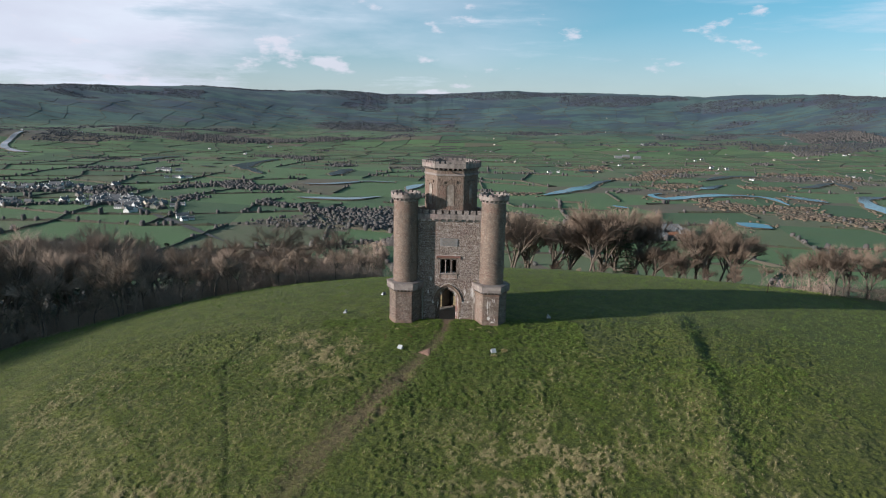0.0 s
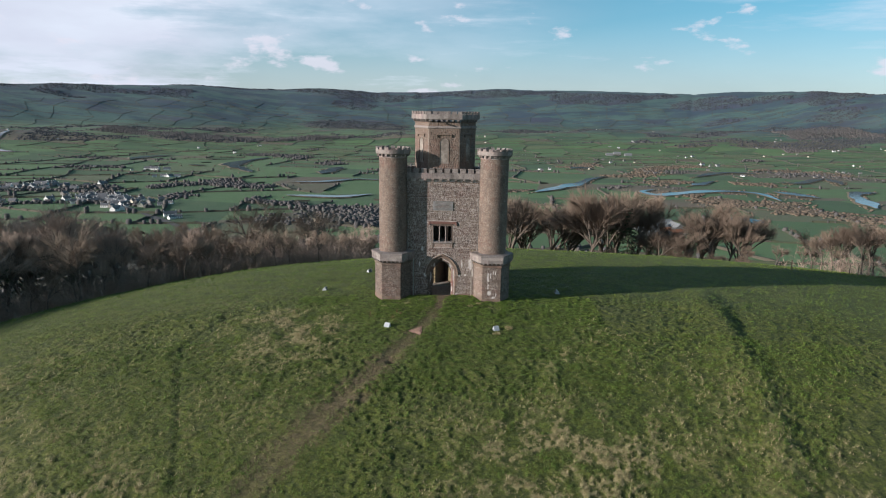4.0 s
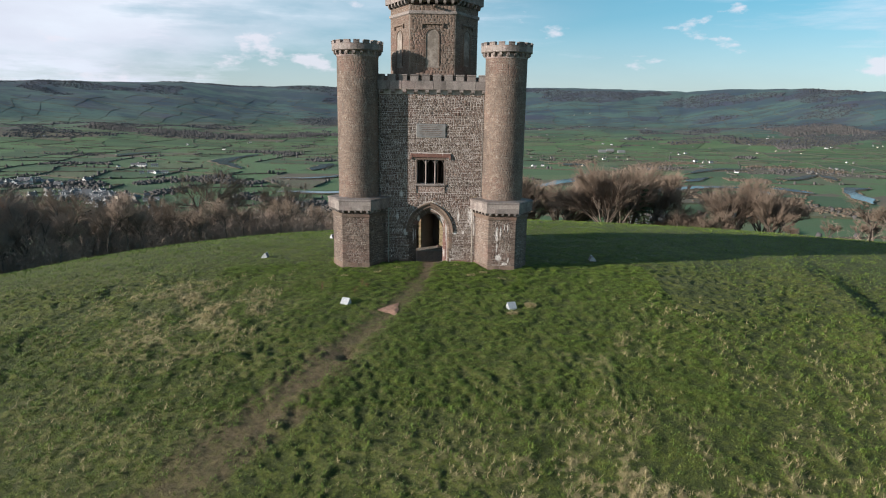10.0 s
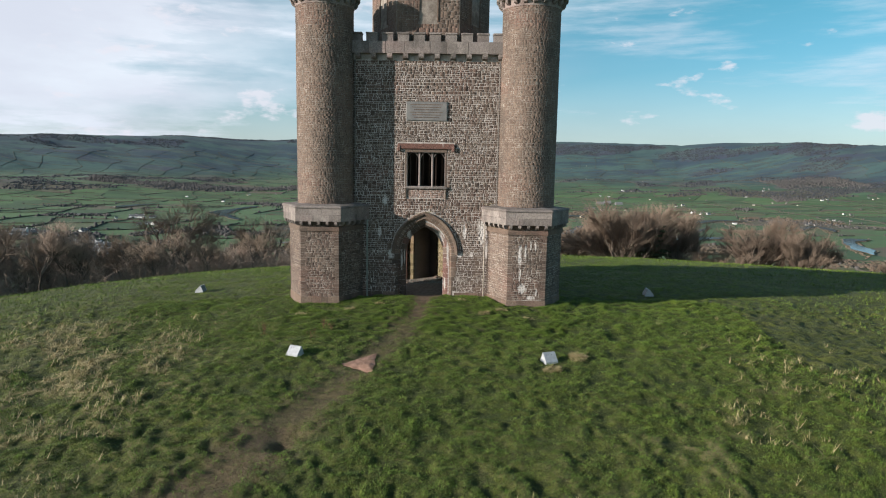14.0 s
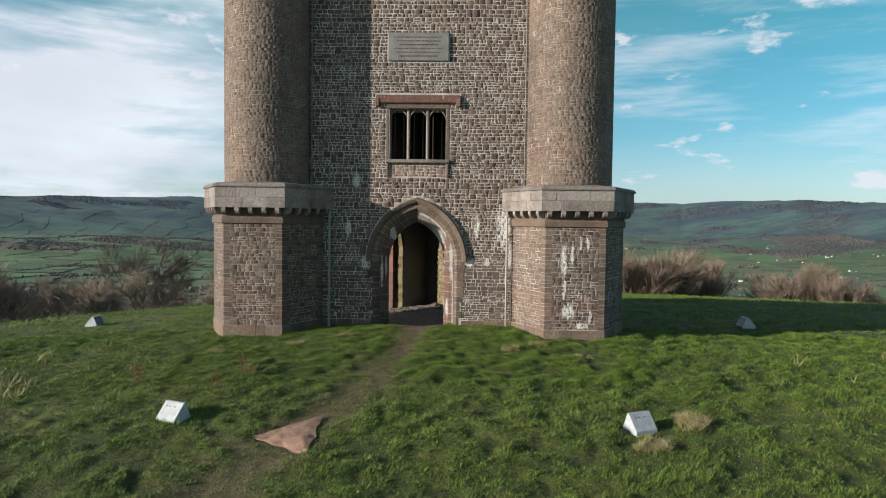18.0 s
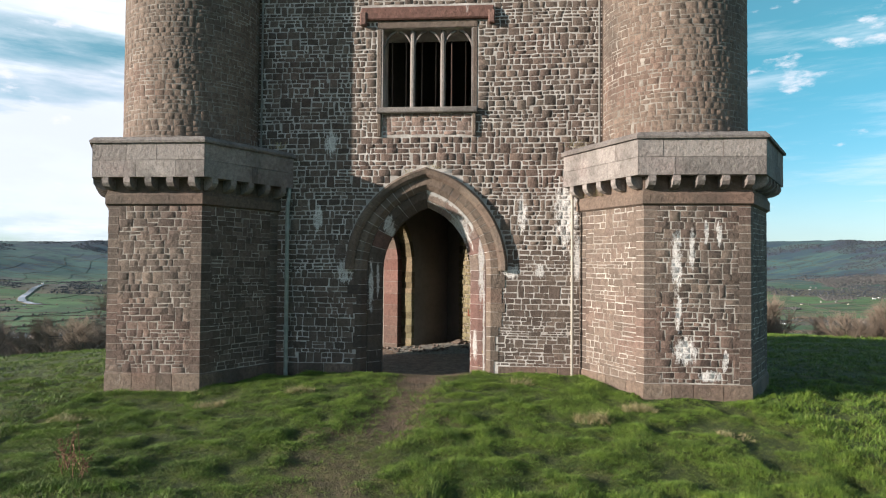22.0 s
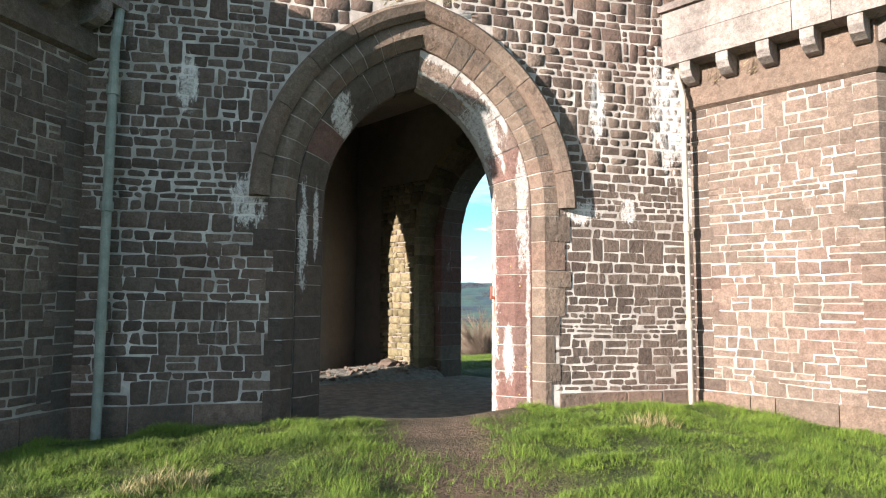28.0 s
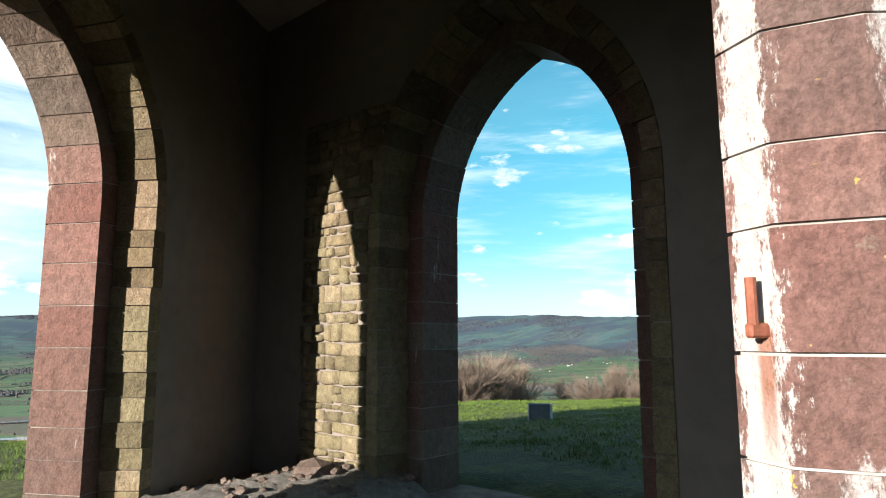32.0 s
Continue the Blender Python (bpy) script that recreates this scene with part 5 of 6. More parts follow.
for z0, z1, o in ((15.86, 16.0, 0.10), (16.62, 16.66, 0.16)):
    s2 = bmesh.new()
    loft(s2, [ngon(LAN + 0.02, z0 - 0.05), ngon(LAN + o, z0), ngon(LAN + o, z1), ngon(LAN + 0.02, z1 + 0.05)])
    part("string_course", s2, ASHLAR, lan)
LC = 3.24
for n in range(6):
    f = facet(n, LAN)
    ap = [(0.32 * math.cos(a) * 1.0, 14.5 + 0.42 * math.sin(a)) for a in np.linspace(0, math.pi, 9)]
    niche_half = lambda v: 0.40 if v < 14.55 else math.sqrt(max(0.0, 0.16 - (v - 14.55) ** 2 * 0.8))

    def spans(v0, v1):
        v = (v0 + v1) / 2
        h = niche_half(v) + 0.05 if 12.75 < v < 15.0 else 0
        e = LAN / 2 - 0.02
        return [(-e, -h), (h, e)] if h else [(-e, e)]

    bs = rubble(courses(11.9, 15.82, srng) + courses(16.02, 16.4, srng), spans, srng, lambda u, v, h, f=f: tuple(f @ Vector((u, -h - 0.004, v))))
    lay(bs, lan, STONE_TURRET)
    # niche: pale blocking set a little behind its rounded arch
    lay(rubble(courses(12.75, 14.9, srng), lambda a, b: [(-niche_half((a + b) / 2) + 0.03, niche_half((a + b) / 2) - 0.03)] if niche_half((a + b) / 2) > 0.1 else [], srng, lambda u, v, h, f=f: tuple(f @ Vector((u, -h * 0.3 + 0.002, v)))), lan, STONE_PALE)
    ringp = [(-0.46, 12.75)] + [(-0.46 * math.cos(a), 14.55 + 0.46 * math.sin(a)) for a in np.linspace(0, math.pi, 11)] + [(0.46, 12.75)]
    for (ax, az), (bx, bz) in zip(ringp, ringp[1:]):
        b2 = bmesh.new()
        sc = 0.40 / 0.46
        inn = lambda x, z: (x * sc, 14.55 + (z - 14.55) * sc if z > 14.55 else z)
        q = [(ax, az), (bx, bz), inn(bx, bz), inn(ax, az)]
        loft(b2, [[f @ Vector((p, y, r)) for p, r in q] for y in (-0.045, 0.02)])
        part("niche_stone", b2, ARCHSTONE, lan)
    part("label_mould", block(bmesh.new(), (0, -0.06, 15.28), (1.42, 0.12, 0.10), 0, 0.015, f), ARCHSTONE, lan)
    for sx in (-1, 1):
        part("label_stop", block(bmesh.new(), (sx * 0.66, -0.06, 15.14), (0.10, 0.12, 0.2), 0, 0.015, f), ARCHSTONE, lan)
    fc = facet(n, LC)
    xs = [-LC / 2, -0.55 + rng.uniform(-0.2, 0.2), 0.5 + rng.uniform(-0.2, 0.2), LC / 2]
    for a, b in zip(xs, xs[1:]):
        ea, eb = (0.16 if a == xs[0] else 0), (0.16 if b == xs[-1] else 0)
        b2 = bmesh.new()
        loft(b2, [[fc @ Vector(p) for p in ((a + 0.003, 0, z), (b - 0.003, 0, z), (b - 0.003 - eb, 0.28, z), (a + 0.003 + ea, 0.28, z))] for z in (16.66, 17.10)])
        part("parapet_stone", b2, ASHLAR, lan)
    for q in range(6):
        x = -1.4 + 0.56 * q
        part("merlon", block(bmesh.new(), (x, 0.13, 17.215), (0.34, 0.26, 0.20), 0, 0.012, fc), ASHLAR, lan)
        part("coping", block(bmesh.new(), (x, 0.13, 17.335), (0.38, 0.34, 0.05), 0, 0.012, fc), ASHLAR, lan)
    for q in range(6):
        part("corbel", corbel(bmesh.new(), 0.16, 0.26, 0.26, facet(n, LAN + 0.02) @ Matrix.Translation((-1.25 + 0.5 * q, 0.02, 16.655))), ASHLAR, lan)
part("spout", block(bmesh.new(), (0.12, -2.75, 16.28), (0.12, 0.55, 0.12), 0, 0.02), ARCHSTONE, lan, "projecting stone water spout")

# decks and the vault over the ground-floor room
tri_ring = lambda r, z: [(side(k) @ Vector((0, 0, 0)) - MID) * 0 + MID + Matrix.Rotation(radians(120 * k), 3, "Z") @ Vector((r, -INNER + 0.3, 0)) + Vector((0, 0, z)) for k in range(3)]
for nm, z0, z1, mt in (("roof_deck", 11.1, 11.3, SLATE), ("vault", 4.45, 4.75, BOUNCE_VAULT)):
    bm = bmesh.new()
    loft(bm, [tri_ring(4.2, z0), tri_ring(4.2, z1)])
    part(nm, bm, mt, tower)
fl = bmesh.new()
loft(fl, [[(p.x, p.y, z) for p in tri_ring(4.3, 0)] for z in (-0.5, -0.06)])
part("ground_floor", fl, GRAVEL, tower, "gritty dark earth and gravel floor")

# rain pipes on the inner angles
for x, y, mt, nm, rad in ((-2.72, -0.13, PIPE, "grey rain pipe", 0.040), (2.80, -0.13, PIPE_PALE, "cream rain pipe", 0.027)):
    pipe = new("rain_pipe")
    pipe.parent = tower
    tagged(pipe, nm + " clipped to the wall")
    bm = bmesh.new()
    loft(bm, [ngon(rad, z, 12, 0, x, y) for z in (0.0, 3.35)])
    part("tube", bm, mt, pipe)
    bm = bmesh.new()
    loft(bm, [ngon(rad, 3.35, 12, 0, x, y), ngon(rad, 3.55, 12, 0, x, y + 0.07), ngon(rad, 3.7, 12, 0, x, y + 0.1)])
    part("bend", bm, mt, pipe)
    for z in (0.9, 1.9, 2.9):
        bm = bmesh.new()
        loft(bm, [ngon(rad + 0.012, z, 12, 0, x, y), ngon(rad + 0.012, z + 0.08, 12, 0, x, y)])
        part("collar", bm, mt, pipe)
# thin lead pipes beside the turret shafts
for x in (-3.30, 3.32):
    bm = bmesh.new()
    loft(bm, [ngon(0.021, z, 8, 0, x, -0.05) for z in (4.45, 11.0)])
    part("lead_pipe", bm, LEAD, tower)
# iron pintle for a lost gate
pin = new("gate_pintle")
pin.parent = tower
tagged(pin, "rusty iron hinge pintle set in the jamb")
bm = bmesh.new()
loft(bm, [ngon(0.0125, z, 10, 0, HALF - 0.035, 0.36) for z in (1.20, 1.325)])
part("pin", bm, IRON, pin)
part("strap", block(bmesh.new(), (HALF - 0.005, 0.36, 1.205), (0.095, 0.024, 0.034), 0, 0.006), IRON, pin)


# ---- trees ----
def tube(vs, fs, p, q, r0, r1, sides):
    way = (q - p).normalized()
    a = way.orthogonal().normalized()
    b = way.cross(a)
    n = len(vs)
    for c, r in ((p, r0), (q, r1)):
        for k in range(sides):
            t = 2 * math.pi * k / sides
            vs.append(c + a * (r * math.cos(t)) + b * (r * math.sin(t)))
    for k in range(sides):
        m = (k + 1) % sides
        fs.append((n + k, n + m, n + sides + m, n + sides + k))


def bare_tree(seed, tall, spread, twig_mat, ivy=False, forks=(4, 5, 6, 24)):
    """A leafless tree: tapered trunk with limbs, and a crown of fine twigs. Returns its parts' meshes."""
    rng = random.Random(seed)
    wood_v, wood_f, twig_v, twig_f = [], [], [], []

    def grow(p, way, length, r, level):
        bend = Vector((rng.uniform(-1, 1), rng.uniform(-1, 1), rng.uniform(-0.3, 0.8))) * 0.28
        mid = p + way * length * 0.5
        way2 = (way + bend).normalized()
        end = mid + way2 * length * 0.5
        if level < 3:
            tube(wood_v, wood_f, p, mid, r, r * 0.85, 6), tube(wood_v, wood_f, mid, end, r * 0.85, r * 0.68, 6)
        elif level < 4:
            r2 = r * 0.45
            tube(twig_v, twig_f, p, mid, r2, r2 * 0.8, 3), tube(twig_v, twig_f, mid, end, r2 * 0.8, r2 * 0.5, 3)
        else:
            o = way.orthogonal().normalized() * 0.0125
            n = len(twig_v)
            twig_v.extend((p - o, p + o, end + o * 0.25, end - o * 0.25))
            twig_f.append((n, n + 1, n + 2, n + 3))
            return
        for k in range(forks[level] + (1 if rng.random() < 0.4 else 0)):
            t = rng.uniform(0.45, 1.0) if level else rng.uniform(0.75, 1.0)
            start = p + (mid - p) * (t * 2) if t < 0.5 else mid + (end - mid) * (t * 2 - 1)
            ang = rng.uniform(0.35, 0.95) * spread
            turn = rng.uniform(0, 2 * math.pi)
            o = way2.orthogonal().normalized()
            o = Matrix.Rotation(turn, 3, way2) @ o
            w3 = (way2 * math.cos(ang) + o * math.sin(ang) + Vector((0, 0, 0.16))).normalized()
            grow(start, w3, length * rng.uniform(0.52, 0.80), r * 0.56, level + 1)

    grow(Vector((0, 0, -0.6)), Vector((rng.uniform(-0.08, 0.08), rng.uniform(-0.08, 0.08), 1)).normalized(), tall * 0.34, tall * 0.0145, 0)
    top = sorted(v.z for v in twig_v)[int(len(twig_v) * 0.95)]
    sc = tall / top
    parts = [("trunk", quad_mesh("trunk", [v * sc for v in wood_v], wood_f, BARK, True)), ("crown", quad_mesh("crown", [v * sc for v in twig_v], twig_f, twig_mat))]
    if ivy:
        iv, jf = [], []
        for _ in range(900):
            base = rng.choice(wood_v) * sc
            if base.z > tall * 0.62:
                continue
            c = base + Vector((rng.gauss(0, 0.28), rng.gauss(0, 0.28), rng.gauss(0, 0.2)))
            a, b = Vector((rng.gauss(0, 1), rng.gauss(0, 1), rng.gauss(0, 1))).normalized() * 0.13, Vector((rng.gauss(0, 1), rng.gauss(0, 1), rng.gauss(0, 1))).normalized() * 0.13
            n = len(iv)
            iv += [c - a, c - b, c + a, c + b]
            jf.append((n, n + 1, n + 2, n + 3))
        parts.append(("ivy", quad_mesh("ivy", iv, jf, IVY)))
    return parts


def conifer(seed, tall):
    rng = random.Random(seed)
    wv, wf, nv, nf = [], [], [], []
    tube(wv, wf, Vector((0, 0, -0.5)), Vector((0, 0, tall * 0.96)), tall * 0.018, 0.02, 6)
    z = tall * 0.08
    while z < tall:
        reach = (tall - z) * 0.26 + 0.2
        for k in range(9):
            a = rng.uniform(0, 2 * math.pi)
            r = reach * rng.uniform(0.55, 1.1)
            way = Vector((math.cos(a), math.sin(a), -0.18))
            for s in range(7):
                c = Vector((0, 0, z)) + way * r * (s + 1) / 7
                for sd in range(2):
                    u = Vector((rng.gauss(0, 1), rng.gauss(0, 1), rng.gauss(0, 0.5))).normalized() * 0.28
                    v = Vector((rng.gauss(0, 1), rng.gauss(0, 1), rng.gauss(0, 0.5))).normalized() * 0.22
                    n = len(nv)
                    nv += [c - u, c - v, c + u, c + v]
                    nf.append((n, n + 1, n + 2, n + 3))
        z += tall * 0.055
    return [("trunk", quad_mesh("trunk", wv, wf, BARK, True)), ("crown", quad_mesh("crown", nv, nf, NEEDLE))]


def plant(name, parts, label, category, group):
    ob = new(name)
    tagged(ob, label, category, group)
    for nm, me in parts:
        part(nm, me, None, ob)
    return ob


KINDS = [
    (plant("bare_tree", bare_tree(1, 14, 1.0, TWIG), "leafless winter tree with a wide twiggy brown crown", "tree", "trees round the hill"), 14.0),
    (plant("bare_tree", bare_tree(2, 14, 0.8, TWIG), "tall leafless tree with a narrow brown crown", "tree", "trees round the hill"), 14.0),
    (plant("bare_tree", bare_tree(3, 14, 1.15, TWIG_PALE), "leafless tree with pale grey spreading twigs", "tree", "trees round the hill"), 14.0),
    (plant("bare_tree", bare_tree(4, 14, 0.9, TWIG, True), "leafless tree with an ivy-clad trunk", "tree", "trees round the hill"), 14.0),
    (plant("bare_tree", bare_tree(5, 14, 1.25, TWIG_PALE), "broad round-headed leafless tree with buff twigs", "tree", "trees round the hill"), 14.0),
]
CREST_KINDS = [
    (plant("bare_tree", bare_tree(11, 14, 0.78, TWIG_DARK), "dark brown leafless tree with a rounded twiggy crown", "tree", "trees behind the tower"), 14.0),
    (plant("bare_tree", bare_tree(12, 14, 0.6, TWIG_DARK), "upright leafless tree with dense dark twigs", "tree", "trees behind the tower"), 14.0),
    (plant("bare_tree", bare_tree(13, 14, 0.66, TWIG_DARK, True), "leafless tree clad in dark green ivy", "tree", "trees behind the tower"), 14.0),
    (plant("bare_tree", bare_tree(14, 14, 0.9, TWIG_DARK), "low spreading leafless tree with brown twigs", "tree", "trees behind the tower"), 14.0),
]
FIRS = [(plant("fir_tree", conifer(7, 14), "dark green conifer standing among bare trees", "tree", "conifers"), 14.0)]
used = set()


def set_tree(kind, x, y, top, turn, broad=0.95):
    """Stands a tree on the slope so that its crown ends at a height."""
    ob, tall = kind
    z = float(height(x, y))
    s = max(top - z, 4.0) / tall
    m = Matrix.Translation((x, y, z)) @ Matrix.Rotation(turn, 4, "Z") @ Matrix.Diagonal((s * broad, s * broad, s, 1))
    if ob.name not in used:
        used.add(ob.name)
        ob.matrix_world = m
        return ob
    c = copy_thing(ob, Matrix())
    c.matrix_world = m
    return c


trng = random.Random(21)
spots = []
for _ in range(4000):
    x, y = trng.uniform(-165, -14), trng.uniform(40, 165)
    edge = 108 + (x + 15) * 0.52
    if y < edge + 2 or y > edge + 62 or len(spots) >= 150:
        continue
    if any((x - a) ** 2 + (y - b) ** 2 < 5.2**2 for a, b in spots):
        continue
    spots.append((x, y))
    far = y - 120 + 0.15 * (x + 60)
    set_tree(trng.choice(KINDS[:4] if trng.random() < 0.9 else KINDS), x, y, -4.9 - 0.20 * far + trng.gauss(0, 1.1), trng.uniform(0, 6.28))
for x, y, top in ((-34.6, 124.5, -0.6), (-22.3, 131.7, -3.0)):
    set_tree(KINDS[2], x, y, top, trng.uniform(0, 6.28))
for x, y, top in ((-26.6, 138.6, -7.6), (-98, 158, -10), (-104, 150, -9.5), (-110, 156, -10.5), (-91, 163, -11.5), (-84, 168, -12), (-118, 148, -10), (-76, 170, -13.5), (47.0, 163.5, -4.6)):
    set_tree(FIRS[0], x, y, top, trng.uniform(0, 6.28))
# low growth along the edge of the wood
edge_spots = []
for _ in range(900):
    x = trng.uniform(-150, -14)
    y = 108 + (x + 15) * 0.52 + trng.uniform(1.0, 9.0)
    if len(edge_spots) < 58 and all((x - a) ** 2 + (y - b) ** 2 > 3.6**2 for a, b in edge_spots):
        edge_spots.append((x, y))
        set_tree(trng.choice(KINDS), x, y, float(height(x, y)) + trng.uniform(4.0, 6.5), trng.uniform(0, 6.28))
RIGHT = (
    (16.3, 149.3, -2.2, 0), (21.1, 158.8, -3.0, 3), (25.9, 153.0, -2.6, 1), (32.2, 162.0, -4.2, 0), (33.5, 144.4, -0.9, 1), (36.7, 145.7, 0.6, 3), (41.1, 150.7, -0.7, 3), (45.6, 153.6, -1.8, 0),
    (47.6, 142.5, -6.0, 4), (51.4, 143.4, -7.1, 2), (53.8, 138.2, -6.6, 4), (57.7, 138.8, -1.4, 0), (62.5, 142.2, -2.3, 4), (64.2, 138.2, -3.6, 1),
    (64.9, 108.3, 0.2, 3), (66.5, 103.7, 1.4, 0), (70.7, 104.0, 1.6, 4), (73.6, 99.2, 1.0, 0), (82, 108, 0.5, 3), (92, 112, -1.0, 0),
)
RIGHT = [(x * 1.14, y * 1.14, 22.5 - (22.5 - top) * 1.14, kind) if y > 130 else (x, y, top, kind) for x, y, top, kind in RIGHT]
for x, y, top, kind in RIGHT:
    set_tree(CREST_KINDS[(0, 1, 3, 2, 3)[kind]], x, y, top, trng.uniform(0, 6.28), 1.0)
    bx, by = x + trng.uniform(-3, 3), y + trng.uniform(-5, 1)
    set_tree(trng.choice(CREST_KINDS), bx, by, min(float(height(bx, by)) + trng.uniform(4.5, 7.5), top - 1.0), trng.uniform(0, 6.28))
    set_tree(CREST_KINDS[(kind + 2) % 4], x + trng.uniform(-3, 3), y + trng.uniform(3, 9), top - trng.uniform(0.8, 2.6), trng.uniform(0, 6.28), 1.15)
for x, y, top in ((63.5, 125.1, -7.4), (66.2, 121.5, -6.8), (69.5, 123, -7.2), (61.0, 131.0, -8.5), (72.0, 120.0, -7.0), (76.0, 118.0, -6.5), (64.8, 113.1, -2.6)):
    set_tree(KINDS[2] if top > -3 else CREST_KINDS[3], x, y, top, trng.uniform(0, 6.28))


def build_undergrowth():
    """Brambles and saplings between and before the trees: arching stems that carry side twigs."""
    rng = np.random.default_rng(14)
    at = [(x + rng.normal(0, 3.2), y + rng.normal(0, 3.2)) for x, y in spots + [(r[0], r[1]) for r in RIGHT] for _ in range(5)]
    at += [(x, 108 + (x + 15) * 0.52 + rng.uniform(1.5, 16)) for x in rng.uniform(-160, -14, 520)]
    at = np.array([(x, y) for x, y in at if x > 0 or y > 109 + (x + 15) * 0.52])
    ground = height(at[:, 0], at[:, 1])
    bits = []
    for (cx, cy), cz in zip(at, ground):
        m = 16
        p = np.stack([cx + rng.normal(0, 1.3, m), cy + rng.normal(0, 1.3, m), np.full(m, cz - 0.2)], 1)
        way = np.stack([rng.normal(0, 0.45, m), rng.normal(0, 0.45, m), np.ones(m)], 1)
        tall = rng.uniform(1.2, 4.2, m)
        for leg in range(3):
            q = p + way * (tall / 3)[:, None]
            bits.append((p, q, 0.030 - 0.007 * leg))
            for _ in range(4):
                r = p + (q - p) * rng.random((m, 1))
                bits.append((r, r + rng.normal(0, 0.42, (m, 3)) + (0, 0, 0.22), 0.022))
            p, way = q, way + rng.normal(0, 0.4, (m, 3)) - (0, 0, 0.12)
    a, b = np.concatenate([t[0] for t in bits]), np.concatenate([t[1] for t in bits])
    w2 = np.concatenate([np.full(len(t[0]), t[2]) for t in bits])[:, None]
    over = np.cross(b - a, rng.normal(0, 1, a.shape))
    over = over / np.maximum(np.linalg.norm(over, axis=1, keepdims=True), 1e-6) * w2
    vs = np.stack([a - over, a + over, b + over * 0.4, b - over * 0.4], 1).reshape(-1, 3)
    ob = new("undergrowth", quad_mesh("undergrowth", vs, np.arange(len(vs)).reshape(-1, 4), BRUSH))
    tagged(ob, "tangle of bare saplings and brambles under the trees", "scrub", kind="stuff")


build_undergrowth()

# ---- houses and barns in the valley ----
WHITEWASH = plain("white_render", (0.62, 0.62, 0.61), (0.76, 0.755, 0.75), 0.5, 0.85)
CREAM = plain("cream_render", (0.58, 0.52, 0.42), (0.66, 0.60, 0.50), 0.5, 0.85)
SLATES = plain("slate_roof", (0.085, 0.088, 0.098), (0.14, 0.14, 0.15), 0.8, 0.6)
DARKPANE = plain("dark_window_pane", (0.02, 0.022, 0.025), (0.035, 0.037, 0.04), 2, 0.2)
STONEWALL = plain("grey_stone_walling", (0.16, 0.15, 0.14), (0.26, 0.245, 0.23), 0.5, 0.9)
RUSTROOF = plain("rusty_sheet_roof", (0.26, 0.10, 0.055), (0.36, 0.17, 0.10), 0.4, 0.8)
TIN = plain("grey_sheet_roof", (0.15, 0.155, 0.16), (0.22, 0.225, 0.23), 0.4, 0.6)


def cottage(seed, wx, wy, hz, mat, roof, label, chimneys=True):
    ob = new("farm_building" if not chimneys else "cottage")
    tagged(ob, label, "building" if not chimneys else "house", "valley houses")
    bm = bmesh.new()
    loft(bm, [[(-wx, -wy, z), (wx, -wy, z), (wx, wy, z), (-wx, wy, z)] for z in (-2.0, hz)])
    for sx in (-1, 1):
        bm.faces.new([bm.verts.new(p) for p in ((sx * wx, -wy, hz), (sx * wx, wy, hz), (sx * wx, 0, hz + wy * 0.8))])
    part("wall", bm, mat, ob)
    bm = bmesh.new()
    e, h2 = 0.4, wy * 0.8
    prof = [(-wy - e, hz - 0.25), (0, hz + h2 + 0.05), (wy + e, hz - 0.25), (wy + e, hz - 0.05), (0, hz + h2 + 0.3), (-wy - e, hz - 0.05)]
    loft(bm, [[(x, y, z) for y, z in prof] for x in (-wx - e, wx + e)])
    part("roof", bm, roof, ob)
    if chimneys:
        for sx in (-1, 1):
            part("chimney", block(bmesh.new(), (sx * (wx - 0.5), 0, hz + h2 + 0.6), (0.7, 0.9, 1.6)), mat, ob)
        for k in range(3):
            for z in (1.3, 2.9):
                part("window", block(bmesh.new(), (-wx * 0.6 + k * wx * 0.6, -wy - 0.01, z), (0.9, 0.1, 1.2)), DARKPANE, ob)
    return ob


HOUSES = [
    cottage(1, 6.0, 3.8, 3.6, WHITEWASH, SLATES, "white rendered cottage with a slate roof"),
    cottage(2, 4.6, 3.8, 3.6, CREAM, SLATES, "cream rendered house with a slate roof"),
    cottage(3, 8.5, 4.4, 3.8, WHITEWASH, SLATES, "long white farmhouse with a slate roof"),
    cottage(4, 16.0, 8.0, 5.0, TIN, TIN, "grey sheet-metal farm barn", False),
    cottage(5, 5.6, 3.8, 3.6, STONEWALL, SLATES, "grey stone house with a slate roof"),
    cottage(6, 14.0, 6.0, 4.0, STONEWALL, RUSTROOF, "farm shed with a rust-orange sheet roof", False),
]
first = set()


def set_house(kind, x, y, turn, s=1.0):
    ob = HOUSES[kind]
    m = Matrix.Translation((x, y, float(height(x, y)) + 0.2)) @ Matrix.Rotation(radians(turn), 4, "Z") @ Matrix.Scale(s, 4)
    if kind not in first:
        first.add(kind)
        ob.matrix_world = m
    else:
        copy_thing(ob, Matrix()).matrix_world = m


hrng = random.Random(3)
for k in range(120):
    t = hrng.random()
    hx, hy = (-960 + 230 * t, 1290 + 55 * t) if k % 3 == 0 else (-800 + 320 * t, 1075 + 75 * math.sin(2.6 * t)) if k % 3 == 1 else (-700 + 190 * t, 1200 - 120 * t)
    set_house(hrng.choice((0, 0, 1, 4, 4, 2)), hx + hrng.gauss(0, 14), hy + hrng.gauss(0, 24), hrng.choice((0, 20, 90, 75)) + hrng.gauss(0, 12), hrng.uniform(0.8, 1.25))
for x, y, turn, s in ((-827, 1338, 5, 1.5), (-716, 1366, 80, 1.25), (-417, 990, 30, 1.1), (-764, 1734, 0, 1.2), (-735, 1740, 20, 1.0), (-790, 1745, 10, 1.0)):
    set_house(2, x, y, turn, s)
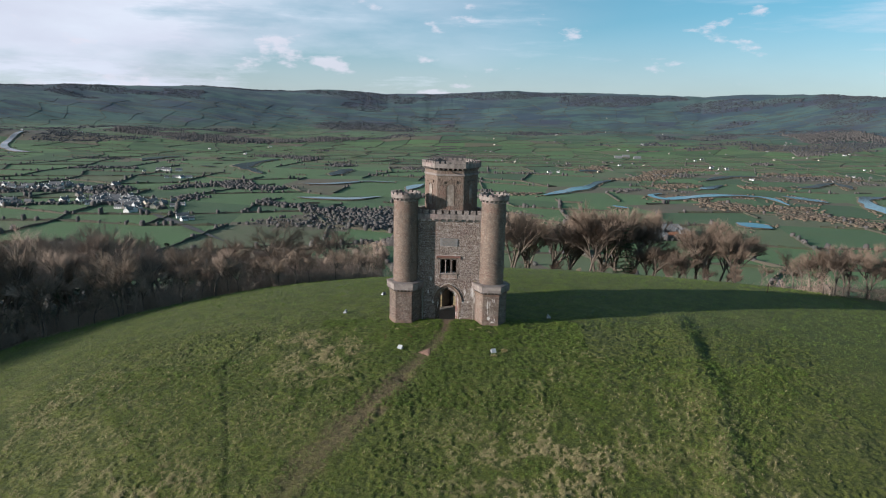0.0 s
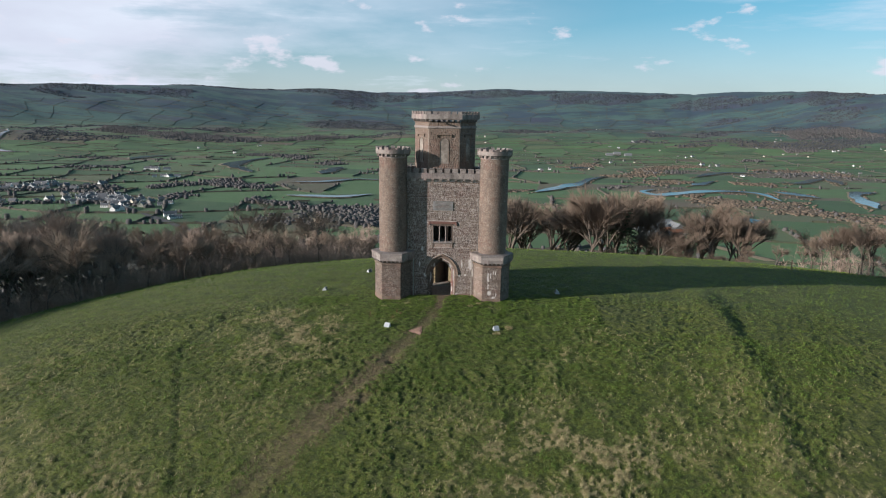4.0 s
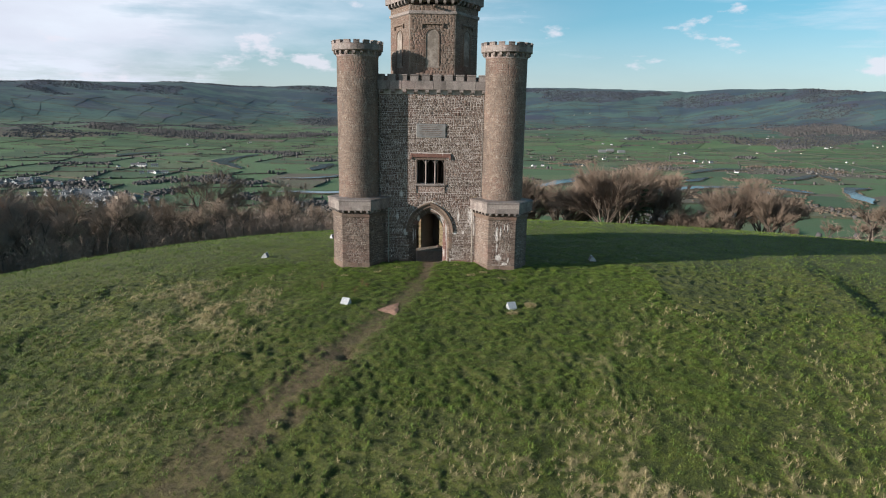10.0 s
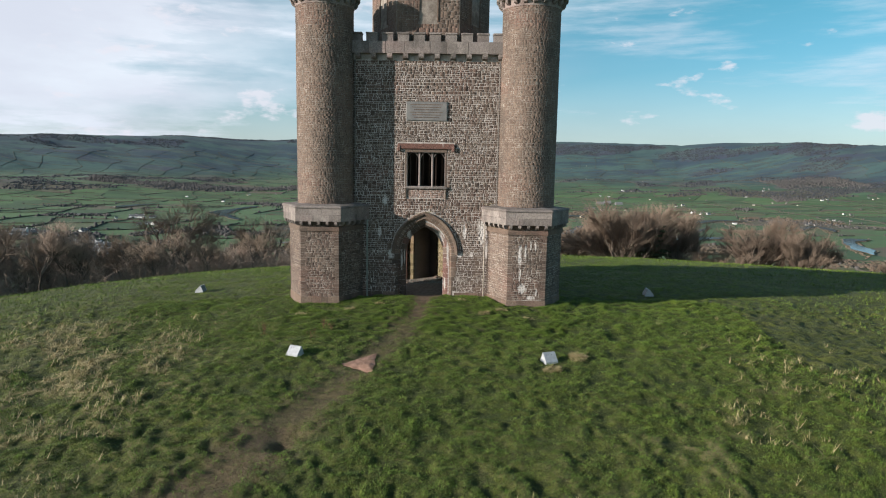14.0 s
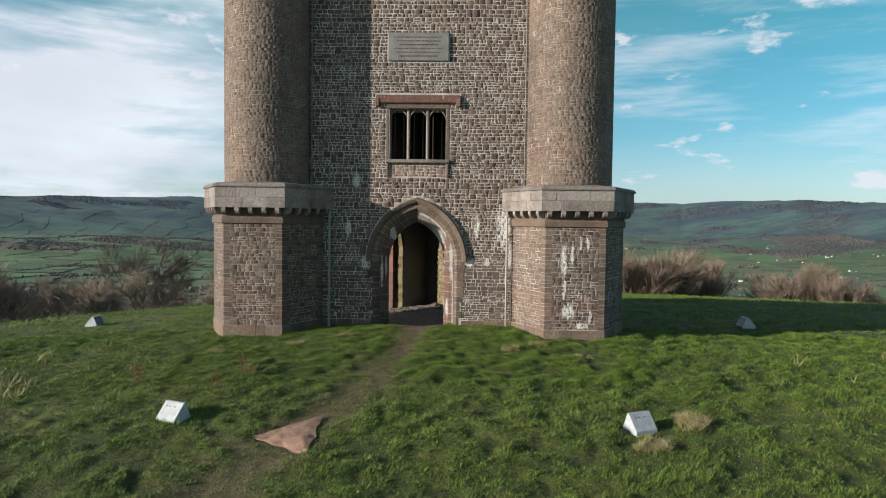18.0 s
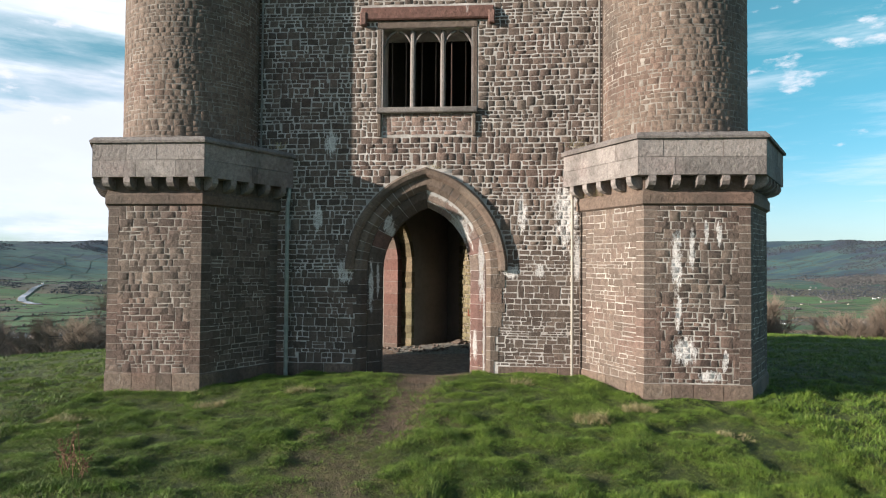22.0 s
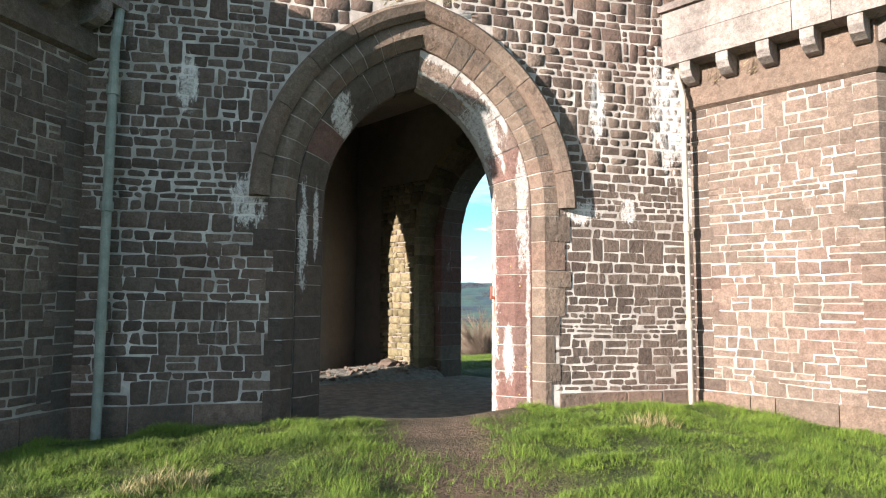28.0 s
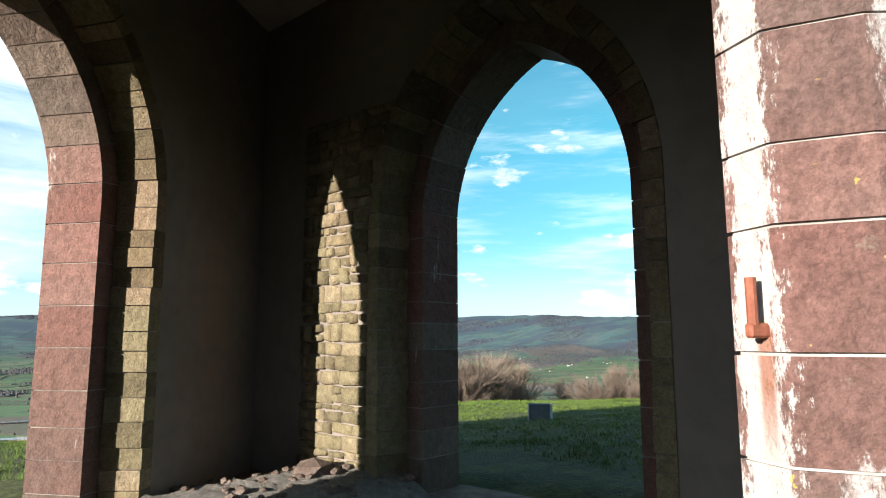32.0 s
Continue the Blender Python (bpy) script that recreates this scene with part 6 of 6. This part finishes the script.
for x, y in ((-480, 1103), (-470, 1118), (-505, 1095), (-405, 966), (-398, 975), (-690, 1560), (-672, 1570), (-655, 1565), (-640, 1572)):
    set_house(hrng.choice((0, 2)), x, y, hrng.uniform(0, 90), 0.85)
for _ in range(66):
    d, a = hrng.uniform(1900, 3900), hrng.uniform(-0.62, 0.62) if hrng.random() < 0.35 else hrng.uniform(0.12, 0.62)
    x, y = d * math.sin(a), d * math.cos(a)
    for _ in range(hrng.choice((1, 1, 2, 3))):
        set_house(hrng.choice((0, 1, 4, 2, 4, 4)), x + hrng.gauss(0, 26), y + hrng.gauss(0, 20), hrng.uniform(-40, 40), hrng.uniform(0.55, 0.9) * min(1.0, 2300 / d))
for x, y, turn, kind in ((308, 972, 10, 3), (342, 976, 12, 3), (326, 950, 8, 3), (300, 935, 14, 3), (352, 948, 100, 3), (322, 918, 8, 5), (338, 905, 12, 5), (300, 905, 8, 3), (650, 2500, 0, 3), (720, 2490, 5, 3), (690, 2540, 0, 3)):
    set_house(kind, x, y, turn, 0.85)

# ---- floodlight housings on the turf ----
def floodlight(x, y, turn, label):
    """A wedge-shaped steel housing: sloped pale back, dark glass towards the tower."""
    ob = new("floodlight")
    tagged(ob, label, "floodlight", "floodlights round the tower")
    z = float(height(x, y))
    ob.matrix_world = Matrix.Translation((x, y, z - 0.03)) @ Matrix.Rotation(radians(turn), 4, "Z") @ Matrix.Scale(0.78, 4)
    prof = [(-0.27, 0.0), (-0.25, 0.10), (0.06, 0.46), (0.12, 0.46), (0.30, 0.06), (0.30, 0.0)]
    for sx in (-1, 1):
        bm = bmesh.new()
        loft(bm, [[(sx * q, p, z2) for p, z2 in prof] for q in (0.28, 0.30)])
        part("side_plate", bm, BOXWHITE, ob)
    bm = bmesh.new()
    loft(bm, [[(q, p, z2) for p, z2 in ((-0.29, 0.0), (-0.27, 0.115), (0.055, 0.482), (0.125, 0.482), (0.125, 0.46), (0.06, 0.46), (-0.25, 0.10), (-0.27, 0.0))] for q in (-0.31, 0.31)])
    part("cover", bm, BOXWHITE, ob)
    bm = bmesh.new()
    loft(bm, [[(q, p, z2) for p, z2 in ((0.115, 0.45), (0.29, 0.05), (0.27, 0.04), (0.10, 0.44))] for q in (-0.27, 0.27)])
    part("glass", bm, GLASS_BACK, ob)
    for q in (-0.17, -0.06, 0.09):
        m = Matrix.Translation((q, -0.03, 0.385)) @ Matrix.Rotation(radians(48), 4, "X")
        bm = bmesh.new()
        loft(bm, [[m @ Vector(p) for p in ngon(0.016, z2, 8)] for z2 in (-0.01, 0.012)])
        part("bolt", bm, GLASS_BACK, ob)


for x, y, turn in ((-3.95, 60.4, -25), (5.3, 60.0, 20), (-11.2, 71.2, -95), (-7.6, 79.8, -139), (12.2, 69.9, 90), (7.2, 79.1, 144)):
    floodlight(x, y, turn, "pale grey wedge-shaped floodlight housing on the grass")

# bare red earth beside the path: a worn three-cornered scrape with a ribbed, slumped near edge
def earth_patch():
    a, b, c = Vector((-2.10, 59.55)), Vector((-1.02, 60.48)), Vector((-0.96, 58.95))
    vs, fs, n = [], [], 22
    for i in range(n + 1):
        for j in range(n + 1):
            u, v = i / n, j / n
            p = a + (b - a) * u + (c - b) * u * v
            rim = min(1.0, 6.0 * min(1 - u, u * v, u * (1 - v)) + 0.0)
            p = p + Vector((0.10 * (float(vnoise(u * 5, v * 5, 3)) - 0.5), 0.12 * (float(vnoise(u * 6, v * 6, 4)) - 0.5)))
            rib = 0.018 * math.sin(v * 62) * max(0.0, v - 0.55)
            vs.append((p.x, p.y, float(height(p.x, p.y)) + 0.035 + 0.035 * rim - 0.05 * max(0.0, v - 0.6) + rib + 0.02 * float(vnoise(p.x * 9, p.y * 9, 6))))
    for i in range(n):
        for j in range(n):
            q = i * (n + 1) + j
            fs.append((q, q + n + 1, q + n + 2, q + 1))
    ob = new("earth_patch", quad_mesh("earth_patch", vs, fs, REDEARTH, True))
    tagged(ob, "three-cornered scrape of bare reddish earth beside the path", "earth patch", kind="structure")


earth_patch()

# marker posts beyond the crest
for x, y in ((49.5, 95.0), (61, 100), (63, 101)):
    bm = bmesh.new()
    z = float(height(x, y))
    loft(bm, [ngon(0.07, z - 0.4, 8, 0, x, y), ngon(0.06, z + 1.5, 8, 0, x, y)])
    ob = new("marker_post")
    tagged(ob, "thin weathered wooden post near the crest", "post", "crest posts")
    part("pole", bm, REDSTONE if x < 50 else BARK, ob)

# rubble heap along the sunlit floor inside
GRIT = plain("pale_mortar_grit", (0.16, 0.145, 0.128), (0.27, 0.25, 0.225), 14, 0.95, 0, 1.0, 0.03)
rrng = random.Random(9)
heap = empty_thing("floor_rubble", TOWER, "loose pale stones and grit heaped along the floor edge", "rubble")
mound_v, mound_f = [], []
for a in range(49):
    for b in range(17):
        t, o = a / 48, b / 16 * 2 - 1
        x, y = -1.4 + 2.35 * t - 0.36 * o, 4.18 + 0.62 * t + 0.62 * o
        hgt = (0.06 + 0.17 * t) * max(0.0, 1 - o * o) + 0.10 * (float(fbm(x * 5.1, y * 5.1, 17)) - 0.45) * (1 - abs(o)) + 0.05 * float(vnoise(x * 19, y * 19, 4)) * (1 - abs(o))
        mound_v.append((x, y, -0.075 + hgt))
mound_f = [(a * 17 + b, a * 17 + 17 + b, a * 17 + 18 + b, a * 17 + b + 1) for a in range(48) for b in range(16)]
part("grit", quad_mesh("grit", mound_v, mound_f, GRIT), None, heap)
for k in range(150):
    t = rrng.random()
    o = rrng.uniform(-0.8, 0.8)
    x, y = -1.4 + 2.35 * t - 0.36 * o, 4.18 + 0.62 * t + 0.62 * o
    s = rrng.uniform(0.012, 0.045)
    if k == 5:
        x, y, s = 0.42, 4.62, 0.16
    bm = bmesh.new()
    bmesh.ops.create_icosphere(bm, subdivisions=1, radius=s)
    for v in bm.verts:
        v.co = Vector((v.co.x * rrng.uniform(0.8, 1.5), v.co.y * rrng.uniform(0.8, 1.3), v.co.z * rrng.uniform(0.5, 0.9))) + Vector((x, y, -0.06 + (0.06 + 0.17 * t) * (1 - o * o) + s * 0.35))
    part("loose_stone", bm, STONE_PALE, heap)


# ---- the tower's stones ----
st, front_wall = FRONT_STONES
lay(st, front_wall, STONE_FRONT, near=lambda u, v: 0.85 < u < 2.95 and v < 2.5 or -2.0 < u < -0.85 and 0.3 < v < 1.6)
for k, n, bs, qs, ob in BASE_STONES:
    # the facets towards the doorway are of buff stone on the east base
    lay(bs, ob, STONE_PALE if (k == 1 and n == 3) else STONE_BASE if k == 1 else STONE, near=(lambda u, v: v < 2.2) if (k == 1 and n == 3) else None)
    near_doorway = k < 2 and n in (3, 4, 5)
    many = bmesh.new()
    for plan, z0, z1 in qs:
        if near_doorway:
            part("quoin", loft(bmesh.new(), [[(p.x, p.y, z) for p in plan] for z in (z0, z1)]), STONE_PALE if (k == 1 and n == 3) else STONE_BASE if k == 1 else STONE, ob)
        else:
            loft(many, [[(p.x, p.y, z) for p in plan] for z in (z0, z1)])
    if near_doorway:
        many.free()
    else:
        tagged(part("corner_masonry", many, STONE, ob), kind="stuff")
# rubble on the sunlit inner face of the room, beside its arch
sunny = [o for o in tower.children if o.name.startswith("wall")][1]


def room(v0, v1):
    a = max(arch_half(v0, 0.43), arch_half(v1, 0.43)) if v0 < 4.0 else 0
    return [(a + REAR_SHIFT[1], 2.05)] if a > 0 else []


lay(rubble(courses(-0.1, 3.2, srng, 0.07, 0.16), room, srng, lambda u, v, h: (u, REAR_T + h, v), proud=0.03, lo=0.10, hi=0.32), sunny, INSIDE)


# ---- grass ----
def blade_material(name, tones):
    k = Nodes(name, 0.7)
    r = k.chance()
    c = k.mix(k.ramp(k.noise(2.6, 7, 0.74), 0.42, 0.58), tones[0], tones[1])
    c = k.mix(k.ramp(r, 0.55, 1.0, 0.0, 0.75), c, tones[2])
    k.b.inputs["Subsurface Weight"].default_value = 0.0
    return k.done(c)


BLADE = blade_material("green_grass_blades", ((0.050, 0.096, 0.009), (0.125, 0.200, 0.020), (0.175, 0.200, 0.038)))
STRAW = blade_material("bleached_grass_blades", ((0.30, 0.235, 0.12), (0.40, 0.325, 0.18), (0.19, 0.20, 0.08)))


def build_grass(name, n, box, tall, wide, blades, seed, straw, label, near_only=None, always=False):
    rng = np.random.default_rng(seed)
    x, y = rng.uniform(box[0], box[1], n), rng.uniform(box[2], box[3], n)
    dry = dryness(x, y)
    keep = (rng.random(n) < np.maximum(dry, 1.0 * always)) if straw else (rng.random(n) > dry * 0.7)
    pw = path_way(x, y)
    keep &= rng.random(n) < np.where(y > 66.2, step(0.2, 0.7, pw), np.where(y > 62.5, 0.08 + step(0.0, 0.9, pw), 0.15 + step(0.2, 0.9, pw)))
    lx, ly = x - 0.64, y - 67.7
    a = radians(2.5)
    lx, ly = lx * math.cos(a) - ly * math.sin(a), lx * math.sin(a) + ly * math.cos(a)
    inside = (ly > -0.04) & (np.abs(lx) < 3.2 + 0 * ly) & (ly < 6.9)
    for cx, cy in ((-SPAN, 0.0), (SPAN, 0.0), (0.0, 8.1)):
        inside |= np.hypot(lx - cx, ly - cy) < 1.62
    keep &= ~inside
    keep &= ~((np.abs(lx) < 0.95) & (ly > -0.5))
    if near_only is not None:
        keep &= near_only(x, y)
    x, y = x[keep], y[keep]
    tuft = tussock(x, y)
    thick = rng.random(len(x)) < (0.75 if box[2] > 51 and box[1] < 16 else 0.15) + 1.6 * np.clip(tuft - 0.25, 0, 1)
    x, y, tuft = x[thick], y[thick], tuft[thick]
    clump = np.clip(tuft * 1.5 - 0.3, 0, 1) * (0.6 + 0.8 * vnoise(x / 2.3, y / 2.3, 82))
    x, y, clump = np.repeat(x, blades), np.repeat(y, blades), np.repeat(clump, blades)
    m = len(x)
    x, y = x + rng.normal(0, wide * 2.2, m), y + rng.normal(0, wide * 2.2, m)
    z = height(x, y) - 0.01
    h = tall * rng.uniform(0.5, 1.15, m) * (0.6 + 1.4 * clump)
    ang, lean = rng.uniform(0, 2 * math.pi, m), rng.uniform(0.25, 1.5, m) * h
    dx, dy = np.cos(ang), np.sin(ang)
    w2 = wide * rng.uniform(0.6, 1.3, m)
    tipx, tipy = x + dx * lean, y + dy * lean
    vs = np.stack([np.stack([x - dy * w2, y + dx * w2, z], 1), np.stack([x + dy * w2, y - dx * w2, z], 1), np.stack([tipx, tipy, z + h], 1)], 1).reshape(-1, 3)
    fs = np.arange(m * 3).reshape(-1, 3)
    ob = new(name, quad_mesh(name, vs, fs, STRAW if straw else BLADE))
    tagged(ob, label, "grass", kind="stuff")


view = lambda x, y: np.abs(x - 0.8) < 0.78 * np.maximum(y - 24, 0) + 8
build_grass("lawn_grass", 190000, (-13, 15, 51.5, 68.6), 0.056, 0.0055, 4, 1, False, "short green turf before the tower", lambda x, y: (y < 62.4) | (x < -5.0) | (x > 6.2))
build_grass("doorstep_grass", 130000, (-5.2, 6.4, 62.2, 68.0), 0.040, 0.0020, 6, 5, False, "fine green turf close to the doorway")
build_grass("hill_grass", 170000, (-42, 44, 33, 60), 0.10, 0.012, 4, 2, False, "lush green grass covering the hill", lambda x, y: view(x, y) & ~((np.abs(x - 1) < 13.5) & (y > 52)))
build_grass("crest_grass", 110000, (-62, 64, 52, 108), 0.10, 0.015, 4, 3, False, "green grass along the hill crest", lambda x, y: ((np.abs(x) > 8.5) | (y > 68)) & ((np.abs(x - 2) > 17) | (y > 93)))
build_grass("rear_grass", 150000, (-15, 19, 66, 93), 0.05, 0.0065, 4, 7, False, "short green turf beside and behind the tower", lambda x, y: (np.abs(x) > 7.0) | (y > 69))
build_grass("straw_tussocks", 110000, (-40, 36, 34, 66), 0.17, 0.012, 5, 4, True, "bleached straw-coloured grass tussocks", lambda x, y: (y < 53) | (np.abs(x - 1) > 9))
# small dead tufts near the walls
for cx, cy, n in ((4.1, 65.2, 26), (3.3, 64.7, 26), (5.2, 64.3, 20), (-2.6, 65.3, 22), (-1.3, 65.9, 14), (-4.6, 64.8, 22), (6.3, 60.3, 30), (2.4, 66.6, 10)):
    build_grass("straw_tuft", n * 5, (cx - 0.24, cx + 0.24, cy - 0.14, cy + 0.14), 0.085, 0.003, 6, int(cx * 10) % 50 + 60, True, "small tuft of pale dead grass on the lawn", None, True)


# dry weeds rooted in the ledges
def weeds(x, y, z, n, tall, seed):
    rng = random.Random(seed)
    vs, fs = [], []
    for _ in range(n):
        p = Vector((x + rng.gauss(0, 0.07), y + rng.gauss(0, 0.015), z))
        way = Vector((rng.gauss(0, 0.55), -abs(rng.gauss(0.15, 0.3)), rng.uniform(0.3, 1.0))).normalized()
        for _ in range(3):
            q = p + way * tall * rng.uniform(0.2, 0.4)
            side2 = way.orthogonal().normalized() * 0.0022
            k = len(vs)
            vs += [p - side2, p + side2, q + side2, q - side2]
            fs.append((k, k + 1, k + 2, k + 3))
            p, way = q, (way + Vector((rng.gauss(0, 0.4), rng.gauss(0, 0.2), rng.gauss(-0.1, 0.3)))).normalized()
    ob = new("ledge_weed", quad_mesh("ledge_weed", [TOWER @ v for v in vs], fs, STRAW))
    tagged(ob, "dry straggling weeds rooted in a stone ledge", "weed", "weeds on the ledges")


for x, y, z, n, tall, seed in ((3.25, -0.62, 3.47, 34, 0.26, 1), (3.0, -0.30, 3.47, 24, 0.2, 2), (2.9, -0.06, 4.46, 30, 0.24, 3), (-2.95, -0.1, 4.46, 22, 0.2, 4), (0.15, -0.10, 4.06, 26, 0.16, 5), (-0.35, -0.1, 3.98, 18, 0.12, 6)):
    weeds(x, y, z, n, tall, seed)


# dead dock stems standing in the turf
def dock(x, y, tall, n, seed):
    rng = random.Random(seed)
    ob = new("dead_dock")
    ob.matrix_world = Matrix.Translation((x, y, float(height(x, y)) - 0.02))
    tagged(ob, "dead rust-brown dock stems standing in the turf", "weed", "dead docks")
    sv, sf, hv, hf = [], [], [], []
    for _ in range(n):
        p, way = Vector((rng.gauss(0, 0.06), rng.gauss(0, 0.06), 0)), Vector((rng.gauss(0, 0.22), rng.gauss(0, 0.22), 1)).normalized()
        q = p + way * tall * rng.uniform(0.6, 1.1)
        tube(sv, sf, p, q, 0.005, 0.003, 4)
        for _ in range(16):
            c = p + (q - p) * rng.uniform(0.4, 1.0) + Vector((rng.gauss(0, 0.018), rng.gauss(0, 0.018), 0))
            a, b = Vector((rng.gauss(0, 1), rng.gauss(0, 1), rng.gauss(0, 1))).normalized() * 0.014, Vector((rng.gauss(0, 1), rng.gauss(0, 1), rng.gauss(0, 1))).normalized() * 0.014
            k = len(hv)
            hv += [c - a, c - b, c + a, c + b]
            hf.append((k, k + 1, k + 2, k + 3))
    part("stem", quad_mesh("stem", sv, sf, DOCK), None, ob)
    part("seed_head", quad_mesh("seed_head", hv, hf, DOCK), None, ob)


DOCK = plain("dead_dock_brown", (0.13, 0.062, 0.036), (0.21, 0.115, 0.066), 30, 0.9)
for x, y, tall, n, seed in ((-5.65, 62.5, 0.55, 9, 1), (-3.6, 61.65, 0.55, 6, 2), (-3.25, 62.8, 0.5, 10, 3), (-3.0, 62.6, 0.35, 6, 4)):
    dock(x, y, tall, n, seed)
for cx, cy, n in ((5.26, 59.25, 40), (6.4, 60.1, 24)):
    build_grass("straw_tuft", n * 5, (cx - 0.3, cx + 0.3, cy - 0.2, cy + 0.2), 0.12, 0.004, 6, int(cx * 10) % 50 + 160, True, "bushy tuft of pale dead grass beside a floodlight", None, True)
